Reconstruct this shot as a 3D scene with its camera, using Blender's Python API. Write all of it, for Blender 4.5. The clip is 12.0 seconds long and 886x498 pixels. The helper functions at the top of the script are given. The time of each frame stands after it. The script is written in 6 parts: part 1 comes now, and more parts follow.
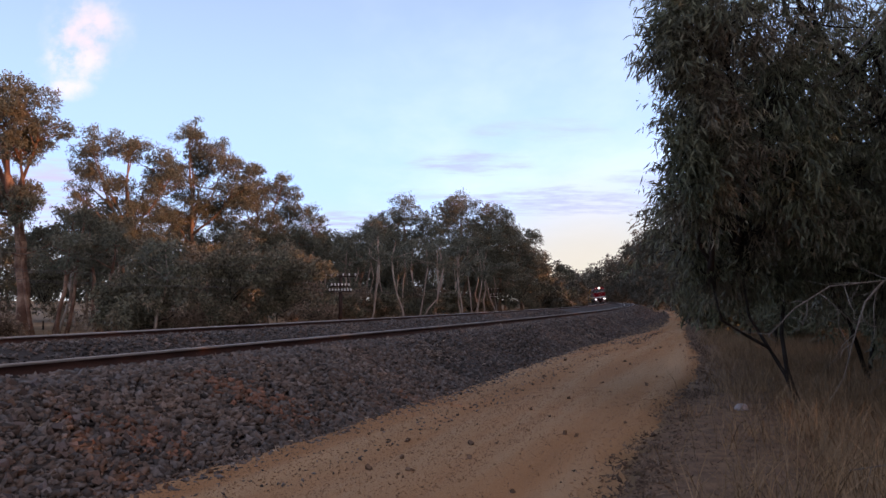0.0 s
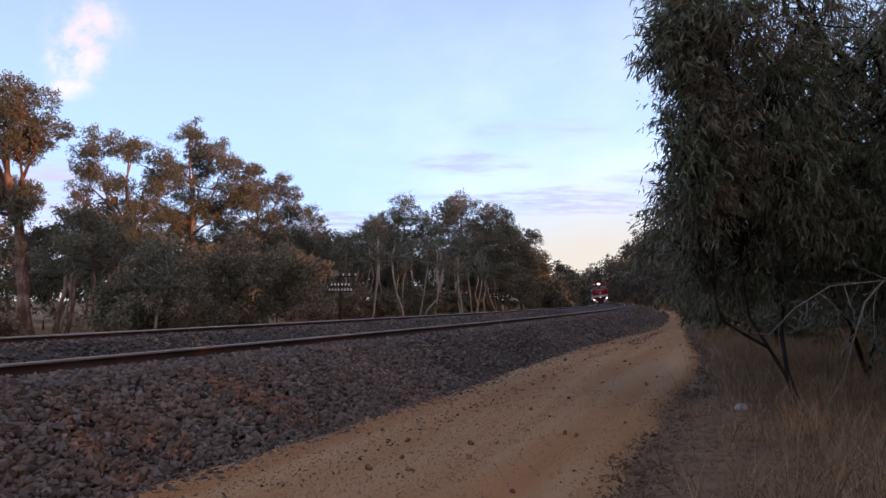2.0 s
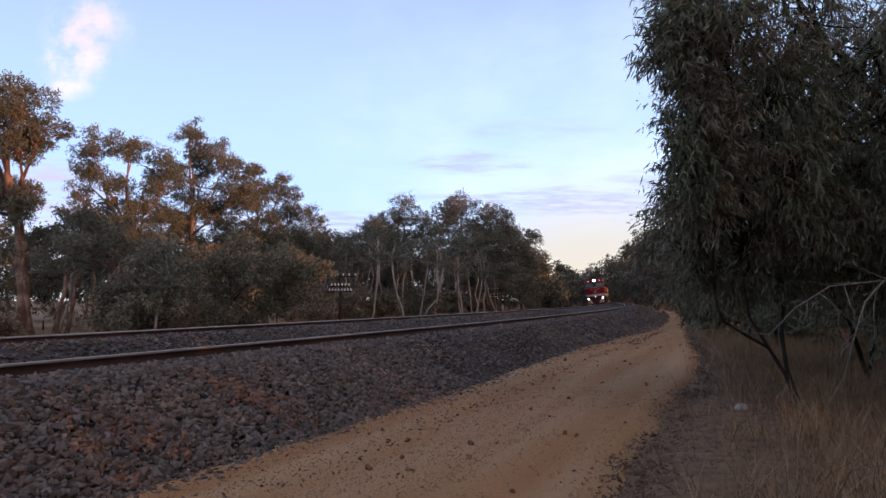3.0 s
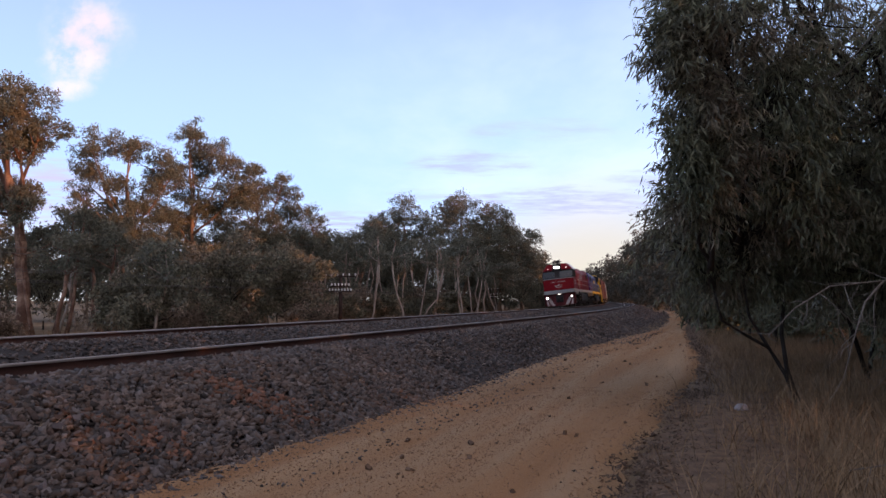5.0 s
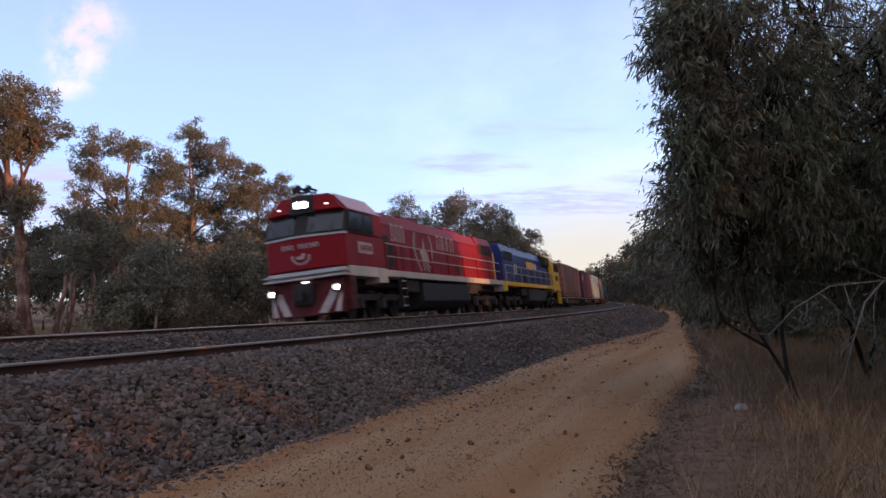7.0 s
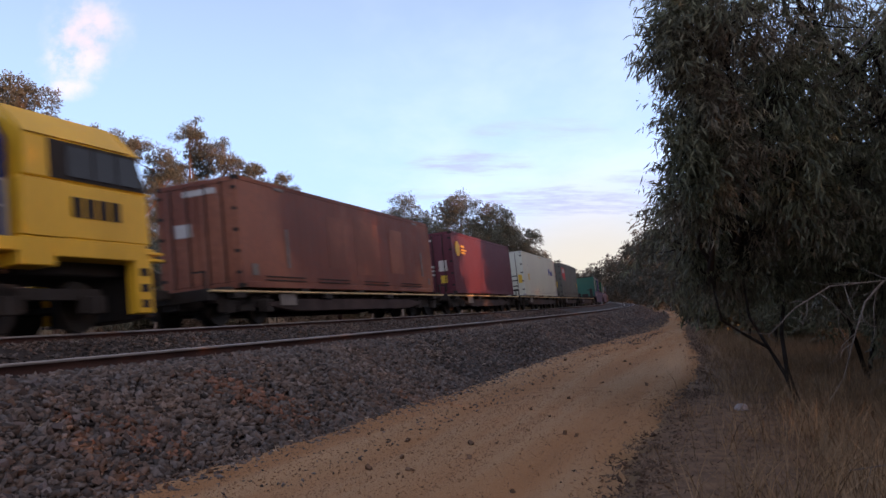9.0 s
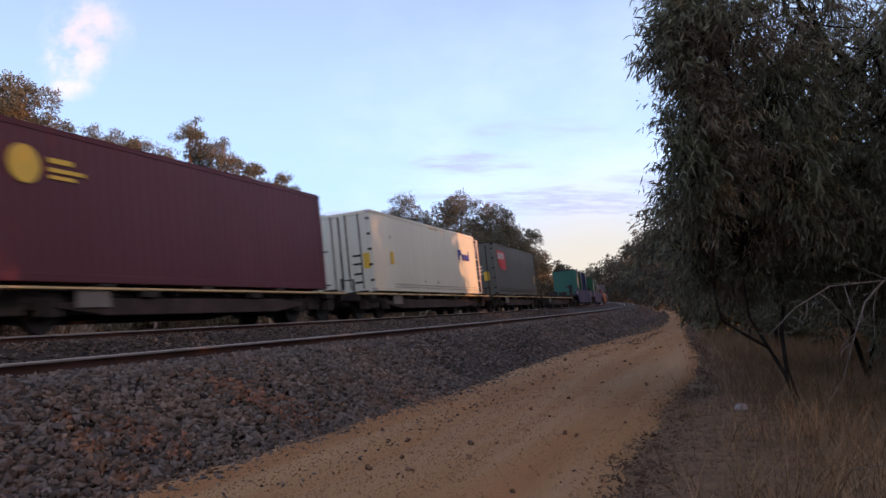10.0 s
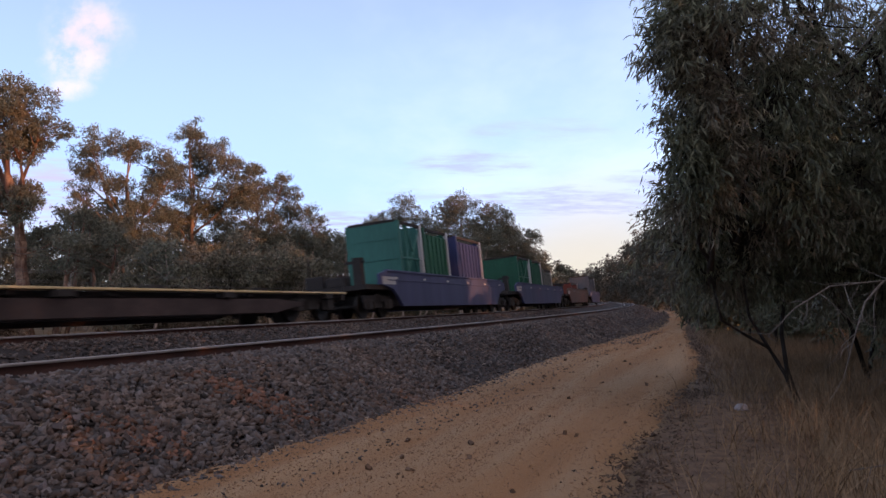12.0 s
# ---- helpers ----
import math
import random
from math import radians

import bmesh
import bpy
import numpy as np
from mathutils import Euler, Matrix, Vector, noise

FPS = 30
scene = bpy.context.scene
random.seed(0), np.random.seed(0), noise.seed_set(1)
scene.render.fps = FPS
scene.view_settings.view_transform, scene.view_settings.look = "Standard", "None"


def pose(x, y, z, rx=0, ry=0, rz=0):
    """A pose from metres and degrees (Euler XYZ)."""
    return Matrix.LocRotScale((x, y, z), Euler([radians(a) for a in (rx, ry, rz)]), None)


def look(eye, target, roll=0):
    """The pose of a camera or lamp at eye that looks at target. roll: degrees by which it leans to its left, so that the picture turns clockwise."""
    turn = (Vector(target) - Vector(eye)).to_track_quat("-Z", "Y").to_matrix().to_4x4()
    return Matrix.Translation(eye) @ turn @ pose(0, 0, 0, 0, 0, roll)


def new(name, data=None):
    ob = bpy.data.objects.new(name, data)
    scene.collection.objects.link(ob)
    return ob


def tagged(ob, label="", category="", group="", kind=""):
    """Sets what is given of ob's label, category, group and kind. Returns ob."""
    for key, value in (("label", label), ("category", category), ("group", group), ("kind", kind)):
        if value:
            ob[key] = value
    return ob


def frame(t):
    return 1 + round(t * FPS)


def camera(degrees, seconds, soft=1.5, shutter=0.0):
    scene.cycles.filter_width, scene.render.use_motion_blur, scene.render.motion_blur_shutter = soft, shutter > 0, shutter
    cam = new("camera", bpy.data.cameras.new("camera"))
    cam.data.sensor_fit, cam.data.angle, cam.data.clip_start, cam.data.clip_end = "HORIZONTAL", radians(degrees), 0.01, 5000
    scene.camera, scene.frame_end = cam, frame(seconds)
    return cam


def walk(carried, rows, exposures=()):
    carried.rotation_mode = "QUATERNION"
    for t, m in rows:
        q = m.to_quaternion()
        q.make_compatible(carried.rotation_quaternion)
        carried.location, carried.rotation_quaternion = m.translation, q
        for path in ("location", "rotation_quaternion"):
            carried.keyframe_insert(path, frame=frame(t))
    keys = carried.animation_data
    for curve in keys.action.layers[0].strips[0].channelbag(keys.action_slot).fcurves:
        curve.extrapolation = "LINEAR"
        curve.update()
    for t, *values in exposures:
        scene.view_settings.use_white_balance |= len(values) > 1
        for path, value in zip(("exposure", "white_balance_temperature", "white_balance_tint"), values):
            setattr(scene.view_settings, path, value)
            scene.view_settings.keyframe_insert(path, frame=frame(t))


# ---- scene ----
cam = camera(57.18, 12.0, soft=1.5, shutter=0.3)
EYE = (0.0, 0.0, 1.5)
EXPOSURE = -0.01
KELVIN, TINT = 6800, 28
CAMPOSE = pose(0, 0, 1.5, 93.604, 0, 0)
walk(cam, [(0.0, CAMPOSE), (12.0, CAMPOSE)], exposures=[(0.0, EXPOSURE, KELVIN, TINT), (12.0, EXPOSURE, KELVIN, TINT)])

# ---- world and sun: a clear evening sky with thin cloud, the sun low behind the woods on the right ----
SUN_AZ = radians(122)      # clockwise from +Y
SUN_EL = radians(3.6)
SUN_DIR = Vector((math.sin(SUN_AZ) * math.cos(SUN_EL), math.cos(SUN_AZ) * math.cos(SUN_EL), math.sin(SUN_EL)))
world = bpy.data.worlds.new("evening_sky")
scene.world = world
world.use_nodes = True
wt = world.node_tree
wt.nodes.clear()


def wnode(kind):
    return wt.nodes.new(kind)


w_out = wnode("ShaderNodeOutputWorld")
w_bg = wnode("ShaderNodeBackground")
w_bg.inputs["Strength"].default_value = 0.12
w_sky = wnode("ShaderNodeTexSky")
w_sky.sky_type, w_sky.sun_disc = "NISHITA", False
w_sky.sun_elevation, w_sky.sun_rotation = SUN_EL, SUN_AZ
w_sky.altitude, w_sky.air_density, w_sky.dust_density, w_sky.ozone_density = 100, 1.0, 0.6, 1.6
w_tc = wnode("ShaderNodeTexCoord")
w_sep = wnode("ShaderNodeSeparateXYZ")
wt.links.new(w_tc.outputs["Generated"], w_sep.inputs[0])


def wmath(op, a, b=None, clamp=False):
    n = wnode("ShaderNodeMath")
    n.operation, n.use_clamp = op, clamp
    for i, v in enumerate((a, b)):
        if v is None:
            continue
        if isinstance(v, (int, float)):
            n.inputs[i].default_value = v
        else:
            wt.links.new(v, n.inputs[i])
    return n.outputs[0]


# cloud layer seen as a flat sheet: direction divided by its height
w_h = wmath("MAXIMUM", wmath("ADD", w_sep.outputs["Z"], 0.06), 0.03)
w_u = wmath("DIVIDE", w_sep.outputs["X"], w_h)
w_v = wmath("DIVIDE", w_sep.outputs["Y"], w_h)
w_uv = wnode("ShaderNodeCombineXYZ")
wt.links.new(w_u, w_uv.inputs[0])
wt.links.new(w_v, w_uv.inputs[1])


def wnoise(scale, detail, offset, stretch):
    m = wnode("ShaderNodeMapping")
    m.inputs["Location"].default_value = offset
    m.inputs["Scale"].default_value = stretch
    wt.links.new(w_uv.outputs[0], m.inputs[0])
    n = wnode("ShaderNodeTexNoise")
    n.inputs["Scale"].default_value = scale
    n.inputs["Detail"].default_value = detail
    n.inputs["Roughness"].default_value = 0.6
    wt.links.new(m.outputs[0], n.inputs["Vector"])
    return n.outputs["Fac"]


def wramp(fac, a, b):
    r = wnode("ShaderNodeMapRange")
    r.interpolation_type = "SMOOTHSTEP"
    r.inputs["From Min"].default_value = a
    r.inputs["From Max"].default_value = b
    wt.links.new(fac, r.inputs["Value"])
    return r.outputs["Result"]


def wmix(fac, a, b, blend="MIX"):
    n = wnode("ShaderNodeMix")
    n.data_type, n.blend_type = "RGBA", blend
    for sock, v in ((n.inputs[0], fac), (n.inputs[6], a), (n.inputs[7], b)):
        if isinstance(v, (int, float)):
            sock.default_value = v
        elif isinstance(v, tuple):
            sock.default_value = v
        else:
            wt.links.new(v, sock)
    return n.outputs[2]


# bright hazy air low in the sky, deepening overhead
haze = wramp(w_sep.outputs["Z"], 0.75, 0.05)
low = wramp(w_sep.outputs["Z"], 0.14, 0.0)
pale = wmix(low, (4.9, 8.5, 13.0, 1), (7.1, 8.1, 7.6, 1))
over = wmix(0.6, w_sky.outputs[0], (2.5, 2.45, 2.5, 1))
sky_col = wmix(wmath("MULTIPLY", haze, 0.94), over, pale)


def towards(x, y, z, inner, outer):
    """Nearness of a direction of the sky to the one given, 1 to 0."""
    n = wnode("ShaderNodeVectorMath")
    n.operation = "DOT_PRODUCT"
    n.inputs[1].default_value = Vector((x, y, z)).normalized()
    wt.links.new(w_tc.outputs["Generated"], n.inputs[0])
    return wramp(n.outputs["Value"], math.cos(outer), math.cos(inner))


veil = wmath("MULTIPLY", wramp(wnoise(0.55, 6, (3.1, 0.4, 0), (1.0, 0.5, 1)), 0.38, 0.75), 0.55)
# the thin cloud parts round the sunlit heap
veil = wmath("MULTIPLY", veil, wmath("SUBTRACT", 1.0, towards(-0.46, 1.0, 0.34, 0.12, 0.36)))
sky_col = wmix(veil, sky_col, (8.0, 10.4, 13.2, 1))
# warm glow round the low sun, behind the camera on the right
glow = wmath("MULTIPLY", towards(SUN_DIR.x, SUN_DIR.y, 0.08, 0.15, 1.5), 0.6)
sky_col = wmix(glow, sky_col, (9.4, 7.6, 5.6, 1))
# cream evening air over the bend of the line
sky_col = wmix(wmath("MULTIPLY", towards(0.19, 1.0, -0.02, 0.02, 0.20), 0.85), sky_col, (7.0, 7.2, 5.7, 1))
# flat lavender streaks low down, and one sunlit heap
w_az = wmath("DIVIDE", w_sep.outputs["X"], wmath("MAXIMUM", w_sep.outputs["Y"], 0.05))
w_el = wmath("DIVIDE", w_sep.outputs["Z"], wmath("MAXIMUM", w_sep.outputs["Y"], 0.05))
ragged = wramp(wnoise(3.2, 7, (1.35, 4.4, 0), (1.0, 1.6, 1)), 0.30, 0.68)
edge_noise = wmath("MULTIPLY", wmath("SUBTRACT", wnoise(3.4, 7, (5.3, 1.1, 0), (1, 1.5, 1)), 0.5), 2.6)


w_ae = wnode("ShaderNodeCombineXYZ")
wt.links.new(w_az, w_ae.inputs[0])
wt.links.new(w_el, w_ae.inputs[1])


def puff_noise(scale):
    n = wnode("ShaderNodeTexNoise")
    n.inputs["Scale"].default_value, n.inputs["Detail"].default_value, n.inputs["Roughness"].default_value = scale, 6, 0.6
    wt.links.new(w_ae.outputs[0], n.inputs["Vector"])
    return n.outputs["Fac"]


puff_edge = wmath("MULTIPLY", wmath("SUBTRACT", puff_noise(16), 0.5), 3.0)
puff_body = wramp(puff_noise(22), 0.32, 0.60)


def streak(az, el, half_az, half_el, strength, colour, heap=False):
    """A ragged cloud about a bearing and a height, in tangents of angle."""
    global sky_col
    p = wmath("POWER", wmath("DIVIDE", wmath("SUBTRACT", w_az, az), half_az), 2.0)
    q = wmath("POWER", wmath("DIVIDE", wmath("SUBTRACT", w_el, el), half_el), 2.0)
    body = wramp(wmath("ADD", wmath("ADD", p, q), puff_edge if heap else edge_noise), 1.3 if heap else 1.1, -0.5 if heap else 0.1)
    sky_col = wmix(wmath("MULTIPLY", wmath("MULTIPLY", body, puff_body if heap else ragged), strength), sky_col, colour)


LAVENDER = (4.5, 5.6, 8.3, 1)
streak(0.035, 0.170, 0.085, 0.016, 0.85, LAVENDER)
streak(0.150, 0.122, 0.150, 0.020, 0.95, LAVENDER)
streak(0.255, 0.150, 0.060, 0.012, 0.7, LAVENDER)
streak(-0.128, 0.096, 0.070, 0.016, 0.9, LAVENDER)
streak(-0.020, 0.130, 0.060, 0.008, 0.45, LAVENDER)
streak(0.110, 0.212, 0.110, 0.016, 0.5, LAVENDER)
streak(-0.500, 0.130, 0.120, 0.050, 0.95, (5.6, 6.2, 8.8, 1))
streak(-0.452, 0.335, 0.060, 0.060, 0.7, (6.8, 8.0, 11.0, 1), True)
streak(-0.446, 0.330, 0.040, 0.050, 0.8, (8.9, 7.9, 8.0, 1), True)
streak(-0.462, 0.290, 0.052, 0.030, 0.75, (8.4, 8.8, 10.6, 1), True)
streak(-0.470, 0.262, 0.040, 0.014, 0.7, (8.8, 9.0, 10.4, 1), True)
wt.links.new(sky_col, w_bg.inputs["Color"])
wt.links.new(w_bg.outputs[0], w_out.inputs[0])

sun = new("sun", bpy.data.lights.new("sun", "SUN"))
sun.data.energy = 4.5
sun.data.angle = radians(0.6)
sun.data.color = (1.0, 0.47, 0.20)
sun.matrix_world = look(tuple(SUN_DIR * 50), (0, 0, 0))


# ---- materials ----
def material(name, colour, rough=0.7, metal=0.0, vary=0.25, scale=3.0, fine=30.0, bump=0.2, bump_dist=0.01, second=None,
             patch=(0.45, 0.65), island=0.0, each=0.0, hue=None, streak=False, emit=0.0, spec=0.5, along=None, through_light=0.0):
    m = bpy.data.materials.new(name)
    m.use_nodes = True
    nt = m.node_tree
    bsdf = nt.nodes["Principled BSDF"]
    bsdf.inputs["Roughness"].default_value = rough
    bsdf.inputs["Metallic"].default_value = metal
    bsdf.inputs["Specular IOR Level"].default_value = spec if rough < 0.6 else min(spec, 0.2)
    tc = nt.nodes.new("ShaderNodeTexCoord")
    mp = nt.nodes.new("ShaderNodeMapping")
    mp.inputs["Scale"].default_value = (1, 1, 0.15) if streak else (1, 1, 1)
    nt.links.new(tc.outputs["Object"], mp.inputs[0])
    mp2 = mp
    if along is not None:
        mp2 = nt.nodes.new("ShaderNodeMapping")
        mp2.vector_type = "TEXTURE"
        mp2.inputs["Rotation"].default_value = (0, 0, -along)
        mp2.inputs["Scale"].default_value = (0.3, 6.0, 1)
        nt.links.new(tc.outputs["Object"], mp2.inputs[0])

    def noise_tex(sc, det, mp=mp):
        n = nt.nodes.new("ShaderNodeTexNoise")
        n.inputs["Scale"].default_value = sc
        n.inputs["Detail"].default_value = det
        nt.links.new(mp.outputs[0], n.inputs["Vector"])
        return n.outputs["Fac"]

    def mix(fac, a, b, blend="MIX"):
        n = nt.nodes.new("ShaderNodeMix")
        n.data_type, n.blend_type = "RGBA", blend
        for sock, v in ((n.inputs[0], fac), (n.inputs[6], a), (n.inputs[7], b)):
            if isinstance(v, (int, float, tuple)):
                sock.default_value = v
            else:
                nt.links.new(v, sock)
        return n.outputs[2]

    def ramp(v, a, b, lo=0.0, hi=1.0):
        n = nt.nodes.new("ShaderNodeMapRange")
        n.inputs["From Min"].default_value, n.inputs["From Max"].default_value = a, b
        n.inputs["To Min"].default_value, n.inputs["To Max"].default_value = lo, hi
        nt.links.new(v, n.inputs["Value"])
        return n.outputs["Result"]

    big, small = noise_tex(scale, 4, mp2), noise_tex(fine, 3)
    base = (*colour, 1)
    if second:
        base = mix(ramp(big, *patch), base, (*second, 1))

    def scaled(col, fac, lo, hi):
        g = ramp(fac, 0.25, 0.75, lo, hi)
        c = nt.nodes.new("ShaderNodeCombineColor")
        for i in range(3):
            nt.links.new(g, c.inputs[i])
        return mix(1.0, col, c.outputs[0], "MULTIPLY")

    col = scaled(base, big, 1 - vary, 1 + vary)
    col = scaled(col, small, 1 - vary * 0.7, 1 + vary * 0.7)
    if island:
        geo = nt.nodes.new("ShaderNodeNewGeometry")
        g = nt.nodes.new("ShaderNodeMapRange")
        g.inputs["To Min"].default_value, g.inputs["To Max"].default_value = 1 - island, 1 + island
        nt.links.new(geo.outputs["Random Per Island"], g.inputs["Value"])
        c = nt.nodes.new("ShaderNodeCombineColor")
        for i in range(3):
            nt.links.new(g.outputs["Result"], c.inputs[i])
        col = mix(1.0, col, c.outputs[0], "MULTIPLY")
    if hue:
        which = nt.nodes.new("ShaderNodeNewGeometry").outputs["Random Per Island"] if island else nt.nodes.new("ShaderNodeObjectInfo").outputs["Random"]
        white = nt.nodes.new("ShaderNodeTexWhiteNoise")
        white.noise_dimensions = "1D"
        nt.links.new(which, white.inputs["W"])
        col = mix(ramp(white.outputs["Value"], 0.45, 1.0, 0.0, 0.85), col, (*hue, 1))
    if each:
        oi = nt.nodes.new("ShaderNodeObjectInfo")
        g = nt.nodes.new("ShaderNodeMapRange")
        g.inputs["To Min"].default_value, g.inputs["To Max"].default_value = 1 - each, 1 + each
        nt.links.new(oi.outputs["Random"], g.inputs["Value"])
        c = nt.nodes.new("ShaderNodeCombineColor")
        for i in range(3):
            nt.links.new(g.outputs["Result"], c.inputs[i])
        col = mix(1.0, col, c.outputs[0], "MULTIPLY")
    nt.links.new(col, bsdf.inputs["Base Color"])
    nt.links.new(ramp(small, 0.2, 0.8, max(0.03, rough - 0.12), min(1, rough + 0.12)), bsdf.inputs["Roughness"])
    if bump:
        b = nt.nodes.new("ShaderNodeBump")
        b.inputs["Strength"].default_value, b.inputs["Distance"].default_value = bump, bump_dist
        nt.links.new(small, b.inputs["Height"])
        nt.links.new(b.outputs[0], bsdf.inputs["Normal"])
    if through_light:
        tr = nt.nodes.new("ShaderNodeBsdfTranslucent")
        nt.links.new(col, tr.inputs["Color"])
        ms = nt.nodes.new("ShaderNodeMixShader")
        ms.inputs[0].default_value = through_light
        nt.links.new(bsdf.outputs[0], ms.inputs[1])
        nt.links.new(tr.outputs[0], ms.inputs[2])
        nt.links.new(ms.outputs[0], nt.nodes["Material Output"].inputs["Surface"])
    if emit:
        bsdf.inputs["Emission Color"].default_value = (*colour, 1)
        bsdf.inputs["Emission Strength"].default_value = emit
    return m


M = {}
M["ground"] = material("dry_ground", (0.19, 0.125, 0.075), 0.95, vary=0.3, scale=0.35, fine=9, bump=0.5, bump_dist=0.03, second=(0.21, 0.145, 0.09))
M["path"] = material("sandy_path", (0.39, 0.205, 0.098), 0.95, vary=0.30, scale=0.5, fine=75, bump=0.9, bump_dist=0.02, second=(0.34, 0.215, 0.125), patch=(0.40, 0.60), along=0.34)
M["litter"] = material("leaf_litter_soil", (0.115, 0.076, 0.055), 0.95, vary=0.2, scale=5.5, fine=45, bump=0.5, bump_dist=0.012, second=(0.185, 0.118, 0.074), patch=(0.3, 0.8))
M["clod"] = material("dark_soil_clod", (0.085, 0.056, 0.044), 0.95, vary=0.3, scale=3, fine=40, bump=0.3, island=0.6, hue=(0.17, 0.11, 0.075))
# darker than the stones on it, to deepen the shade in their gaps
M["bed"] = material("ballast_bed", (0.050, 0.043, 0.044), 0.9, vary=0.45, scale=1.2, fine=18, bump=1.0, bump_dist=0.04)
M["stone"] = material("ballast_stone", (0.106, 0.095, 0.096), 0.75, vary=0.3, scale=0.75, fine=40, bump=0.3, island=0.75, hue=(0.135, 0.092, 0.074), second=(0.140, 0.105, 0.090), patch=(0.52, 0.70))
M["rust_stone"] = material("rust_stained_stone", (0.170, 0.088, 0.064), 0.85, vary=0.3, scale=1.5, fine=40, bump=0.3, island=0.6, hue=(0.15, 0.092, 0.072))
M["pebble"] = material("pebble", (0.14, 0.088, 0.062), 0.85, vary=0.25, scale=6, fine=40, bump=0.3, island=0.6, each=0.4)
M["gravel"] = material("path_gravel", (0.31, 0.185, 0.115), 0.85, vary=0.25, scale=1.5, fine=40, bump=0.2, island=0.35, hue=(0.28, 0.17, 0.11))
M["stone_part"] = material("ballast_stone_near", (0.120, 0.102, 0.106), 0.85, vary=0.2, scale=6, fine=40, bump=0.3, each=0.55, hue=(0.125, 0.078, 0.058))
M["railside"] = material("rusty_rail", (0.062, 0.033, 0.030), 0.8, metal=0.2, vary=0.3, scale=2, fine=30, bump=0.25)
M["railtop"] = material("polished_rail_head", (0.38, 0.36, 0.36), 0.5, metal=0.6, vary=0.12, scale=2, fine=30, bump=0.05)
M["sleeper"] = material("concrete_sleeper", (0.22, 0.20, 0.19), 0.9, vary=0.2, scale=2, fine=30, each=0.2)
M["bark"] = material("grey_bark", (0.16, 0.115, 0.085), 0.9, vary=0.4, scale=1.5, fine=12, bump=0.7, bump_dist=0.03, second=(0.33, 0.26, 0.20))
M["pale_bark"] = material("pale_gum_bark", (0.24, 0.165, 0.125), 0.8, vary=0.3, scale=1.2, fine=9, bump=0.4, bump_dist=0.02, second=(0.14, 0.09, 0.065))
M["red_bark"] = material("reddish_gum_bark", (0.14, 0.075, 0.055), 0.85, vary=0.35, scale=1.2, fine=9, bump=0.5, bump_dist=0.02, second=(0.30, 0.20, 0.15))
M["white_bark"] = material("pale_smooth_bark", (0.37, 0.31, 0.27), 0.8, vary=0.25, scale=1.2, fine=9, bump=0.3, bump_dist=0.02, second=(0.22, 0.15, 0.12))
M["dark_bark"] = material("dark_wattle_bark", (0.024, 0.019, 0.017), 0.9, vary=0.35, scale=3, fine=20, bump=0.6, bump_dist=0.01)
M["dead_wood"] = material("dead_grey_wood", (0.16, 0.135, 0.12), 0.9, vary=0.3, scale=3, fine=20, bump=0.4)
M["gum_leaf"] = material("gum_leaf", (0.122, 0.134, 0.104), 0.55, vary=0.22, scale=0.45, fine=3, bump=0, island=0.3, second=(0.148, 0.130, 0.092), patch=(0.45, 0.7), through_light=0.25)
M["shrub_leaf"] = material("shrub_leaf", (0.156, 0.152, 0.112), 0.6, vary=0.3, scale=0.5, fine=5, bump=0, island=0.5, second=(0.185, 0.146, 0.110), patch=(0.45, 0.65), through_light=0.22)
M["scrub_leaf"] = material("scrub_leaf", (0.225, 0.172, 0.136), 0.75, vary=0.3, scale=0.5, fine=5, bump=0, island=0.5, through_light=0.22)
M["wattle_leaf"] = material("wattle_leaf", (0.116, 0.126, 0.076), 0.56, vary=0.35, scale=0.8, fine=8, bump=0, island=0.6, second=(0.118, 0.092, 0.066), patch=(0.45, 0.65), through_light=0.22)
# leaf colour darkened to carry the dense shade of the far scrub
M["far_shaded_leaf"] = material("leaf_darkened_for_shade", (0.092, 0.088, 0.070), 0.65, vary=0.25, scale=0.2, fine=2, bump=0, island=0.5, through_light=0.22)
M["plate"] = material("dull_pale_plate", (0.19, 0.175, 0.17), 0.6, vary=0.2, scale=3, fine=20, bump=0.05)
M["dry_grass"] = material("dry_grass", (0.215, 0.142, 0.085), 0.85, vary=0.35, scale=0.8, fine=6, bump=0, island=0.6)
M["litter_leaf"] = material("dry_fallen_leaf", (0.115, 0.080, 0.062), 0.8, vary=0.25, scale=1, fine=8, bump=0, island=0.65, hue=(0.26, 0.19, 0.145))
M["dry_leaf"] = material("pale_dry_leaf", (0.34, 0.28, 0.23), 0.7, vary=0.2, scale=1, fine=8, bump=0, island=0.5)
M["pole"] = material("weathered_pole", (0.055, 0.034, 0.030), 0.9, vary=0.3, scale=3, fine=30)
M["insulator"] = material("white_insulator", (0.8, 0.8, 0.8), 0.25, vary=0.05, bump=0)
M["wire"] = material("dull_wire", (0.12, 0.11, 0.11), 0.6, metal=0.5, bump=0)
M["red"] = material("red_loco_paint", (0.215, 0.007, 0.012), 0.5, vary=0.16, scale=0.8, fine=25, bump=0.03, streak=True, spec=0.12)
# the red, paled to carry the sky's reflection on the cab roof slopes
M["sheen_red"] = material("red_paint_with_sky_sheen", (0.42, 0.18, 0.20), 0.3, vary=0.12, scale=0.8, fine=25, bump=0.03)
M["blue"] = material("blue_loco_paint", (0.017, 0.026, 0.138), 0.42, vary=0.12, scale=0.8, fine=25, bump=0.03, streak=True, spec=0.2)
M["yellow"] = material("yellow_loco_paint", (0.76, 0.45, 0.035), 0.38, vary=0.12, scale=0.8, fine=25, bump=0.03, streak=True, spec=0.3)
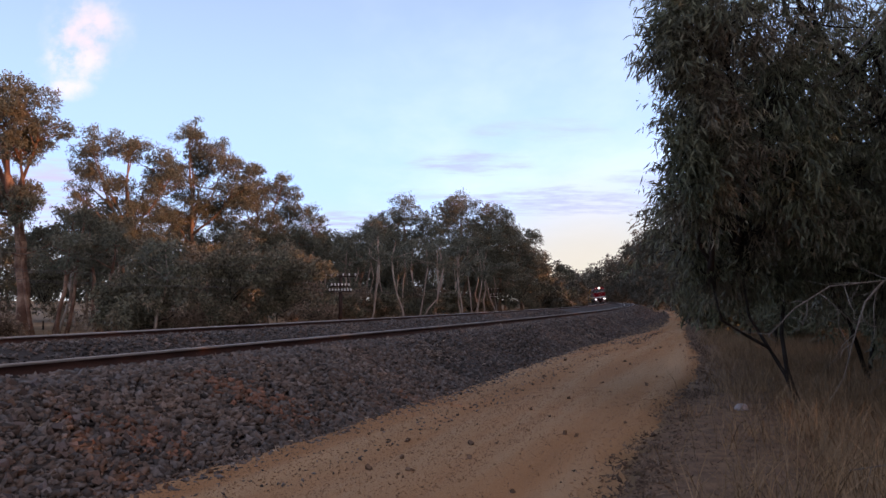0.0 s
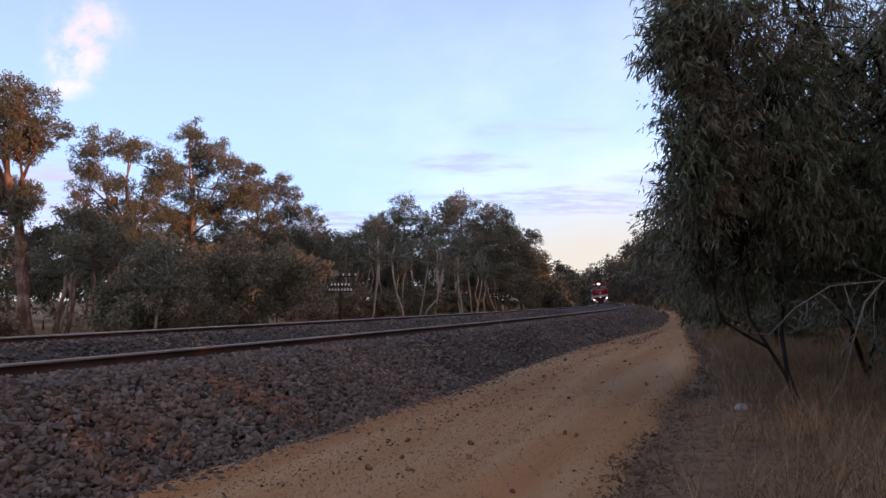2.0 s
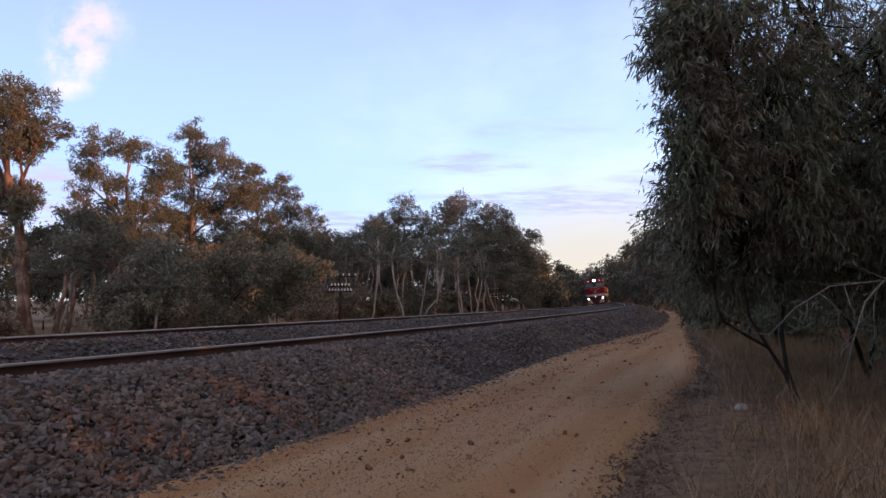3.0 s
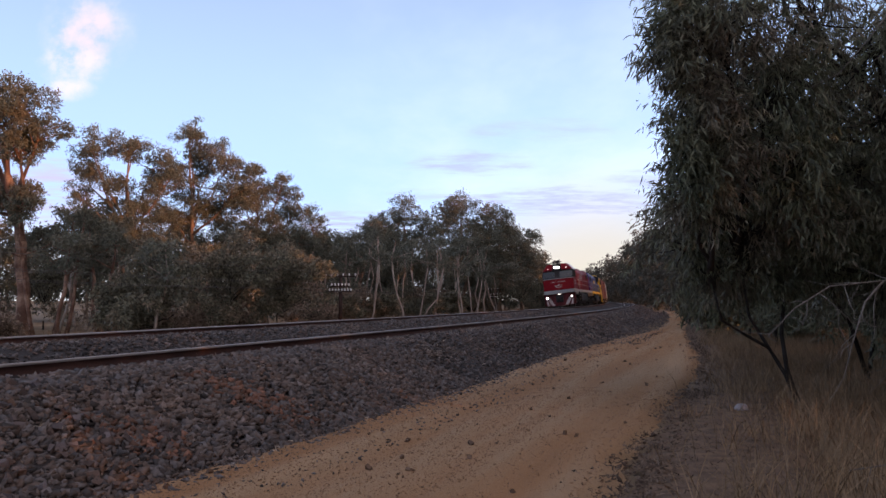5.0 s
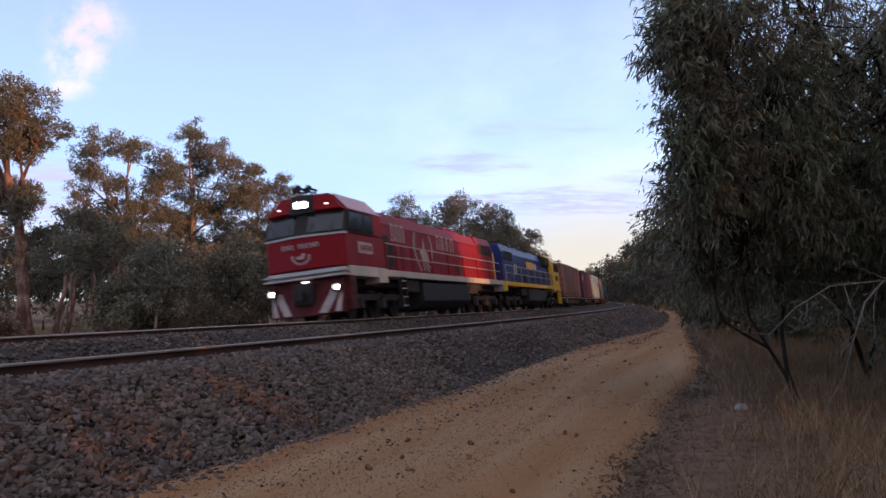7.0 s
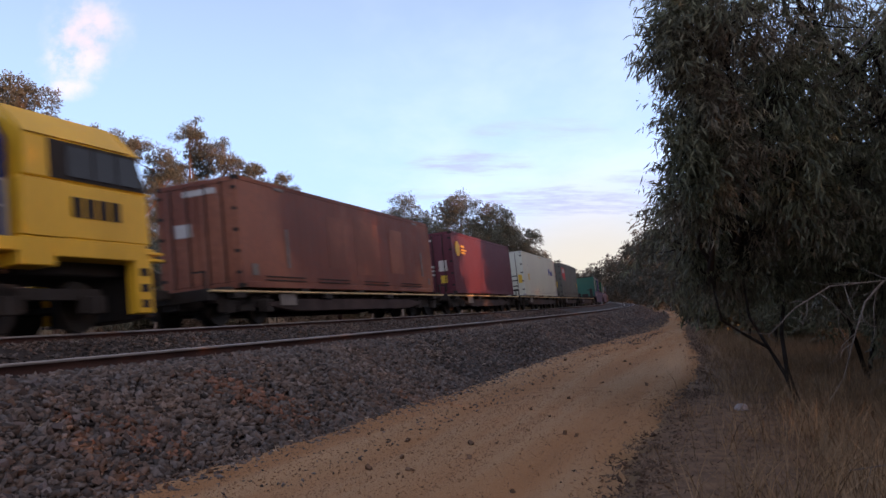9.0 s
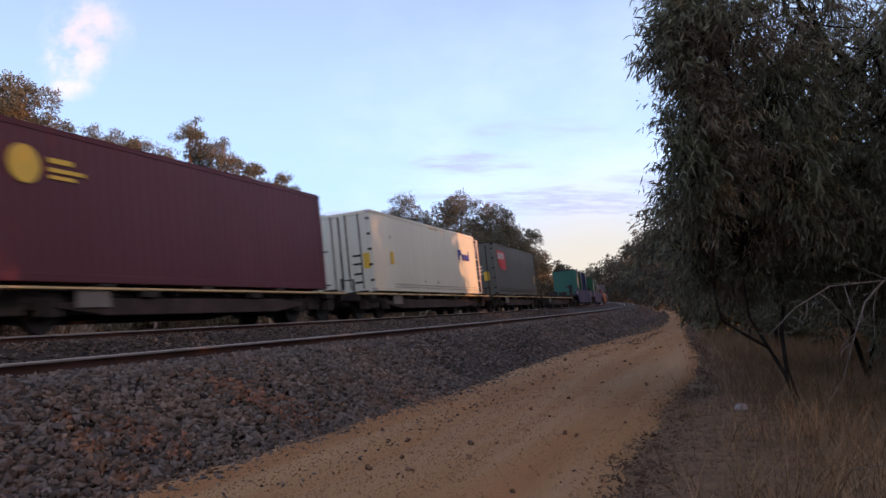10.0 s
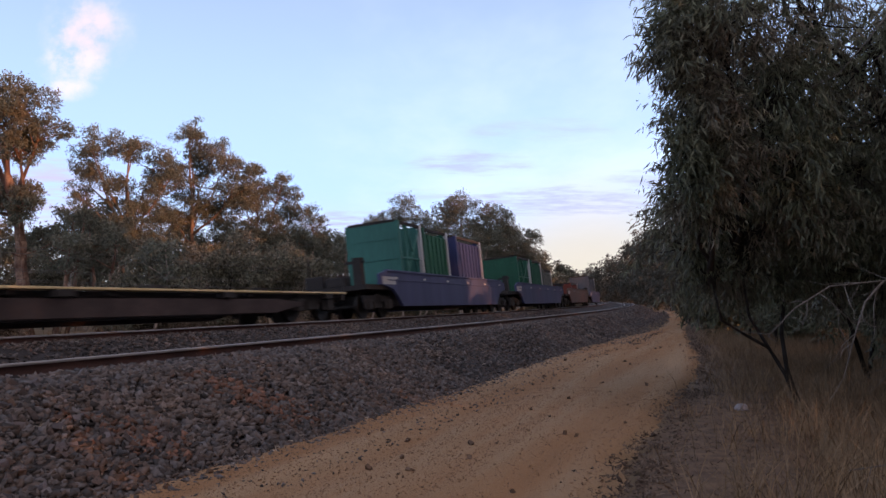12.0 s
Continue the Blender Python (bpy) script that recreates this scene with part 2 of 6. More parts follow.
M["cream"] = material("pale_frame_paint", (0.43, 0.39, 0.36), 0.5, vary=0.15, scale=1.2, fine=20, bump=0.05, streak=True)
M["silver"] = material("grey_silver_paint", (0.40, 0.38, 0.38), 0.45, metal=0.2, vary=0.12, scale=1.2, fine=20, bump=0.05)
M["under"] = material("grimy_underframe", (0.034, 0.030, 0.030), 0.8, vary=0.35, scale=2.0, fine=20, bump=0.3)
# near black: holds the shadow under the deck edge of the flats
M["sill"] = material("shade_dark_web_paint", (0.014, 0.010, 0.0105), 0.75, vary=0.4, scale=1.3, fine=16, bump=0.2, streak=True)
M["flange"] = material("rusty_sill_flange", (0.055, 0.040, 0.040), 0.75, vary=0.4, scale=1.0, fine=12, bump=0.2)
M["tank"] = material("grey_fuel_tank", (0.024, 0.024, 0.027), 0.6, vary=0.25, scale=1.5, fine=20, bump=0.1)
M["steel"] = material("worn_wheel_steel", (0.035, 0.030, 0.028), 0.5, metal=0.7, vary=0.25, scale=4, fine=30)
M["glass"] = material("dark_cab_glass", (0.02, 0.025, 0.03), 0.06, vary=0.05, bump=0, spec=0.9)
M["side_glass"] = material("dark_side_glass", (0.012, 0.014, 0.018), 0.1, vary=0.05, bump=0, spec=0.3)
M["lens"] = material("lit_headlight", (1.0, 0.98, 0.92), 0.2, vary=0.0, bump=0, emit=70)
M["marker"] = material("lit_marker_lamp", (1.0, 0.95, 0.85), 0.2, vary=0.0, bump=0, emit=2.5)
M["white_mark"] = material("white_lettering", (0.52, 0.49, 0.47), 0.5, vary=0.1, bump=0)
M["plough"] = material("grimy_dark_red_paint", (0.095, 0.016, 0.018), 0.7, vary=0.4, scale=2.5, fine=20, bump=0.1)
M["red_mark"] = material("red_emblem", (0.55, 0.03, 0.03), 0.5, vary=0.1, bump=0)
M["yellow_mark"] = material("yellow_emblem", (0.70, 0.46, 0.05), 0.5, vary=0.1, bump=0)
M["blue_mark"] = material("blue_lettering", (0.05, 0.06, 0.30), 0.5, vary=0.1, bump=0)
M["brown_box"] = material("brown_container_paint", (0.175, 0.059, 0.041), 0.55, vary=0.22, scale=0.32, fine=7, bump=0.05, second=(0.250, 0.096, 0.060), patch=(0.46, 0.60), spec=0.25)
M["faded"] = material("faded_brown_paint", (0.205, 0.082, 0.059), 0.6, vary=0.2, scale=0.6, fine=9, bump=0.03, second=(0.240, 0.098, 0.066), patch=(0.42, 0.6), spec=0.2)
M["dull_post"] = material("dull_silver_post", (0.20, 0.19, 0.20), 0.5, vary=0.2, scale=2, bump=0.05)
M["letter"] = material("faded_cream_lettering", (0.38, 0.30, 0.28), 0.5, vary=0.2, scale=3, bump=0)
# darker copy of the red, with the brow's shade in the colour
M["dark_red"] = material("shaded_red_brow_paint", (0.10, 0.006, 0.010), 0.45, vary=0.15, scale=1.5, fine=20, bump=0.03)
M["purple_box"] = material("maroon_container_paint", (0.115, 0.030, 0.045), 0.5, vary=0.14, scale=0.5, fine=14, bump=0.05, streak=True, spec=0.25)
M["white_box"] = material("white_reefer_paint", (0.62, 0.64, 0.56), 0.45, vary=0.07, scale=0.6, fine=12, bump=0.03, streak=True)
M["grey_box"] = material("grey_container_paint", (0.118, 0.122, 0.112), 0.5, vary=0.12, scale=0.6, fine=12, bump=0.04, streak=True, spec=0.25)
M["teal_box"] = material("teal_rack_paint", (0.033, 0.135, 0.115), 0.6, vary=0.2, scale=1.0, fine=14, bump=0.05, streak=True, spec=0.25)
M["green_box"] = material("dark_green_rack_paint", (0.015, 0.085, 0.052), 0.6, vary=0.2, scale=1.0, fine=14, bump=0.05, streak=True, spec=0.25)
M["blue_box"] = material("blue_rack_paint", (0.030, 0.038, 0.108), 0.6, vary=0.2, scale=1.0, fine=14, bump=0.05, streak=True, spec=0.25)
M["well_blue"] = material("faded_blue_well_paint", (0.058, 0.064, 0.135), 0.6, vary=0.2, scale=1.0, fine=14, bump=0.05, streak=True, spec=0.25)
M["well_brown"] = material("brown_well_paint", (0.11, 0.062, 0.05), 0.6, vary=0.2, scale=1.0, fine=14, bump=0.05, streak=True)
M["deck_line"] = material("cream_deck_edge", (0.62, 0.47, 0.26), 0.6, vary=0.2, scale=1.5, fine=14, bump=0.05)
M["orange_box"] = material("orange_rack_paint", (0.17, 0.042, 0.03), 0.6, vary=0.2, scale=1.0, fine=14, bump=0.05)
M["pale_rack"] = material("pale_grey_blue_rack_paint", (0.085, 0.100, 0.125), 0.6, vary=0.25, scale=1.0, fine=14, bump=0.05, streak=True, spec=0.25)
M["bag"] = material("pale_plastic_bag", (0.26, 0.235, 0.25), 0.4, vary=0.1, scale=8, fine=40, bump=0.2)
M["hut"] = material("pale_painted_steel", (0.42, 0.38, 0.36), 0.6, vary=0.15, scale=1, fine=10)


# ---- the line of the railway: s metres along it away from the camera, lat metres to its right ----
CANT = 0.111          # the outer rails lie higher
RAIL_Z = 0.776        # railhead level on the centre line
NEAR_TRACK = 5.07     # centre of the nearer track


def line_at(s):
    n = 40
    u = (np.arange(n) + 0.5) / n * s
    th = 0.326698 - (0.00130852 * u - 4.9039e-6 * u ** 2 + 1.27e-8 * u ** 3)
    x = -4.365697 + float(np.sin(th).sum()) * s / n
    y = 25.983682 + float(np.cos(th).sum()) * s / n
    return x, y, 0.326698 - (0.00130852 * s - 4.9039e-6 * s ** 2 + 1.27e-8 * s ** 3)


LINE_S = np.arange(-160.0, 461.0, 1.0)
LINE = np.array([line_at(s) for s in LINE_S])


def on_line(s, lat, z=0.0):
    """World places for arrays of s and lat."""
    x, y, th = (np.interp(s, LINE_S, LINE[:, i]) for i in range(3))
    return np.stack([x + lat * np.cos(th), y - lat * np.sin(th), np.broadcast_to(z, np.shape(x))], -1)


# ---- mesh helpers ----
def obj_from_arrays(name, verts, faces, mat, parent=None, smooth=False, mats=None, mat_index=None):
    """One mesh object out of numpy arrays; all faces have the same number of corners."""
    faces = np.asarray(faces, dtype=np.int32)
    k = faces.shape[1]
    me = bpy.data.meshes.new(name)
    me.vertices.add(len(verts))
    me.vertices.foreach_set("co", np.asarray(verts, dtype=np.float32).ravel())
    me.loops.add(faces.size)
    me.loops.foreach_set("vertex_index", faces.ravel())
    me.polygons.add(len(faces))
    me.polygons.foreach_set("loop_start", np.arange(0, faces.size, k, dtype=np.int32))
    me.polygons.foreach_set("loop_total", np.full(len(faces), k, dtype=np.int32))
    if smooth:
        me.polygons.foreach_set("use_smooth", np.ones(len(faces), dtype=bool))
    for m in (mats or [mat]):
        me.materials.append(m)
    if mat_index is not None:
        me.polygons.foreach_set("material_index", np.asarray(mat_index, dtype=np.int32))
    me.update(calc_edges=True)
    me.validate()
    ob = new(name, me)
    if parent:
        ob.parent = parent
    return ob


def grid_faces(rows, cols):
    i = np.arange(rows - 1)[:, None] * cols + np.arange(cols - 1)[None, :]
    return np.stack([i, i + 1, i + cols + 1, i + cols], -1).reshape(-1, 4)


def part(name, bm, mat, parent=None, label="", bevel=0.0, smooth=False):
    """Link a bmesh as one mesh object under a thing or a part."""
    if bevel:
        bmesh.ops.remove_doubles(bm, verts=bm.verts, dist=1e-5)
        edges = [e for e in bm.edges if len(e.link_faces) == 2 and e.calc_face_angle(0) > 0.5]
        bmesh.ops.bevel(bm, geom=edges, offset=bevel, segments=1, affect="EDGES", clamp_overlap=True)
    me = bpy.data.meshes.new(name)
    bm.to_mesh(me)
    bm.free()
    me.materials.append(mat)
    if smooth:
        for p in me.polygons:
            p.use_smooth = True
    ob = new(name, me)
    if parent:
        ob.parent = parent
    if label:
        ob["label"] = label
    return ob


def box(bm, x0, x1, y0, y1, z0, z1):
    v = [bm.verts.new((x, y, z)) for x in (x0, x1) for y in (y0, y1) for z in (z0, z1)]
    for f in ((0, 1, 3, 2), (4, 6, 7, 5), (0, 4, 5, 1), (2, 3, 7, 6), (0, 2, 6, 4), (1, 5, 7, 3)):
        bm.faces.new([v[i] for i in f])
    return bm


def boxes(*specs):
    bm = bmesh.new()
    for s in specs:
        box(bm, *s)
    return bm


def hull(points):
    bm = bmesh.new()
    for p in points:
        bm.verts.new(p)
    bmesh.ops.convex_hull(bm, input=bm.verts)
    bmesh.ops.dissolve_limit(bm, angle_limit=0.02, verts=bm.verts, edges=bm.edges)
    return bm


def slab(bm, corners, thick):
    """A thin plate on four or more corners, thickened along its normal."""
    c = [Vector(p) for p in corners]
    n = (c[1] - c[0]).cross(c[2] - c[0]).normalized() * thick
    a = [bm.verts.new(p) for p in c]
    b = [bm.verts.new(p + n) for p in c]
    bm.faces.new(a[::-1])
    bm.faces.new(b)
    for i in range(len(c)):
        j = (i + 1) % len(c)
        bm.faces.new((a[i], a[j], b[j], b[i]))
    return bm


def disc(bm, centre, axis, r, depth, n=18):
    """A short cylinder; axis 'x', 'y' or 'z'."""
    turn = {"x": Matrix.Rotation(radians(90), 4, "Y"), "y": Matrix.Rotation(radians(90), 4, "X"), "z": Matrix.Identity(4)}[axis]
    bmesh.ops.create_cone(bm, cap_ends=True, segments=n, radius1=r, radius2=r, depth=depth, matrix=Matrix.Translation(centre) @ turn)
    return bm


def tube(bm, pts, radii, n=7):
    """A tapered tube along points."""
    pts = [Vector(p) for p in pts]
    rings = []
    for i, p in enumerate(pts):
        d = (pts[min(i + 1, len(pts) - 1)] - pts[max(i - 1, 0)]).normalized()
        a = d.cross(Vector((0.31, 0.87, 0.39))).normalized()
        b = d.cross(a)
        rings.append([bm.verts.new(p + (a * math.cos(2 * math.pi * k / n) + b * math.sin(2 * math.pi * k / n)) * radii[i]) for k in range(n)])
    for r0, r1 in zip(rings, rings[1:]):
        for k in range(n):
            bm.faces.new((r0[k], r0[(k + 1) % n], r1[(k + 1) % n], r1[k]))
    bm.faces.new(rings[0][::-1])
    bm.faces.new(rings[-1])
    return bm


def wave(x, y, scale, seed=0.0):
    """Smooth cheap unevenness for arrays, about -1 to 1."""
    x, y = x / scale + seed * 3.7, y / scale - seed * 1.9
    return (np.sin(x * 1.3 + 1.7 * np.sin(y * 0.7)) + np.sin(y * 1.9 + 1.3 * np.sin(x * 0.9 + 2)) + np.sin((x + y) * 2.7 + seed)) / 3


# ---- ground: one sheet to the horizon ----
def build_ground():
    def axis(near, far):
        fine = np.arange(-near, near + 0.1, 1.0)
        out = near * (far / near) ** (np.arange(1, 19) / 18)
        return np.concatenate([-out[::-1], fine, out])
    xs, ys = axis(50, 2600), axis(90, 2600)
    X, Y = np.meshgrid(xs, ys)
    near = np.clip(1 - np.hypot(X, Y) / 200, 0, 1)
    Z = -0.09 + near * 0.025 * wave(X, Y, 2.3) - 0.25 * np.clip((-X + 0.33 * (Y - 26) - 9) / 10, 0, 1)
    Z = np.where(np.hypot(X, Y) > 100, np.minimum(Z, -0.1), Z)
    ob = obj_from_arrays("ground", np.stack([X, Y, Z], -1).reshape(-1, 3), grid_faces(len(ys), len(xs)), M["ground"], smooth=True)
    tagged(ob, "dry brown earth under the woods beside the railway", "ground", kind="structure")


build_ground()


def strip(name, s_rows, lats, z_fn, mat, edge_fn=None):
    S, L = np.meshgrid(s_rows, lats, indexing="ij")
    if edge_fn is not None:
        L = edge_fn(S, L)
    v = on_line(S, L)
    v[..., 2] = z_fn(S, L)
    return obj_from_arrays(name, v.reshape(-1, 3), grid_faces(len(s_rows), len(lats))[:, ::-1], mat, smooth=True)


S_ROWS = np.concatenate([np.arange(-130, -30, 2.0), np.arange(-30, 30, 0.25), np.arange(30, 120, 1.0), np.arange(120, 441, 4.0)])

# ballast bed: knots of lat and height across both tracks
BED_LAT = np.array([-4.2, -3.0, -1.75, -1.2, 1.2, 1.75, 2.6, 3.2, 3.85, 6.25, 6.75, 7.2, 8.45])
BED_Z = np.array([-0.35, 0.05, 0.43, 0.47, 0.735, 0.70, 0.50, 0.45, 0.47, 0.715, 0.665, 0.50, -0.06])


def bed_z(S, L):
    return np.interp(L, BED_LAT, BED_Z)


def build_bed():
    lats = np.unique(np.concatenate([BED_LAT, np.arange(3.0, 8.45, 0.22)]))
    ob = strip("ballast_bed", S_ROWS, lats, lambda S, L: bed_z(S, L) + 0.025 * wave(S, L, 0.45) + 0.03 * wave(S, L, 2.7, 1.0) * (L > 6.5), M["bed"])
    tagged(ob, "dark grey crushed-stone ballast bank carrying both tracks", "ballast", kind="structure")


build_bed()


def path_right(S):
    return 11.8 + 0.3 * np.exp(-((S + 4) / 6.0) ** 2) - 0.7 * np.clip(S / 20, 0, 1) + 0.10 * wave(S, S * 0.3, 1.9) + 0.09 * wave(S, S * 0.6, 0.42, 3.0)


def path_left(S):
    return 8.12 + 1.6 * np.clip((S - 2) / 18, 0, 1) + 0.13 * wave(S, S * 0.4, 1.3, 2.0) + 0.10 * wave(S, S * 0.7, 0.45, 1.0)


def path_z(S, U):
    rut = 0.045 * (np.exp(-((U - 0.36) / 0.07) ** 2) + np.exp(-((U - 0.80) / 0.07) ** 2))
    edge = np.clip(np.minimum(U, 1 - U) / 0.06, 0, 1)
    return -0.10 + 0.115 * edge - rut + 0.004 * wave(S + U * 5, U * 9, 0.31) + 0.008 * wave(S * 0.3, U * 6, 0.9, 3.0)


def build_path():
    rows = S_ROWS[S_ROWS < 92]
    us = np.linspace(0, 1, 30)
    S, U = np.meshgrid(rows, us, indexing="ij")
    L = path_left(S) + U * (path_right(S) - path_left(S))
    v = on_line(S, L)
    v[..., 2] = path_z(S, U)
    ob = obj_from_arrays("dirt_path", v.reshape(-1, 3), grid_faces(len(rows), len(us))[:, ::-1], M["path"], smooth=True)
    tagged(ob, "sandy orange dirt service track with faint wheel ruts", "dirt track", kind="structure")
    rows = np.concatenate([S_ROWS[S_ROWS < -24], np.arange(-24, 6, 0.07), S_ROWS[S_ROWS >= 6]])
    us = np.concatenate([np.linspace(0, 0.5, 14), np.linspace(0.56, 1, 6)])
    S, U = np.meshgrid(rows, us, indexing="ij")
    L = path_right(S) - 0.06 + 0.14 * np.clip((-6 - S) / 6, 0, 1) + U * (1.6 + 0.12 * wave(S, S * 0.2, 2.1, 5.0))
    v = on_line(S, L)
    v[..., 2] = -0.012 + 0.045 * np.clip(U / 0.3, 0, 1) - 0.10 * np.clip((U - 0.85) / 0.15, 0, 1) + 0.001 * wave(S, L, 0.35, 2.0)
    ob = obj_from_arrays("litter_verge", v.reshape(-1, 3), grid_faces(len(rows), len(us))[:, ::-1], M["litter"], smooth=True)
    tagged(ob, "dark verge of leaf litter and bare soil beside the dirt track", "verge", kind="structure")


build_path()


# ---- tracks ----
RAIL_FOOT = [(-0.072, -0.160), (-0.072, -0.148), (-0.012, -0.128), (-0.009, -0.050), (-0.036, -0.036), (-0.036, -0.008)]
RAIL_HEAD = [(-0.036, -0.008), (-0.028, 0.0), (0.028, 0.0), (0.036, -0.008)]


def build_rail(parent, lat0, z0):
    prof = RAIL_FOOT + RAIL_HEAD[1:] + [(-a, b) for a, b in RAIL_FOOT[::-1][1:]]
    rows = np.concatenate([np.arange(-130, -30, 4.0), np.arange(-30, 60, 1.0), np.arange(60, 437, 3.0)])
    lat = np.array([p[0] for p in prof])
    zz = np.array([p[1] for p in prof])
    S, L = np.meshgrid(rows, lat0 + lat, indexing="ij")
    v = on_line(S, L)
    v[..., 2] = z0 + zz[None, :] + CANT * (lat[None, :])
    f = grid_faces(len(rows), len(prof))[:, ::-1]
    idx = np.tile(np.array([1 if 4 <= i <= 8 else 0 for i in range(len(prof) - 1)]), len(rows) - 1)
    obj_from_arrays("rail", v.reshape(-1, 3), f, None, parent, mats=[M["railside"], M["railtop"]], mat_index=idx)


def build_track(lat0, label):
    tr = tagged(new("railway_track"), label, "railway track", group="tracks", kind="structure")
    for side in (-1, 1):
        build_rail(tr, lat0 + side * 0.753, RAIL_Z + side * 0.753 * CANT)
    bm = boxes((-0.11, 0.11, -1.25, 1.25, -0.22, 0.0))
    me = part("sleeper", bm, M["sleeper"], tr, bevel=0.02)
    n = 0
    for s in np.arange(-30, 66, 0.68):
        ob = me if n == 0 else new("sleeper", me.data)
        x, y, th = line_at(float(s))
        fwd, right = Vector((math.sin(th), math.cos(th), 0)), Vector((math.cos(th), -math.sin(th), CANT)).normalized()
        up = right.cross(fwd)
        p = on_line(np.array(float(s)), np.array(lat0), RAIL_Z - 0.163)
        mtx = Matrix((fwd, right, up)).transposed().to_4x4()
        mtx.translation = Vector(p)
        ob.parent = tr
        ob.matrix_local = mtx
        n += 1


build_track(0.0, "far railway track, rusty rails with polished heads on ballast")
build_track(NEAR_TRACK, "near railway track, rusty rails with polished heads on ballast")


# ---- telegraph line on the far side ----
def build_pole(x, y, z_top, arms):
    p = tagged(new("telegraph_pole"), "old dark wooden telegraph pole with crossarms and white insulators", "telegraph pole", group="telegraph poles")
    p.location = (x, y, -0.3)
    h = z_top + 0.3
    bm = bmesh.new()
    tube(bm, [(0, 0, 0), (0.02, 0, h * 0.5), (0, 0, h)], [0.13, 0.115, 0.095], 9)
    part("post", bm, M["pole"], p, smooth=True)
    ax = Vector((math.cos(0.3), -math.sin(0.3), 0))
    for dz, half, count in arms:
        c = Vector((0, -0.12, h - dz))
        bm = bmesh.new()
        tube(bm, [c - ax * half, c, c + ax * half], [0.035, 0.04, 0.035], 4)
        arm = part("crossarm", bm, M["pole"], p)
        for k in range(count):
            q = c + ax * (half * 0.95) * (2 * k / (count - 1) - 1)
            if abs(2 * k / (count - 1) - 1) < 0.1:
                continue
            bm = bmesh.new()
            tube(bm, [q + Vector((0, 0, 0.03)), q + Vector((0, 0, 0.09)), q + Vector((0, 0, 0.17)), q + Vector((0, 0, 0.19))], [0.03, 0.055, 0.05, 0.02], 7)
            part("insulator", bm, M["insulator"], arm, smooth=True)


POLES = [(-19.0, 4.0, 3.3), (-6.3, 50.0, 3.05), (6.4, 98.0, 2.85), (21.0, 150.0, 2.7)]
for px_, py_, zt_ in POLES:
    build_pole(px_, py_, zt_, [(0.10, 1.05, 6), (0.70, 0.60, 6), (1.02, 0.75, 8)])


def build_wires():
    for dz, off in ((0.0, -1.1), (0.0, 1.1), (0.6, -0.6), (0.6, 0.6), (0.93, -0.75), (0.93, 0.75)):
        bm = bmesh.new()
        for (x0, y0, z0), (x1, y1, z1) in zip(POLES, POLES[1:]):
            pts = []
            for i in range(11):
                u = i / 10
                pts.append((x0 + (x1 - x0) * u + off * 0.95, y0 + (y1 - y0) * u - 0.12 - off * 0.3, z0 + (z1 - z0) * u - dz + 0.07 - 0.9 * u * (1 - u)))
            tube(bm, pts, [0.006] * 11, 4)
        ob = part("telegraph_wire", bm, M["wire"])
        tagged(ob, "thin slack telegraph wire strung between the poles", "wire", group="telegraph wires")


build_wires()


# ---- vegetation ----
def leaf_cloud(rng, centres, radii, count, length, width, droop=0.5, flat=1.0, dome=False):
    """Lance-shaped leaves in uneven lobes. A dome carries them in bunches over its upper shell, with a hollow underside."""
    centres, radii = np.asarray(centres, float), np.asarray(radii, float)
    w = radii ** 2
    if dome:
        bunches = max(1, count // 9)
        which = rng.choice(len(centres), bunches, p=w / w.sum())
        d = rng.normal(size=(bunches, 3)) + np.array([0, 0, 0.35])
        d /= np.linalg.norm(d, axis=1)[:, None]
        d[:, 2] = np.where(d[:, 2] < 0, d[:, 2] * 0.4, d[:, 2])
        heart = centres[which] + d * (rng.random(bunches) ** 0.3 * radii[which])[:, None] * np.array([1, 1, flat])
        own = rng.integers(0, bunches, count)
        pos = heart[own] + rng.normal(size=(count, 3)) * (length * 0.55)
    else:
        which = rng.choice(len(centres), count, p=w / w.sum())
        d = rng.normal(size=(count, 3))
        d /= np.linalg.norm(d, axis=1)[:, None]
        pos = centres[which] + d * (rng.random(count) ** 0.45 * radii[which])[:, None] * np.array([1, 1, flat])
    axis = rng.normal(size=(count, 3)) * np.array([1, 1, 0.7]) + np.array([0, 0, -droop * 1.6])
    axis /= np.linalg.norm(axis, axis=1)[:, None]
    side = np.cross(axis, rng.normal(size=(count, 3)))
    side /= np.linalg.norm(side, axis=1)[:, None]
    ln = length * (0.65 + 0.7 * rng.random(count))[:, None]
    wd = width * (0.7 + 0.6 * rng.random(count))[:, None] * 0.5
    v = np.stack([pos - side * wd, pos + side * wd, pos + axis * ln], 1)
    return v.reshape(-1, 3), np.arange(count * 3).reshape(-1, 3)


def limb_path(rng, a, b, sag=0.12, n=5):
    a, b = Vector(a), Vector(b)
    ln = (b - a).length
    pts = []
    for i in range(n):
        u = i / (n - 1)
        w = math.sin(u * math.pi) * ln * sag
        pts.append(a.lerp(b, u) + Vector(rng.normal(size=3)) * w * 0.35 + Vector((0, 0, -w * 0.4)))
    return pts


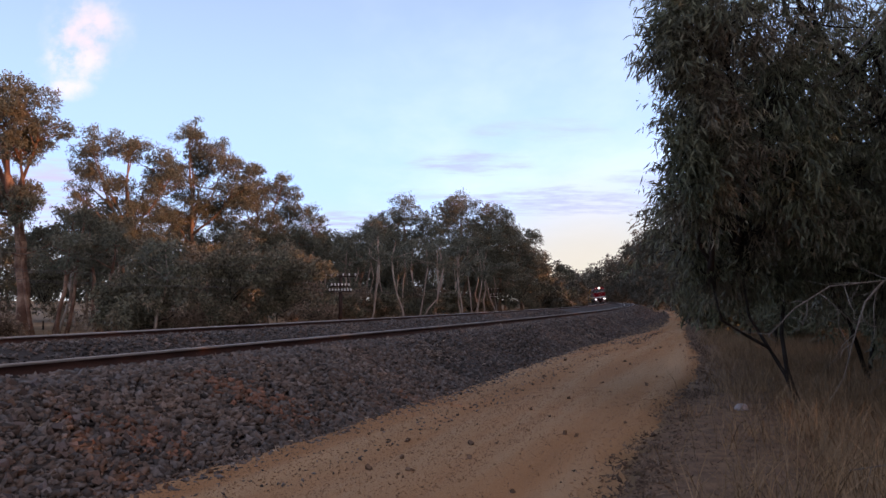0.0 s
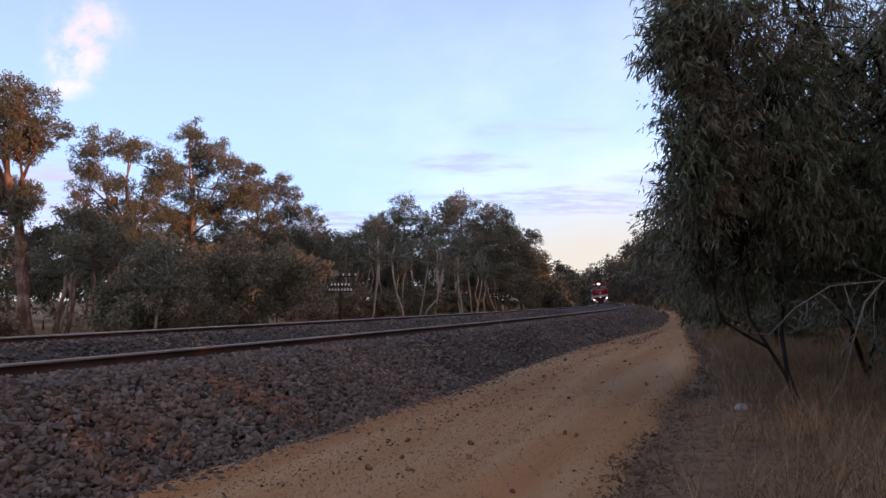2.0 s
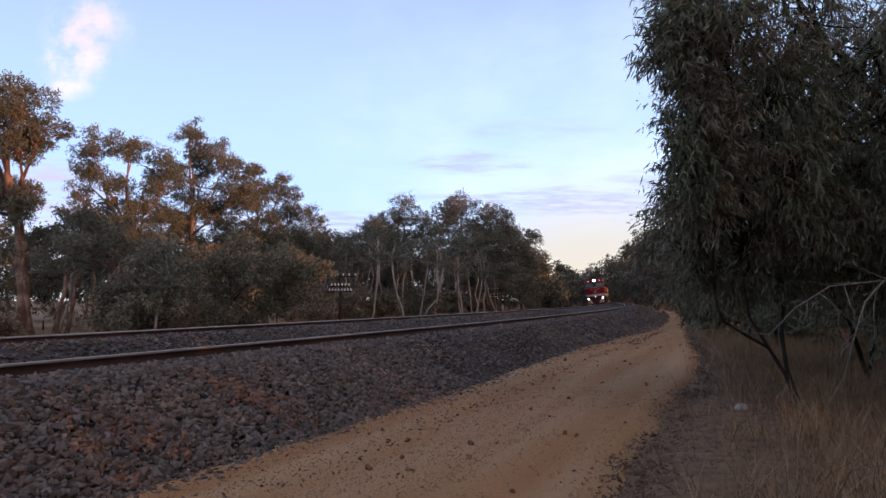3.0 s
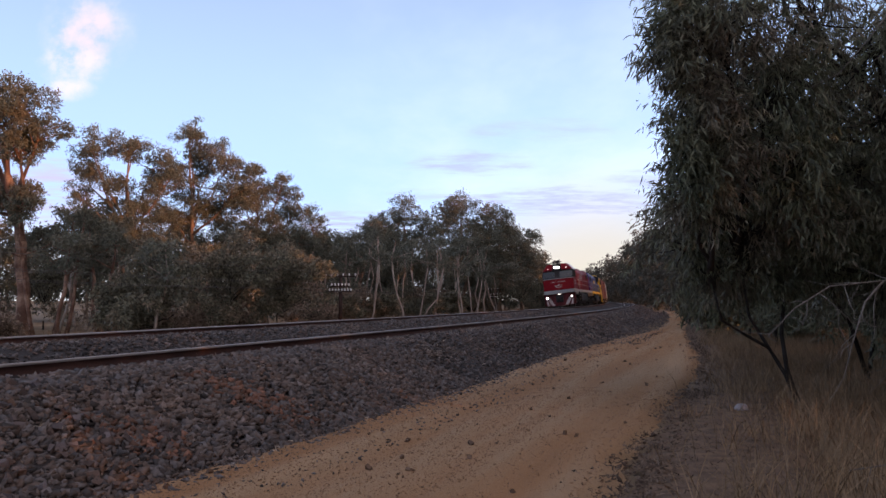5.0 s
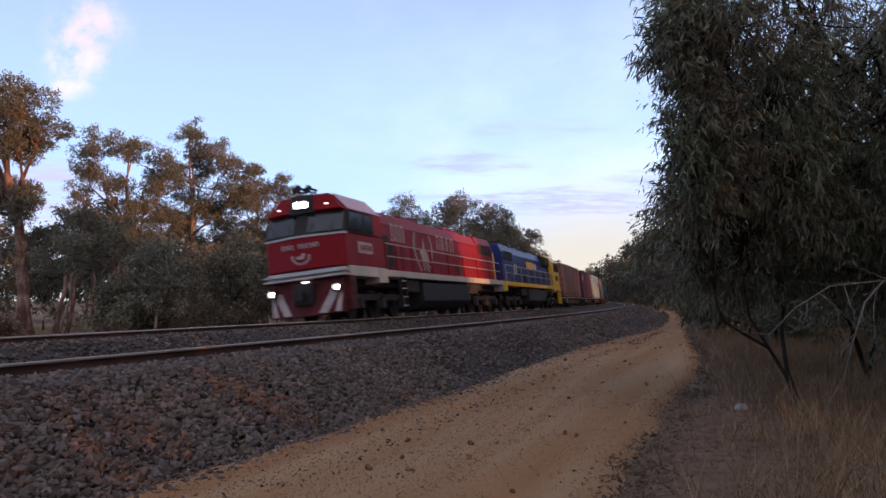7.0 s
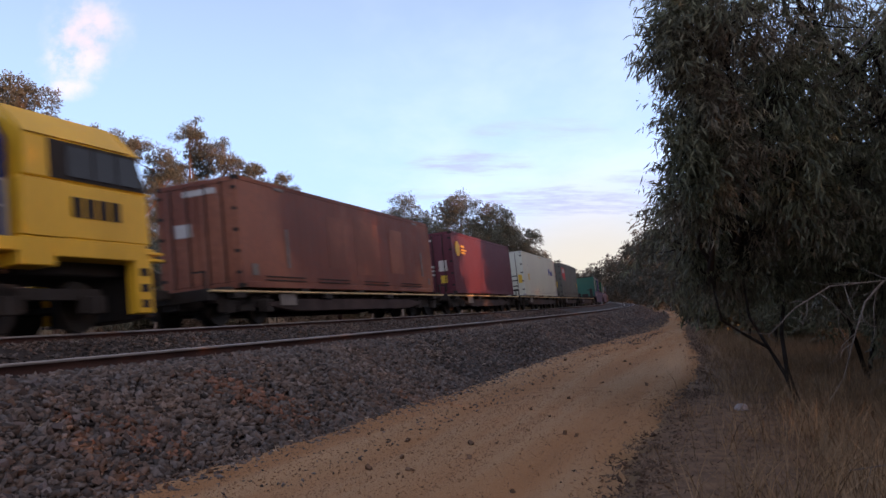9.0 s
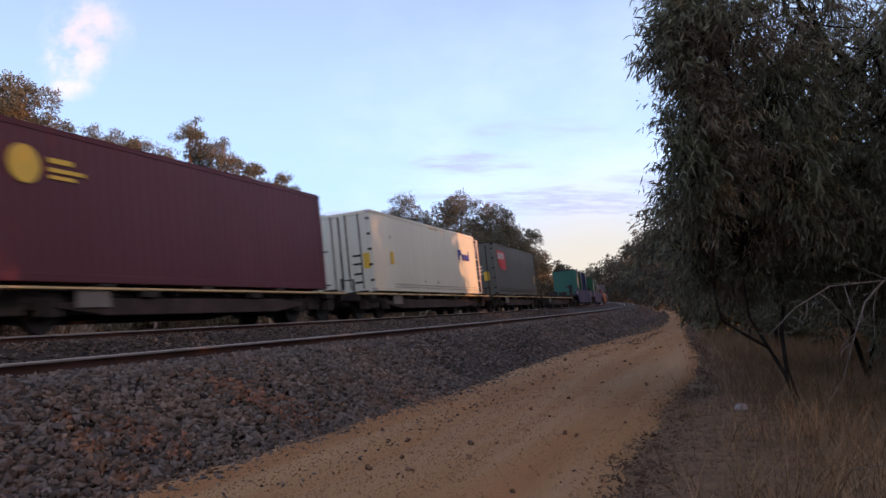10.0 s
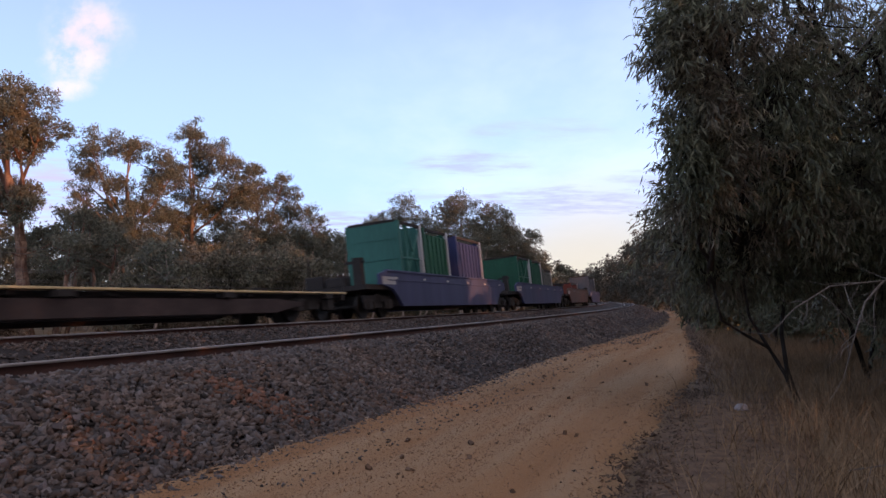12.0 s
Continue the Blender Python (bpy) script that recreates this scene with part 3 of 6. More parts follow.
def build_tree(name, x, y, z, height, lobes, seed, leaves, leaf, bark, leaf_mat, label, trunk_r=0.22, lean=(0, 0), fork=0.35, group="",
               clump=0.45, sub=7, category="tree", droop=0.5):
    """lobes: (dx, dy, height share, radius). Each lobe gets a limb and a handful of leaf clumps with gaps between."""
    rng = np.random.default_rng(seed)
    t = tagged(new(name), label, category, group=group)
    t.location = (x, y, z)
    bm = bmesh.new()
    forkp = Vector((lean[0] * fork, lean[1] * fork, height * fork))
    topl = max(lobes, key=lambda q: q[2])
    top = Vector((topl[0], topl[1], topl[2] * height))
    tube(bm, limb_path(rng, (0, 0, 0), forkp, 0.09 if name == "gum_sapling" else 0.06), [trunk_r * 1.25, trunk_r, trunk_r * 0.92, trunk_r * 0.86, trunk_r * 0.8], 8)
    sides = (4, 3) if name == "shrub" else (6, 4)
    if name != "shrub":
        lead = limb_path(np.random.default_rng(seed + 9000), forkp, forkp.lerp(top, 0.85), 0.05)
        lead[0] = forkp - Vector((0, 0, 0.1))
        tube(bm, lead, [trunk_r * q for q in (0.8, 0.62, 0.48, 0.36, 0.22)], sides[0])
    cents, rads = [], []
    for dx, dy, hz, r in lobes:
        c = Vector((dx, dy, hz * height))
        start = forkp.lerp(top, max(0.0, min(0.8, (hz - fork) * 0.6))) if hz > fork else Vector((0, 0, height * fork * 0.5))
        rad = trunk_r * 0.45
        tube(bm, limb_path(rng, start, c, 0.10), [rad, rad * 0.8, rad * 0.6, rad * 0.42, rad * 0.25], sides[0])
        for k in range(sub):
            d = Vector(rng.normal(size=3))
            d.normalize()
            q = c + Vector((d.x, d.y, d.z * 0.8)) * r * (0.40 + 0.62 * rng.random())
            rr = r * clump * (0.55 + 0.75 * rng.random())
            cents.append(q)
            rads.append(rr)
            tube(bm, limb_path(rng, c.lerp(start, 0.25 * rng.random()), q, 0.08, 4), [rad * 0.3, rad * 0.22, rad * 0.16, rad * 0.07], sides[1])
    part("trunk", bm, bark, t, smooth=True)
    v, f = leaf_cloud(rng, cents, rads, int(leaves * LEAFY.get(name, 1.0)), leaf[0], leaf[1], flat=0.8, droop=droop, dome=True)
    obj_from_arrays("crown", v, f, leaf_mat, t)
    return t


LEAFY = {"gum_tree": 1.7}
GUM = "grey-green gum tree with a pale trunk and gappy crown"


def gum(x, y, height, lobes, seed, leaves=5200, bark="pale_bark", label=GUM, trunk_r=0.24, fork=0.33, lean=(0, 0), leaf=(0.19, 0.062), clump=0.42, sub=15, leaf_mat="gum_leaf"):
    if leaf[0] < 0.2:
        leaves *= 2
    return build_tree("gum_tree", x, y, -0.3, height, lobes, seed, leaves, leaf, M[bark], M[leaf_mat], label, trunk_r, lean, fork, "gum trees", clump, sub)


# the row behind the far track, from the leftmost on
gum(-21.5, 42.0, 13.5, [(-1.2, -0.8, 0.86, 2.03), (0.5, 0.0, 0.79, 1.19), (-2.8, 0.8, 0.82, 1.93), (-0.3, -0.4, 0.71, 1.19), (-1.0, 0.4, 0.53, 1.47), (0.1, -0.8, 0.50, 0.91), (-2.9, 0.8, 0.55, 1.75), (-3.8, -0.4, 0.69, 1.75)],
    11, 10077, bark="red_bark", label="tall gum tree with reddish peeling bark and lit upper crown", trunk_r=0.34, lean=(-1.0, 0), fork=0.36)
gum(-21.8, 55.0, 14.1, [(-1.9, -0.8, 0.86, 1.74), (0.4, 0.0, 0.88, 1.65), (1.9, 0.8, 0.78, 1.84), (-1.3, -0.4, 0.69, 1.65), (-1.0, 0.4, 0.50, 1.93), (0.6, -0.4, 0.50, 1.6), (1.8, 0.2, 0.54, 1.6), (0.2, 0.4, 0.60, 1.2), (-2.5, -0.8, 0.61, 1.10), (2.9, 0.0, 0.68, 1.38), (-2.1, 0.8, 0.40, 1.84), (0.8, -0.4, 0.40, 2.11), (-2.9, 0.4, 0.77, 0.92)],
    12, 11894)
gum(-18.5, 60.0, 15.4, [(-0.2, -0.8, 0.91, 1.35), (1.3, 0.0, 0.81, 1.70), (-0.4, 0.8, 0.74, 1.80), (2.6, -0.4, 0.76, 1.25), (0.5, 0.4, 0.60, 2.25), (3.0, -0.8, 0.61, 2.00), (-1.5, 0.0, 0.50, 2.30), (1.7, 0.8, 0.41, 2.50)],
    13, 12741)
gum(-13.5, 62.0, 12.4, [(-0.9, -0.8, 0.86, 1.76), (0.9, 0.0, 0.80, 1.76), (2.0, 0.8, 0.69, 1.40), (-1.3, -0.4, 0.66, 2.33), (1.3, 0.4, 0.57, 2.07), (2.6, -0.8, 0.48, 1.24), (-0.4, 0.0, 0.45, 2.59)],
    14, 11001)
gum(-11.1, 70.0, 9.4, [(-0.1, -0.8, 0.88, 1.17), (0.8, 0.0, 0.75, 1.05), (-0.5, 0.8, 0.70, 1.40), (0.4, -0.4, 0.54, 1.75)],
    15, 3340, trunk_r=0.14)
gum(-8.8, 86.0, 11.1, [(-1.9, -0.8, 0.73, 1.22), (-0.1, 0.0, 0.80, 1.36), (1.7, 0.8, 0.85, 1.72), (0.2, -0.4, 0.58, 2.44), (-1.6, 0.4, 0.50, 2.15)],
    16, 7131, clump=0.5)
gum(-4.3, 90.0, 13.7, [(0.0, -0.8, 0.85, 2.03), (-1.6, 0.0, 0.73, 2.03), (1.9, 0.8, 0.73, 2.03), (-2.6, 0.3, 0.60, 1.9), (3.2, -0.5, 0.60, 1.9), (0.3, -0.4, 0.54, 3.00), (-1.3, 0.4, 0.41, 2.70), (2.5, -0.8, 0.45, 2.55)],
    17, 14846, clump=0.5)
gum(2.5, 95.0, 15.1, [(-0.5, -0.8, 0.87, 1.90), (-2.1, 0.0, 0.74, 2.14), (1.8, 0.8, 0.76, 2.14), (-0.1, -0.4, 0.56, 3.57), (2.9, 0.4, 0.55, 2.69), (-1.5, -0.8, 0.36, 3.33), (1.8, 0.0, 0.34, 3.17)],
    18, 22746, clump=0.5)
gum(7.0, 100.0, 13.9, [(-0.3, -0.8, 0.84, 2.17), (-1.0, 0.0, 0.59, 3.17), (1.0, 0.8, 0.63, 2.50), (-0.3, -0.4, 0.36, 3.17)],
    19, 13114, clump=0.5)
gum(10.2, 106.0, 12.6, [(-0.5, -0.8, 0.85, 1.77), (1.0, 0.0, 0.76, 1.59), (-0.4, 0.5, 0.68, 1.9), (1.5, -0.6, 0.60, 1.6), (0.3, 0.8, 0.54, 2.12), (-1.6, -0.4, 0.38, 2.65), (1.2, 0.4, 0.40, 1.41)],
    20, 9600, clump=0.5)
# second row that closes the wood behind
rb = np.random.default_rng(77)
for i in range(26):
    u = i / 25
    bx, by = -46 + 62 * u + rb.normal() * 1.5, 58 + 72 * u + rb.normal() * 3
    hh = 8.2 + 2.2 * rb.random() - (2.0 if 8 < i < 12 else 0)
    gum(bx, by, hh, [(rb.normal() * 1.2, rb.normal(), 0.85, 1.9), (-2.0, 0, 0.66, 2.0), (2.0, 0.4, 0.68, 2.0), (rb.normal(), 0, 0.5, 2.2), (-2.4, 0, 0.36, 1.8), (2.2, 0, 0.34, 1.8)],
        200 + i, 2500, bark="bark" if i % 2 else "pale_bark", trunk_r=0.15, leaf=(0.5, 0.19), clump=0.55, sub=5)


SHRUB = "dense dark green shrub under the gum trees"


def shrub(x, y, h, w, seed, leaves=3200, label=SHRUB, leaf=(0.22, 0.08), z=-0.3, mat="shrub_leaf"):
    rng = np.random.default_rng(seed)
    lobes = []
    for k in range(10):
        a = rng.random() * 6.283
        rr = w * 0.5 * math.sqrt(rng.random()) * 0.75
        lobes.append((math.cos(a) * rr, math.sin(a) * rr, 0.14 + 0.66 * rng.random(), w * 0.24))
    lobes.append((0, 0, 0.8, w * 0.24))
    return build_tree("shrub", x, y, z, h, lobes, seed, leaves, leaf, M["dark_bark"], M[mat], label, 0.05, (0, 0), 0.12, "shrubs", 0.6, 4, "shrub")


for k, (x_, y_, h_, w_) in enumerate([(-13.0, 37.0, 3.6, 4.2), (-10.6, 40.5, 5.2, 5.0), (-8.6, 44.0, 4.6, 4.6), (-15.0, 42.0, 5.6, 4.6), (-12.0, 47.0, 6.2, 5.0), (-15.0, 38.0, 2.6, 2.8),
                                      (-11.0, 54.0, 6.2, 5.2), (-7.5, 58.0, 2.0, 3.0), (-5.0, 66.0, 2.0, 3.4), (-9.0, 66.0, 3.4, 4.0), (-1.0, 74.0, 2.4, 4.0), (1.0, 84.0, 2.6, 4.0),
                                      (4.0, 103.0, 3.4, 4.4), (9.0, 96.0, 5.0, 5.0), (12.0, 104.0, 4.6, 5.0), (-4.5, 78.0, 3.0, 4.5), (-24.5, 50.0, 4.5, 5.5), (-28.0, 48.0, 5.0, 5.5), (-17.0, 52.0, 6.0, 5.5)]):
    shrub(x_, y_, h_, w_, 300 + k, 7600, leaf=(0.18, 0.09))
for k, (x_, y_, h_, lx) in enumerate([(-21.6, 46.0, 7.0, 0.6), (-21.4, 47.5, 7.5, -0.5), (-19.6, 48.0, 6.5, 0.3), (-13.0, 36.5, 4.6, 0.5), (-10.6, 70.0, 7.0, 0.4), (-5.6, 63.0, 7.5, 0.5), (-9.0, 74.0, 7.0, 0.2), (-11.4, 78.0, 7.5, -0.4),
                                     (-6.4, 75.0, 8.0, 0.3), (-5.6, 79.0, 8.5, -0.5), (-3.4, 82.0, 8.0, 0.2), (-0.8, 84.0, 8.5, 0.5), (-7.6, 66.5, 6.5, -0.3), (3.6, 92.0, 9.0, 0.3), (-14.6, 60.0, 7.5, 0.4), (6.4, 97.0, 8.0, -0.3), (-17.4, 45.0, 6.0, -0.7), (-7.2, 72.0, 8.0, 0.6), (-2.4, 80.0, 8.0, -0.6), (-4.6, 74.0, 6.5, 0.4), (0.8, 86.0, 8.5, 0.6), (-9.6, 64.0, 7.0, -0.6), (-8.0, 68.0, 7.0, 0.7), (1.8, 90.0, 9.0, -0.4)]):
    build_tree("gum_sapling", x_, y_, -0.3, h_, [(lx, 0, 0.9, 0.8), (-lx * 1.5, 0.3, 0.78, 0.7), (lx * 1.6, -0.2, 0.68, 0.6)], 380 + k, 700, (0.27, 0.09), M["white_bark"], M["gum_leaf"],
               "slender gum sapling with a pale bare trunk", 0.075, (lx * 2.2, 0), 0.6, "gum saplings", 0.5, 5)
rs = np.random.default_rng(83)
for k in range(18):
    y_ = 62 + 26 * rs.random()
    x_ = -9.5 + 12.0 * rs.random() + 0.22 * (y_ - 66)
    lx = rs.normal() * 0.6
    build_tree("gum_sapling", x_, y_, -0.3, 5.5 + 3.0 * rs.random(), [(lx, 0, 0.9, 0.7), (-lx * 1.4, 0.3, 0.76, 0.6), (lx * 1.5, -0.3, 0.66, 0.5)], 440 + k, 420, (0.25, 0.08), M["white_bark"], M["gum_leaf"],
               "thin leaning gum sapling with a pale trunk", 0.05 + 0.03 * rs.random(), (lx * 2.4, 0), 0.62, "gum saplings", 0.5, 5)
for k, (x_, y_, h_, lx) in enumerate([(-20.6, 41.0, 6.5, -0.9), (-19.6, 42.5, 7.0, 0.8), (-18.4, 43.5, 6.5, -0.6), (-17.6, 42.0, 5.5, 0.7), (-21.2, 44.5, 7.0, 0.9), (-19.0, 40.2, 5.0, 0.5)]):
    build_tree("gum_sapling", x_, y_, -0.3, h_, [(lx, 0, 0.9, 0.8), (-lx * 1.2, 0.3, 0.76, 0.8), (lx * 1.8, -0.2, 0.66, 0.6)], 420 + k, 1500, (0.17, 0.08), M["red_bark"], M["gum_leaf"],
               "slender leaning gum with reddish bark", 0.10, (lx * 1.2, 0), 0.6, "gum saplings", 0.5, 6)
# low scrub along the foot of the far bank
rl = np.random.default_rng(31)
for k in range(30):
    p_ = on_line(np.array(-22 + 4.2 * k + rl.normal()), np.array(-12.0 - 4.0 * rl.random()), 0)
    shrub(p_[0], p_[1], (1.0 + 1.0 * rl.random()) * (1.0 if k < 9 else 1.6), 2.4 + 1.4 * rl.random(), 340 + k, 2600, leaf=(0.2, 0.07), label="low brownish scrub at the foot of the railway bank", mat="scrub_leaf")

# far woods where the line bends away
rf = np.random.default_rng(5)
for k, (x_, y_, h_, w_) in enumerate([(16.5, 122.0, 5.2, 5.0), (19.5, 138.0, 5.6, 6.0), (23.5, 160.0, 6.6, 6.0), (29.0, 185.0, 7.2, 8.0), (33.0, 205.0, 8.0, 8.0), (37.0, 228.0, 8.5, 9.0), (41.0, 252.0, 9.5, 10.0),
                                      (46.0, 285.0, 12.0, 12.0), (40.0, 300.0, 12.0, 12.0), (34.0, 270.0, 9.5, 11.0), (26.0, 220.0, 7.0, 9.0), (30.0, 250.0, 8.0, 10.0), (62.0, 330.0, 12.0, 14.0), (70.0, 345.0, 12.0, 14.0), (56.0, 350.0, 13.0, 14.0), (48.0, 360.0, 12.0, 14.0), (62.0, 290.0, 8.0, 8.0), (66.0, 315.0, 9.0, 10.0), (40.0, 370.0, 12.0, 14.0), (58.0, 270.0, 6.0, 6.0)]):
    shrub(x_, y_, h_, w_, 400 + k, 1900, leaf=(0.65, 0.30), mat="far_shaded_leaf", label="low dark bush beside the far bend of the line")
for k, (s_, l_, h_, w_) in enumerate([(128, 16.5, 16.0, 3.0), (146, 15.5, 18.0, 3.2), (164, 14.5, 20.0, 3.4), (182, 14.5, 21.5, 3.6), (200, 14.0, 22.0, 3.6), (220, 14.0, 22.0, 3.8), (240, 13.5, 21.5, 3.8), (262, 13.5, 20.5, 4.0),
                                     (284, 13.5, 19.5, 4.2), (304, 13.5, 18.0, 4.4), (322, 13.0, 16.0, 4.6), (340, 12.5, 14.5, 4.8), (215, 22.0, 21.0, 4.0), (255, 22.0, 20.0, 4.2), (292, 22.0, 19.5, 4.4), (360, 11.0, 13.5, 5.0)]):
    p_ = on_line(np.array(float(s_)), np.array(l_), 0)
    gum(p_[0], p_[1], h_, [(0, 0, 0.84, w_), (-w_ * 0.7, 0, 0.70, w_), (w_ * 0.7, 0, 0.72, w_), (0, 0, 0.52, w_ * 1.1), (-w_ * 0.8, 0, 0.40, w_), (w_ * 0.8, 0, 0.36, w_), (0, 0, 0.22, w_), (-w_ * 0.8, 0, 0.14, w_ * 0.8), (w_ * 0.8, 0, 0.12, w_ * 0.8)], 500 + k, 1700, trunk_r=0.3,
        leaf=(0.95, 0.42), label="distant dark gum tree at the bend of the line", leaf_mat="far_shaded_leaf", sub=6, clump=0.6)
# hidden row added towards the sun, to keep the bend in shade
for k in range(17):
    p_ = on_line(np.array(96.0 + 15 * k), np.array(36.0), 0)
    gum(p_[0], p_[1], 23.0, [(0, 0, 0.82, 4.6), (-3, 3, 0.66, 4.6), (3, -3, 0.66, 4.6), (0, 0, 0.45, 5.0), (-3, 3, 0.3, 4.6), (3, -3, 0.28, 4.6), (0, 0, 0.12, 4.0)], 540 + k, 700, trunk_r=0.35, leaf=(1.5, 0.75), label="unseen tall gum tree added to shade the bend", sub=5, clump=0.6)
hut = tagged(part("equipment_hut", boxes((-0.55, 0.55, -0.5, 0.5, 0, 2.0), (-0.62, 0.62, -0.57, 0.57, 2.0, 2.08)), M["hut"], bevel=0.02), "small pale steel equipment hut beside the far bend", "hut")
hut.location = on_line(np.array(118.0), np.array(-5.0), -0.2)


# ---- the wood on the right: the wattle by the path and the shrubs behind it ----
def tube_path(rng, pts, r0, r1, bm, n=6):
    m = len(pts)
    tube(bm, pts, [r0 + (r1 - r0) * i / (m - 1) for i in range(m)], n)


def long_leaves(rng, pos, out, length, width, spread=0.55, droop=0.75):
    """Curved hanging sickle leaves of two quads each, from twig points pos that point along out."""
    n = len(pos)
    axis = out + rng.normal(size=(n, 3)) * spread + np.array([0, 0, -droop])
    axis /= np.linalg.norm(axis, axis=1)[:, None]
    side = np.cross(axis, rng.normal(size=(n, 3)))
    side /= np.linalg.norm(side, axis=1)[:, None]
    nrm = np.cross(axis, side)
    ln = length * (0.6 + 0.7 * rng.random(n))[:, None]
    wd = width * (0.7 + 0.6 * rng.random(n))[:, None] * 0.5
    curve = (0.06 + 0.14 * rng.random(n))[:, None] * ln
    rows = []
    for u, w in ((0.0, 0.35), (0.5, 1.0), (1.0, 0.08)):
        c = pos + axis * ln * u + nrm * curve * (4 * u * (1 - u)) + np.array([0, 0, -1.0]) * ln * 0.15 * u * u
        rows += [c - side * wd * w, c + side * wd * w]
    v = np.stack(rows, 1).reshape(-1, 3)
    base = np.arange(n)[:, None, None] * 6
    f = (base + np.array([[0, 1, 3, 2], [2, 3, 5, 4]])[None]).reshape(-1, 4)
    return v, f


def build_wattle(x, y, h, lobes, seed, per_lobe, label, stems, leaf=(0.122, 0.0205), clumps=20, twig_len=0.55):
    rng = np.random.default_rng(seed)
    t = tagged(new("wattle_tree"), label, "tree", group="wattles")
    t.location = (x, y, 0)
    bm = bmesh.new()
    tips = []
    for pts, r0, r1 in stems:
        tube_path(rng, pts, r0, r1, bm, 8)
        tips.append(Vector(pts[-1]))
    P, O = [], []
    for dx, dy, dz, r in lobes:
        c = Vector((dx, dy, dz))
        st = min(tips, key=lambda q: (q - c).length)
        tube_path(rng, limb_path(rng, st, c, 0.10, 6), 0.045, 0.016, bm, 6)
        for k in range(clumps):
            d = Vector(rng.normal(size=3))
            d.normalize()
            q = c + d * r * (0.35 + 0.65 * rng.random())
            path = limb_path(rng, c.lerp(st, 0.2 * rng.random()), q, 0.08, 5)
            tube_path(rng, path, 0.014, 0.004, bm, 4)
            m = per_lobe // clumps
            o = np.array(d) * 0.6
            tw = rng.normal(size=(6, 3)) + o
            tw /= np.linalg.norm(tw, axis=1)[:, None]
            for w in range(6):
                u = rng.random(m // 6)[:, None]
                P.append(np.array(q) + tw[w] * u * twig_len * (0.6 + 0.5 * r) + rng.normal(size=(m // 6, 3)) * 0.03)
                O.append(np.repeat(tw[w][None] * 0.7, m // 6, 0))
    part("trunk", bm, M["dark_bark"], t, smooth=True)
    v, f = long_leaves(rng, np.concatenate(P), np.concatenate(O), leaf[0], leaf[1])
    obj_from_arrays("crown", v, f, M["wattle_leaf"], t)
    return t


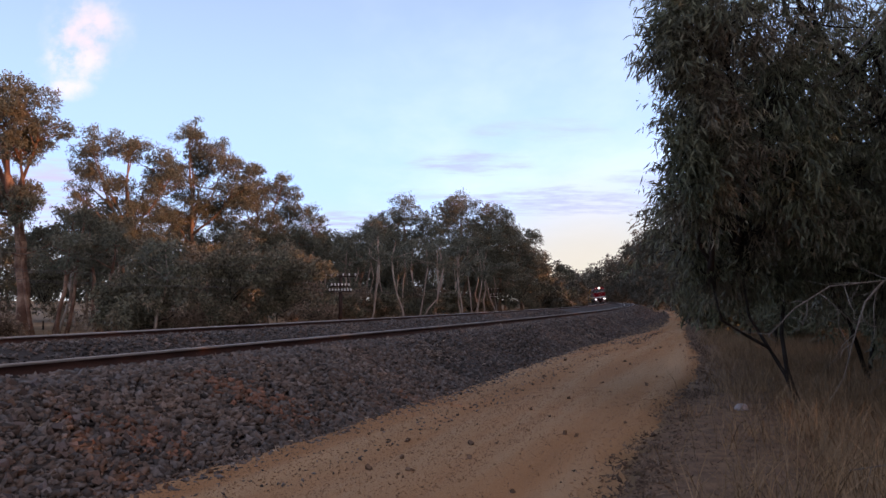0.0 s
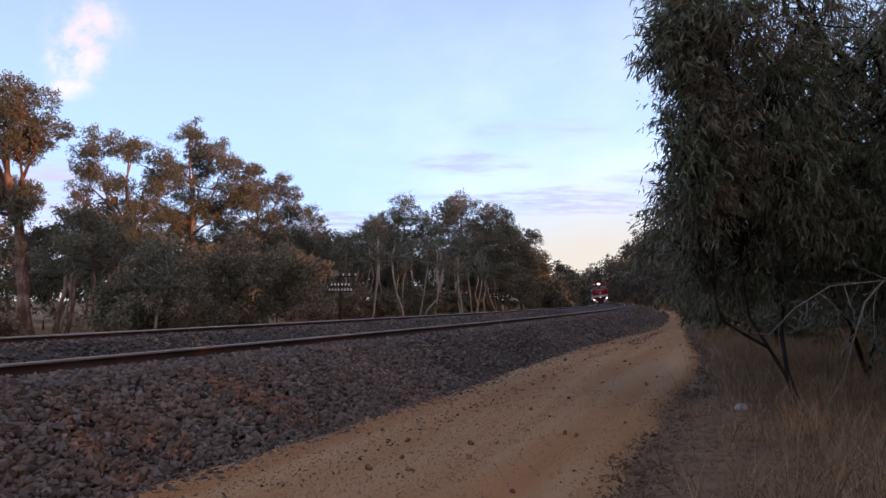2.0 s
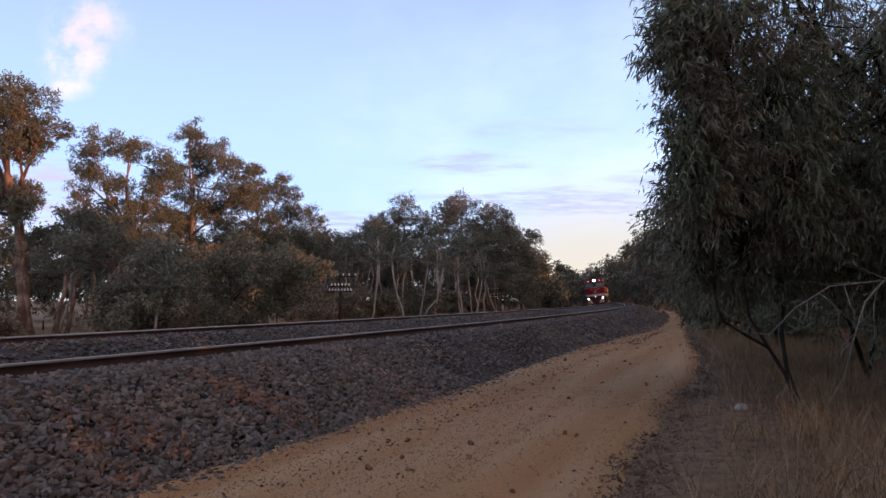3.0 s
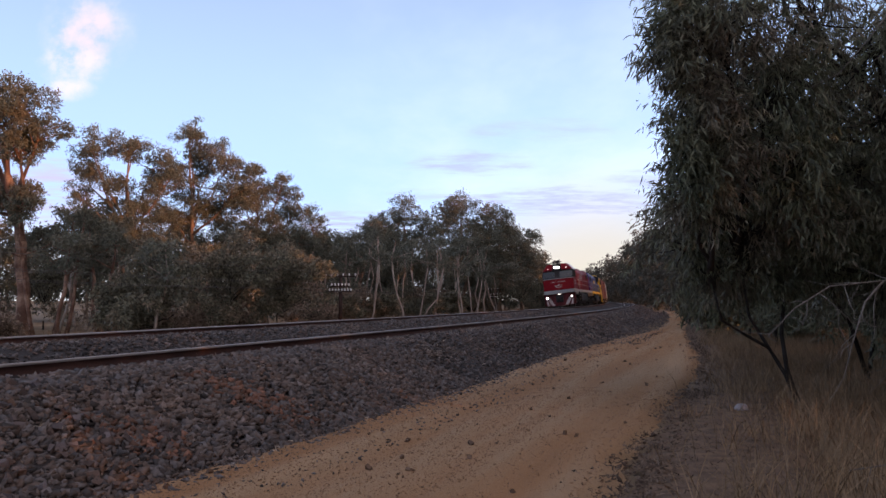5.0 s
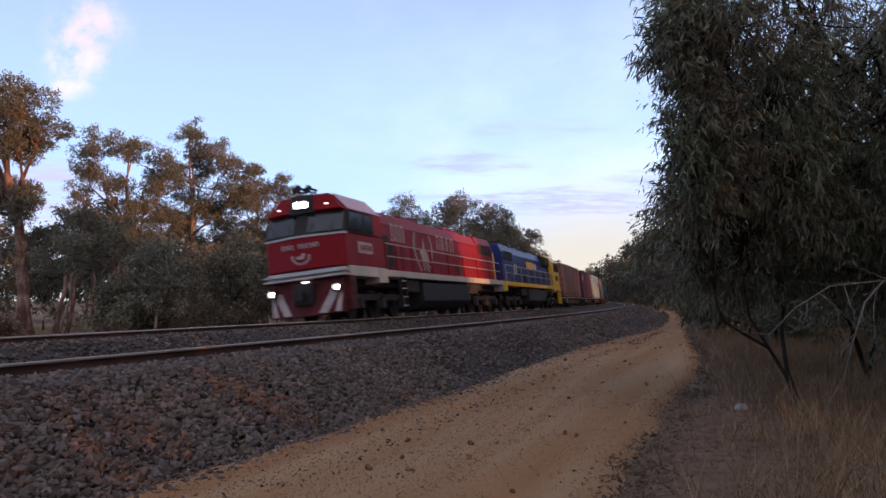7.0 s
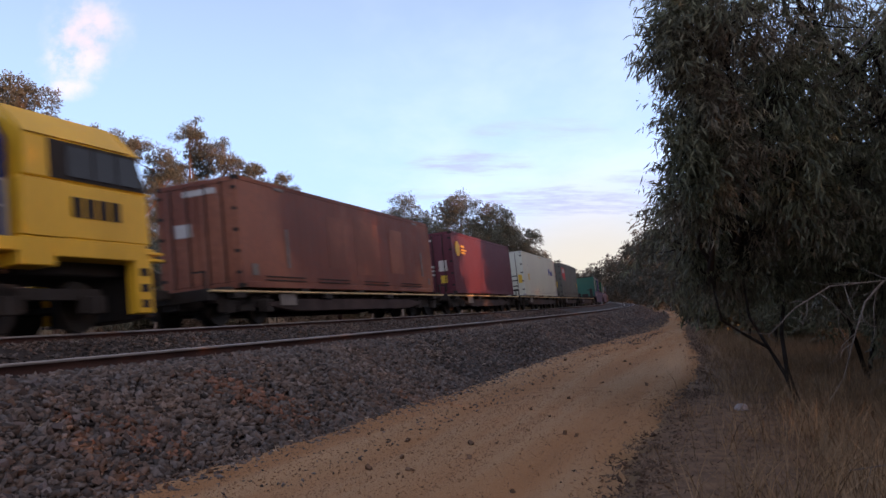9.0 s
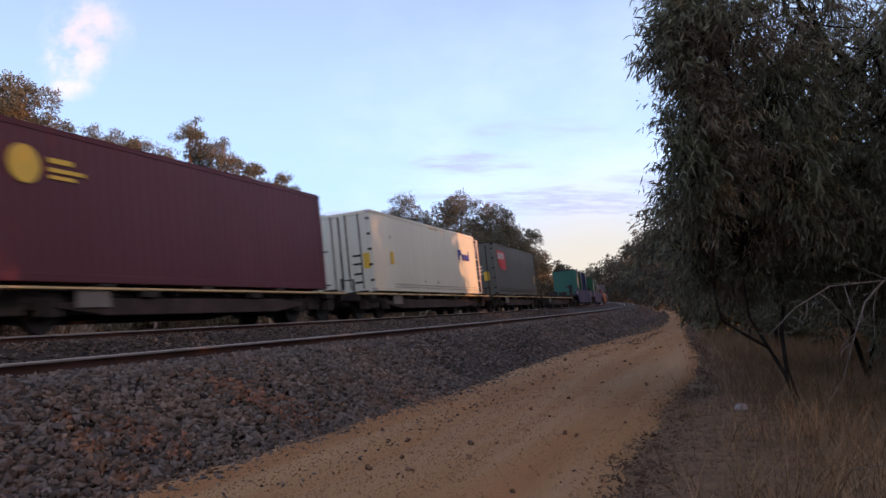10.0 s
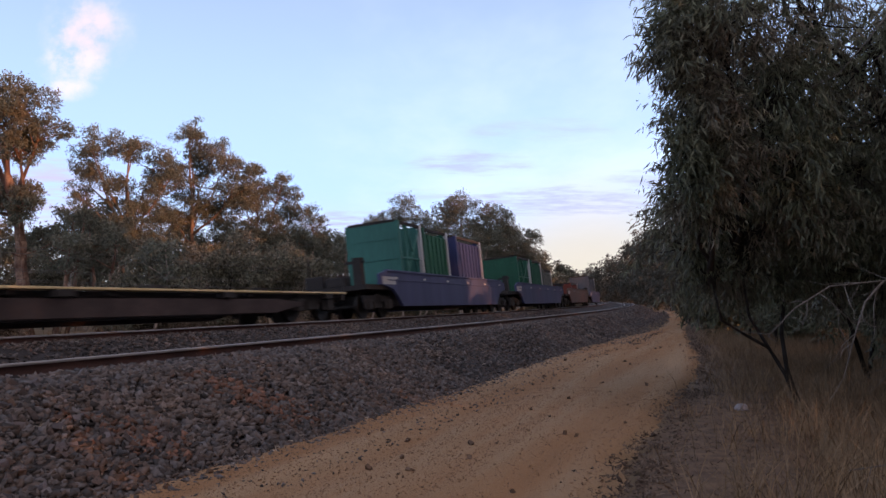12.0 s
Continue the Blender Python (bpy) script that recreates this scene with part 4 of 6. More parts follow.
# the big wattle, trunk base beside the grass
build_wattle(5.4, 12.5, 8.0,
             [(-2.55, -2.5, 4.60, 0.26), (-2.35, -2.5, 4.95, 0.28), (-2.22, -2.4, 4.15, 0.28), (-2.18, -2.3, 3.65, 0.32), (-2.10, -2.1, 3.15, 0.34), (-2.05, -1.8, 2.75, 0.34), (-1.75, -2.2, 3.75, 0.40), (-1.75, -2.1, 3.25, 0.40), (-2.15, -2.5, 5.1, 0.45), (-1.90, -2.6, 4.90, 0.65), (-1.15, -2.4, 5.60, 0.90), (-0.80, -2.2, 5.30, 1.00), (-1.25, -2.2, 4.20, 0.75), (-1.00, -2.0, 4.30, 0.90), (0.20, -2.0, 4.90, 1.00), (0.40, -1.8, 3.90, 0.90), (-0.80, -1.9, 3.40, 0.70),
              (-0.65, -1.7, 3.30, 0.80), (0.10, -1.5, 3.25, 0.80), (1.30, -2.0, 5.20, 1.00), (1.30, -1.8, 4.10, 1.00), (1.20, -1.4, 3.35, 0.90), (-0.70, -0.6, 3.40, 0.80), (-0.55, -1.0, 3.10, 0.70), (0.10, -0.8, 2.90, 0.60),
              (2.40, -1.8, 4.60, 1.00), (2.40, -1.6, 3.50, 1.00), (2.30, -1.2, 3.20, 0.80), (1.20, -0.6, 2.80, 0.70), (-1.20, 0.4, 6.20, 1.10), (2.40, 0.4, 6.20, 1.30), (-1.05, 0.6, 4.60, 1.10), (-0.40, 0.8, 4.40, 1.20),
              (1.20, 1.0, 4.20, 1.20), (2.80, 0.6, 4.00, 1.20), (-0.60, 0.8, 3.20, 0.90), (-0.60, 1.0, 3.40, 0.90), (0.70, 1.0, 3.20, 0.90), (2.20, 0.8, 3.10, 1.00), (-0.90, 1.4, 2.80, 0.80), (3.20, -1.2, 3.25, 0.90), (3.30, -1.6, 5.40, 1.00),
              (-1.85, -0.5, 2.35, 0.55), (-1.30, -0.2, 2.00, 0.50), (-0.70, 0.0, 1.95, 0.50), (-0.10, 0.2, 1.95, 0.50), (0.60, 0.1, 2.00, 0.60), (1.40, 0.0, 1.85, 0.65), (2.20, 0.1, 1.75, 0.70), (-1.0, -0.7, 2.55, 0.60), (0.1, -0.8, 2.55, 0.65), (1.2, -0.8, 2.55, 0.70), (2.3, -0.8, 2.6, 0.7),
              (0.90, 0.4, 5.30, 1.00), (2.20, 0.5, 5.25, 1.00), (1.60, -0.6, 5.10, 0.90), (2.9, -0.4, 5.0, 0.9), (1.60, 1.6, 5.60, 1.30), (3.20, 1.4, 5.40, 1.30), (4.20, 0.2, 4.60, 1.30), (0.00, 1.6, 5.60, 1.20), (4.20, -0.6, 6.20, 1.30)],
             21, 1980, "dark-leaved wattle tree with sickle leaves and a forked black trunk",
             [([(0, 0, -0.05), (-0.20, -0.05, 0.38), (-0.46, -0.1, 0.78), (-0.80, -0.25, 1.25), (-1.0, -0.5, 2.0)], 0.036, 0.016),
              ([(0, 0, -0.05), (-0.15, 0, 0.45), (-0.20, 0.05, 1.0), (-0.1, 0.1, 1.8), (0.1, 0.0, 2.2)], 0.040, 0.02),
              ([(-0.46, -0.1, 0.78), (-0.85, -0.2, 0.98), (-1.25, -0.35, 1.2), (-1.45, -0.6, 1.7)], 0.026, 0.014),
              ([(0.1, -0.3, 2.2), (0.9, -0.5, 3.0), (1.6, -0.7, 3.8)], 0.03, 0.02)])

# a second wattle closes the crown behind it
build_wattle(6.6, 15.2, 8.0,
             [(dx, dy, z, 0.95) for dx, dy in ((-1.70, -0.2), (-0.8, 0.4), (0.5, 0.2), (1.9, 0.4), (3.3, 0.2)) for z in (2.45, 3.4, 4.4, 5.3)],
             22, 1300, "tall dark wattle standing close behind the forked wattle",
             [([(1.6, 0.6, -0.05), (1.3, 0.6, 1.0), (0.4, 0.5, 2.4), (-0.7, 0.3, 4.2)], 0.045, 0.025), ([(1.6, 0.6, -0.05), (1.8, 0.6, 1.2), (2.0, 0.5, 2.6), (2.3, 0.3, 4.4)], 0.045, 0.025)], leaf=(0.165, 0.037), clumps=14, twig_len=0.5)

# the last two low shrubs are hidden, added to keep sun off the ballast
for k, (x_, y_, h_, w_) in enumerate([(9.3, 14.0, 5.5, 4.5), (9.8, 17.5, 5.0, 4.0), (11.0, 18.5, 6.0, 5.0), (11.8, 21.5, 5.0, 3.4), (10.8, 26.5, 5.2, 3.4), (10.9, 29.0, 5.0, 3.6), (12.5, 25.0, 6.5, 5.0), (12.8, 35.0, 2.4, 3.4),
                                      (14.0, 41.0, 5.6, 4.4), (16.0, 47.0, 6.2, 4.8), (17.4, 54.0, 6.8, 5.6), (19.6, 62.0, 7.8, 6.4), (22.6, 71.0, 8.8, 7.0), (25.8, 81.0, 9.6, 7.4), (29.4, 92.0, 10.8, 8.0), (33.2, 104.0, 12.0, 8.5),
                                      (37.4, 118.0, 13.0, 9.0), (41.0, 134.0, 14.0, 9.5), (45.5, 152.0, 15.0, 10.0), (14.5, 20.0, 7.0, 6.0), (11.6, 14.5, 6.0, 5.0), (9.6, 11.2, 3.0, 3.4), (13.3, 31.0, 2.2, 3.6), (15.6, 29.6, 2.5, 3.6)]):
    shrub(x_, y_, h_, w_, 600 + k, 5200 if y_ < 30 else 2600, label="dark wattle scrub along the dirt track, screening the low sun", leaf=(0.20, 0.05) if y_ < 30 else (0.34, 0.13), z=-0.1, mat="wattle_leaf" if y_ < 38 else "far_shaded_leaf")

# scrub out of view beside and behind the camera, added to block the sun
for k, (x_, y_, h_) in enumerate([(9.0, 5.5, 6.5), (12.5, 9.0, 7.5), (8.5, 0.5, 6.5), (12.5, 2.5, 8.0), (8.0, -5.0, 6.5), (12.5, -4.0, 8.0), (7.5, -10.5, 7.0), (11.5, -10.0, 8.0), (6.0, -16.5, 7.0), (10.5, -16.5, 8.0), (16.5, -8.0, 8.5), (16.5, 5.0, 8.5)]):
    shrub(x_, y_, h_, 5.4, 640 + k, 1000, label="dark wattle scrub along the dirt track, screening the low sun", leaf=(0.5, 0.2), z=-0.1, mat="wattle_leaf")

for k, (s_, l_, h_, w_) in enumerate([(88, 12.0, 5.0, 5.0), (96, 10.8, 4.5, 5.0), (106, 12.5, 7.0, 6.0), (118, 11.5, 7.0, 6.0), (132, 12.0, 8.0, 7.0), (148, 11.5, 8.5, 7.0), (166, 11.5, 9.0, 7.0), (186, 11.0, 9.0, 7.0), (210, 10.5, 9.0, 8.0), (240, 10.5, 9.0, 9.0), (270, 10.5, 9.0, 9.0), (300, 10.5, 9.0, 9.0)]):
    p_ = on_line(np.array(float(s_)), np.array(l_), 0)
    shrub(p_[0], p_[1], h_, w_, 660 + k, 1700, label="dark scrub crowding the line at the far bend", leaf=(0.6, 0.27), z=-0.1, mat="far_shaded_leaf")
# gum trees behind the scrub on the right, mostly unseen, set to block the sun
for k, (x_, y_, h_) in enumerate([(17.0, 40.0, 9.0), (19.5, 46.0, 10.0), (22.0, 53.0, 11.5), (25.0, 61.0, 13.0), (28.5, 70.0, 14.0), (32.0, 80.0, 14.5), (17.5, 24.0, 9.0), (20.5, 19.0, 9.0), (14.0, 14.0, 8.5), (18.0, 12.0, 8.5), (24.0, 34.0, 9.5), (29.0, 44.0, 11.0),
                                  (21.5, 36.0, 9.0), (28.0, 51.0, 13.5), (33.0, 57.0, 15.0), (31.0, 62.0, 15.0), (36.0, 67.0, 15.5), (40.0, 76.0, 15.5), (45.0, 86.0, 16.0), (50.0, 98.0, 16.5), (31.0, 49.0, 13.0), (41.0, 70.0, 16.0), (47.0, 78.0, 16.5), (53.0, 88.0, 17.0), (37.0, 61.0, 15.0), (27.6, 31.4, 10.0), (30.5, 35.5, 10.5)]):
    w_ = 2.0 + 0.12 * max(0.0, h_ - 9)
    gum(x_, y_, h_, [(0, 0, 0.85, w_), (0.3, -w_, 0.70, w_), (-0.3, w_, 0.68, w_), (0, 0, 0.52, w_ * 1.1), (0.6, -w_, 0.40, w_), (-0.6, w_, 0.36, w_), (0, 0, 0.22, w_), (0.5, -w_, 0.14, w_ * 0.8), (-0.5, w_, 0.12, w_ * 0.8)],
        680 + k, 1300, trunk_r=0.18, leaf=(0.75, 0.36), sub=6, clump=0.6, label="gum tree behind the wattles, placed to block the low sun")

# an unseen wood, added between the low sun and the line to shade it
rg = np.random.default_rng(9)
for k in range(17):
    u = k / 16
    bx, by = 30 - 4 * u + rg.normal() * 1.0, 17 - 57 * u + rg.normal()
    gum(bx, by, 10.8 + 1.8 * rg.random(), [(0, 0, 0.85, 2.4), (0.3, -2.2, 0.68, 2.4), (-0.3, 2.2, 0.66, 2.4), (0, 0, 0.45, 2.6), (0, -2.2, 0.32, 2.2), (0, 2.2, 0.3, 2.2), (0, 0, 0.15, 2.2)],
        700 + k, 800, trunk_r=0.2, leaf=(0.7, 0.32), sub=5, clump=0.6, label="unseen gum tree added to keep the low sun off the line")


# ---- the train ----
def wheelset(parent, x, r, half=0.72):
    bm = bmesh.new()
    for sy in (-1, 1):
        disc(bm, (x, sy * half, r), "y", r, 0.13, 20)
        disc(bm, (x, sy * (half - 0.06), r), "y", r + 0.03, 0.03, 20)
    disc(bm, (x, 0, r), "y", 0.08, 1.5, 10)
    return part("wheelset", bm, M["steel"], parent)


def bogie(parent, x, base, axles, r, width=1.02):
    """Side frames with axle boxes and springs, a bolster, wheelsets under it."""
    bm = bmesh.new()
    half = base / 2
    for sy in (-1, 1):
        y0, y1 = sorted((sy * (width - 0.16), sy * width))
        box(bm, x - half - 0.25, x + half + 0.25, y0, y1, r + 0.10, r + 0.32)
        for k in range(axles):
            ax = x - half + base * k / (axles - 1)
            y2, y3 = sorted((sy * (width - 0.1), sy * (width + 0.1)))
            box(bm, ax - 0.17, ax + 0.17, y2, y3, r - 0.17, r + 0.17)
            for dx in (-0.27, 0.27):
                disc(bm, (ax + dx, sy * width, r + 0.02), "z", 0.075, 0.34, 10)
        box(bm, x - 0.35, x + 0.35, y0, y1, r - 0.12, r + 0.12)
    box(bm, x - 0.25, x + 0.25, -width, width, r + 0.02, r + 0.38)
    b = part("bogie", bm, M["under"], parent, bevel=0.015)
    for k in range(axles):
        wheelset(b, x - half + base * k / (axles - 1), r)
    return b


def coupler(parent, x, sx):
    bm = boxes((min(x, x + sx * 0.55), max(x, x + sx * 0.55), -0.10, 0.10, 0.72, 0.95), (min(x + sx * 0.4, x + sx * 0.62), max(x + sx * 0.4, x + sx * 0.62), -0.16, 0.16, 0.68, 0.98))
    part("coupler", bm, M["under"], parent, bevel=0.03)


def bars(parent, name, mat, y, specs, label="", axis="y"):
    """Small raised plates on a side (axis y) or an end (axis x), one part each: spec = a0, a1, z0, z1."""
    t = 0.012 if y > 0 else -0.012
    lo, hi = sorted((y, y + t))
    for a0, a1, z0, z1 in specs:
        if a1 - a0 > 0.001:
            part(name, boxes((a0, a1, lo, hi, z0, z1) if axis == "y" else (lo, hi, a0, a1, z0, z1)), mat, parent, label)


def handrail(parent, y, x0, x1, zs, posts, z_foot, mat, wide=0.05, post_mat=None):
    bm = bmesh.new()
    for z in zs:
        tube(bm, [(x0, y, z), ((x0 + x1) / 2, y, z), (x1, y, z)], [0.022] * 3, 6)
    rail = part("handrail", bm, mat, parent, smooth=True)
    for px in posts:
        part("stanchion", boxes((px - wide / 2, px + wide / 2, y - 0.02, y + 0.02, z_foot, max(zs))), post_mat or mat, rail, bevel=0.005)
    return rail


def lamp_housing(x0, x1, y, z, hy, hz):
    """A short open box round a lamp."""
    t = 0.025
    return boxes((x0, x1, y - hy, y + hy, z + hz - t, z + hz), (x0, x1, y - hy, y + hy, z - hz, z - hz + t),
                 (x0, x1, y - hy, y - hy + t, z - hz + t, z + hz - t), (x0, x1, y + hy - t, y + hy, z - hz + t, z + hz - t), (x0, x0 + t, y - hy + t, y + hy - t, z - hz + t, z + hz - t))


def build_locomotive(label, hood, cabcol, frame_col, rail_mat, first):
    L = tagged(new("locomotive"), label, "locomotive", group="locomotives")
    W = 1.45
    # footplate frame, with a dropped step behind the cab
    bm = boxes((-10.3, 10.35, -W, W, 1.42, 1.66), (10.35, 10.75, -1.35, 1.35, 1.40, 1.66), (7.2, 8.0, -W - 0.012, W + 0.012, 1.18, 1.70), (8.0, 10.4, -W - 0.01, W + 0.01, 1.36, 1.71), (-10.3, -10.1, -W, W, 1.1, 1.66))
    part("footplate", bm, frame_col, L, bevel=0.02)
    # cab
    nose = [(7.3, sy * W, z) for sy in (-1, 1) for z in (1.70, 2.78)] + [(10.56, sy * 1.43, 1.70) for sy in (-1, 1)] + [(10.52, sy * 1.43, 2.78) for sy in (-1, 1)] + \
           [(10.88, 0.3 * sy, 1.70) for sy in (-1, 1)] + [(10.84, 0.3 * sy, 2.78) for sy in (-1, 1)]
    cab = part("cab", hull(nose), cabcol, L, bevel=0.04)
    upper = [(7.4, sy * W, 2.785) for sy in (-1, 1)] + [(7.4, sy * W, 3.55) for sy in (-1, 1)] + [(7.4, sy * 0.88, 4.16) for sy in (-1, 1)] + \
            [(10.48, sy * 1.42, 2.785) for sy in (-1, 1)] + [(10.80, 0.2 * sy, 2.785) for sy in (-1, 1)] + [(10.18, sy * 1.42, 3.55) for sy in (-1, 1)] + [(10.44, sy * 0.2, 3.55) for sy in (-1, 1)] + \
            [(9.98, sy * 0.88, 4.16) for sy in (-1, 1)]
    part("cab_top", hull(upper), cabcol, cab, bevel=0.03)
    brow = [(10.2, sy * 1.40, 3.56) for sy in (-1, 1)] + [(10.62, sy * 0.55, 3.60) for sy in (-1, 1)] + [(10.46, sy * 1.36, 3.58) for sy in (-1, 1)] + [(10.30, sy * 0.90, 4.17) for sy in (-1, 1)] + [(10.42, sy * 0.4, 4.14) for sy in (-1, 1)]
    part("brow", hull(brow), cabcol, cab, bevel=0.02)
    # window band: dark surround with windscreens and side windows set in it
    band = [(7.95 if not first else 8.2, sy * (W + 0.008), z) for sy in (-1, 1) for z in (2.81, 3.53)] + [(10.51, sy * 1.432, 2.81) for sy in (-1, 1)] + [(10.835, sy * 0.2, 2.81) for sy in (-1, 1)] + \
           [(10.215, sy * 1.432, 3.53) for sy in (-1, 1)] + [(10.485, sy * 0.2, 3.53) for sy in (-1, 1)]
    part("window_surround", hull(band), M["under"], cab, "dark window band")
    for sy in (-1, 1):
        bm = bmesh.new()
        c = [(10.82, sy * 0.22, 2.86), (10.535, sy * 1.37, 2.86), (10.265, sy * 1.37, 3.48), (10.52, sy * 0.22, 3.48)]
        slab(bm, c if sy > 0 else c[::-1], 0.035)
        part("windscreen", bm, M["glass"], cab, "dark raked windscreen pane", bevel=0.006)
        bm = bmesh.new()
        c = [(7.42, sy * (W + 0.004), 3.57), (10.10, sy * (W - 0.02), 3.57), (10.12, sy * 0.90, 4.162), (7.42, sy * 0.89, 4.170)]
        slab(bm, c if sy < 0 else c[::-1], 0.015)
        # sky sheen on the leading cab's roof is put into this colour
        part("roof_panel", bm, M["sheen_red"] if first else cabcol, cab)
        y = sy * (W + 0.010)
        for a, b in ((8.36, 8.98), (9.04, 9.60), (9.66, 10.12)):
            bm = bmesh.new()
            c = [(a, y, 2.88), (b + (0.2 if b > 10 else 0), y, 2.88), (b, y, 3.46), (a, y, 3.46)]
            slab(bm, c[::-1] if sy > 0 else c, 0.01)
            part("side_window", bm, M["side_glass"], cab)
    # lamps, sunk in dark housings
    lit = M["lens"] if first else M["glass"]
    # dark recess up the middle of the brow, horns on the roof behind it
    recess = [(10.50, sy * 0.46, 3.50) for sy in (-1, 1)] + [(10.655, sy * 0.46, 3.54) for sy in (-1, 1)] + [(10.40, sy * 0.40, 4.16) for sy in (-1, 1)] + [(10.475, sy * 0.40, 4.165) for sy in (-1, 1)]
    part("lamp_recess", hull(recess), M["under"], cab, "dark lamp recess", bevel=0.01)
    # on the leading cab the brow's shade is painted as darker panels
    for sy in (-1, 1):
        wing = [(10.47, sy * 0.60, 3.62), (10.55, sy * 0.60, 3.62), (10.44, sy * 1.22, 3.60), (10.36, sy * 1.22, 3.60), (10.40, sy * 0.60, 3.92), (10.34, sy * 0.60, 3.92), (10.36, sy * 1.08, 3.84), (10.30, sy * 1.08, 3.84)]
        part("brow_panel", hull(wing), M["dark_red"] if first else cabcol, cab, bevel=0.01)
    if first:
        horn = bmesh.new()
        for y, x1, z in ((-0.26, 10.42, 4.36), (-0.08, 10.52, 4.42), (0.10, 10.36, 4.33), (0.26, 10.46, 4.38)):
            tube(horn, [(9.85, y, z), (x1 - 0.2, y, z), (x1 - 0.06, y, z), (x1, y, z)], [0.035, 0.045, 0.07, 0.11], 10)
            box(horn, 9.95, 10.01, y - 0.03, y + 0.03, 4.12, z)
        part("horn", horn, M["under"], cab, "cluster of black air horns")
    part("nose_sill", hull([(10.40, sy * 1.46, z) for sy in (-1, 1) for z in (2.74, 2.80)] + [(10.56, sy * 1.46, z) for sy in (-1, 1) for z in (2.74, 2.80)] + [(10.90, sy * 0.3, z) for sy in (-1, 1) for z in (2.74, 2.80)]), M["silver"] if first else cabcol, cab, "worn pale sill under the windscreens")
    for sy in (-1, 1):
        for y0 in (0.30, 0.95):
            wip = bmesh.new()
            tube(wip, [(10.86 - 0.12 * y0, sy * y0, 2.84), (10.74 - 0.12 * y0, sy * (y0 + 0.16), 3.2)], [0.014, 0.01], 5)
            part("wiper", wip, M["under"], cab)
    part("headlight_housing", lamp_housing(10.50, 10.67, 0.0, 3.83, 0.29, 0.15), M["under"], cab, bevel=0.0)
    for sy in (-1, 1):
        part("headlight", disc(bmesh.new(), (10.62, sy * 0.12, 3.83), "x", 0.095, 0.04, 20), lit, cab, "lit headlight" if first else "")
        h = part("ditch_housing", lamp_housing(10.72, 10.98, sy * 1.16, 1.02, 0.13, 0.13), M["under"], L)
        part("ditch_light", disc(bmesh.new(), (10.88, sy * 1.16, 1.02), "x", 0.07, 0.04, 18), lit, h, "lit ditch light" if first else "")
        part("marker_light", boxes((10.42, 10.50, sy * 0.86 - 0.06, sy * 0.86 + 0.06, 3.76, 3.80)), M["marker"] if first else M["glass"], cab)
    part("step_light", boxes((10.74, 10.80, -0.10, 0.12, 1.24, 1.32)), M["marker"] if first else M["glass"], L)
    # buffer beam steps, plough with pale and dark stripes
    bm = boxes((10.4, 10.92, -1.42, 1.42, 1.52, 1.58), (10.4, 10.95, -1.42, 1.42, 1.38, 1.44), (10.4, 10.80, -1.30, 1.30, 1.58, 1.66))
    part("front_step", bm, M["silver"] if first else cabcol, L, bevel=0.01)
    plough = hull([(10.35, sy * 1.32, z) for sy in (-1, 1) for z in (0.22, 1.36)] + [(10.98, sy * 0.25, 0.20) for sy in (-1, 1)] + [(10.80, sy * 1.28, 0.24) for sy in (-1, 1)] + [(10.62, sy * 1.30, 1.36) for sy in (-1, 1)])
    part("plough", plough, M["plough"] if first else M["under"], L, bevel=0.02)
    for sy in (-1, 1):
        bm = bmesh.new()
        for y_lo, y_hi in ((0.48, 0.76), (1.00, 1.20)):
            c = []
            for y, z in ((y_lo, 0.27), (y_hi, 0.25), (min(1.27, y_hi + 0.42), 0.98), (min(1.22, y_lo + 0.42), 1.02)):
                face = min(10.98 - 0.1686 * (y - 0.25) - 0.1577 * (z - 0.2), 10.98 - 0.310 * (z - 0.2))
                c.append((face - 0.004, sy * y, z))
            slab(bm, c if sy > 0 else c[::-1], 0.022)
        part("plough_stripe", bm, M["letter"] if first else M["under"], L, "pale slanting warning stripe" if first else "")
    part("coupler_pocket", boxes((10.5, 11.0, -0.34, 0.34, 0.55, 1.25)), M["under"], L, bevel=0.03)
    coupler(L, 10.75, 1)
    coupler(L, -10.55, -1)
    # side steps at the nose
    for sy in (-1, 1):
        lo, hi = sorted((sy * 1.20, sy * 1.46))
        st = part("cab_steps", boxes((10.02, 10.5, lo, hi, 0.30, 1.40)), cabcol if not first else M["plough"], L, bevel=0.02)
        for z in (0.42, 0.74, 1.06):
            part("foothold", boxes((10.14, 10.38, min(sy * 1.455, sy * 1.475), max(sy * 1.455, sy * 1.475), z, z + 0.16)), M["under"], st)
        lo, hi = sorted((sy * 1.36, sy * 1.46))
        bm = boxes((5.35, 5.39, lo, hi, 0.30, 1.45), (5.92, 5.96, lo, hi, 0.30, 1.45), (5.39, 5.92, lo, hi, 1.40, 1.44))
        lad = part("ladder", bm, M["under"], L)
        for z in (0.36, 0.68, 1.0, 1.28):
            part("rung", boxes((5.39, 5.92, lo, hi, z, z + 0.035)), M["silver"], lad, "pale worn rung")
    # hood with sloped shoulders, radiator block at its end
    H = 1.14
    prof = [(-H, 1.66), (H, 1.66), (H, 3.45), (H * 0.80, 3.92), (-H * 0.80, 3.92), (-H, 3.45)]
    hd = part("hood", hull([(x, y, z) for x in (-9.6, 7.35) for y, z in prof]), hood, L, bevel=0.03)
    prof = [(-1.16, 2.75), (1.16, 2.75), (1.17, 3.44), (0.95, 3.97), (-0.95, 3.97), (-1.17, 3.44)]
    part("radiator", hull([(x, y, z) for x in (-9.5, -6.4) for y, z in prof]), hood, hd, bevel=0.03)
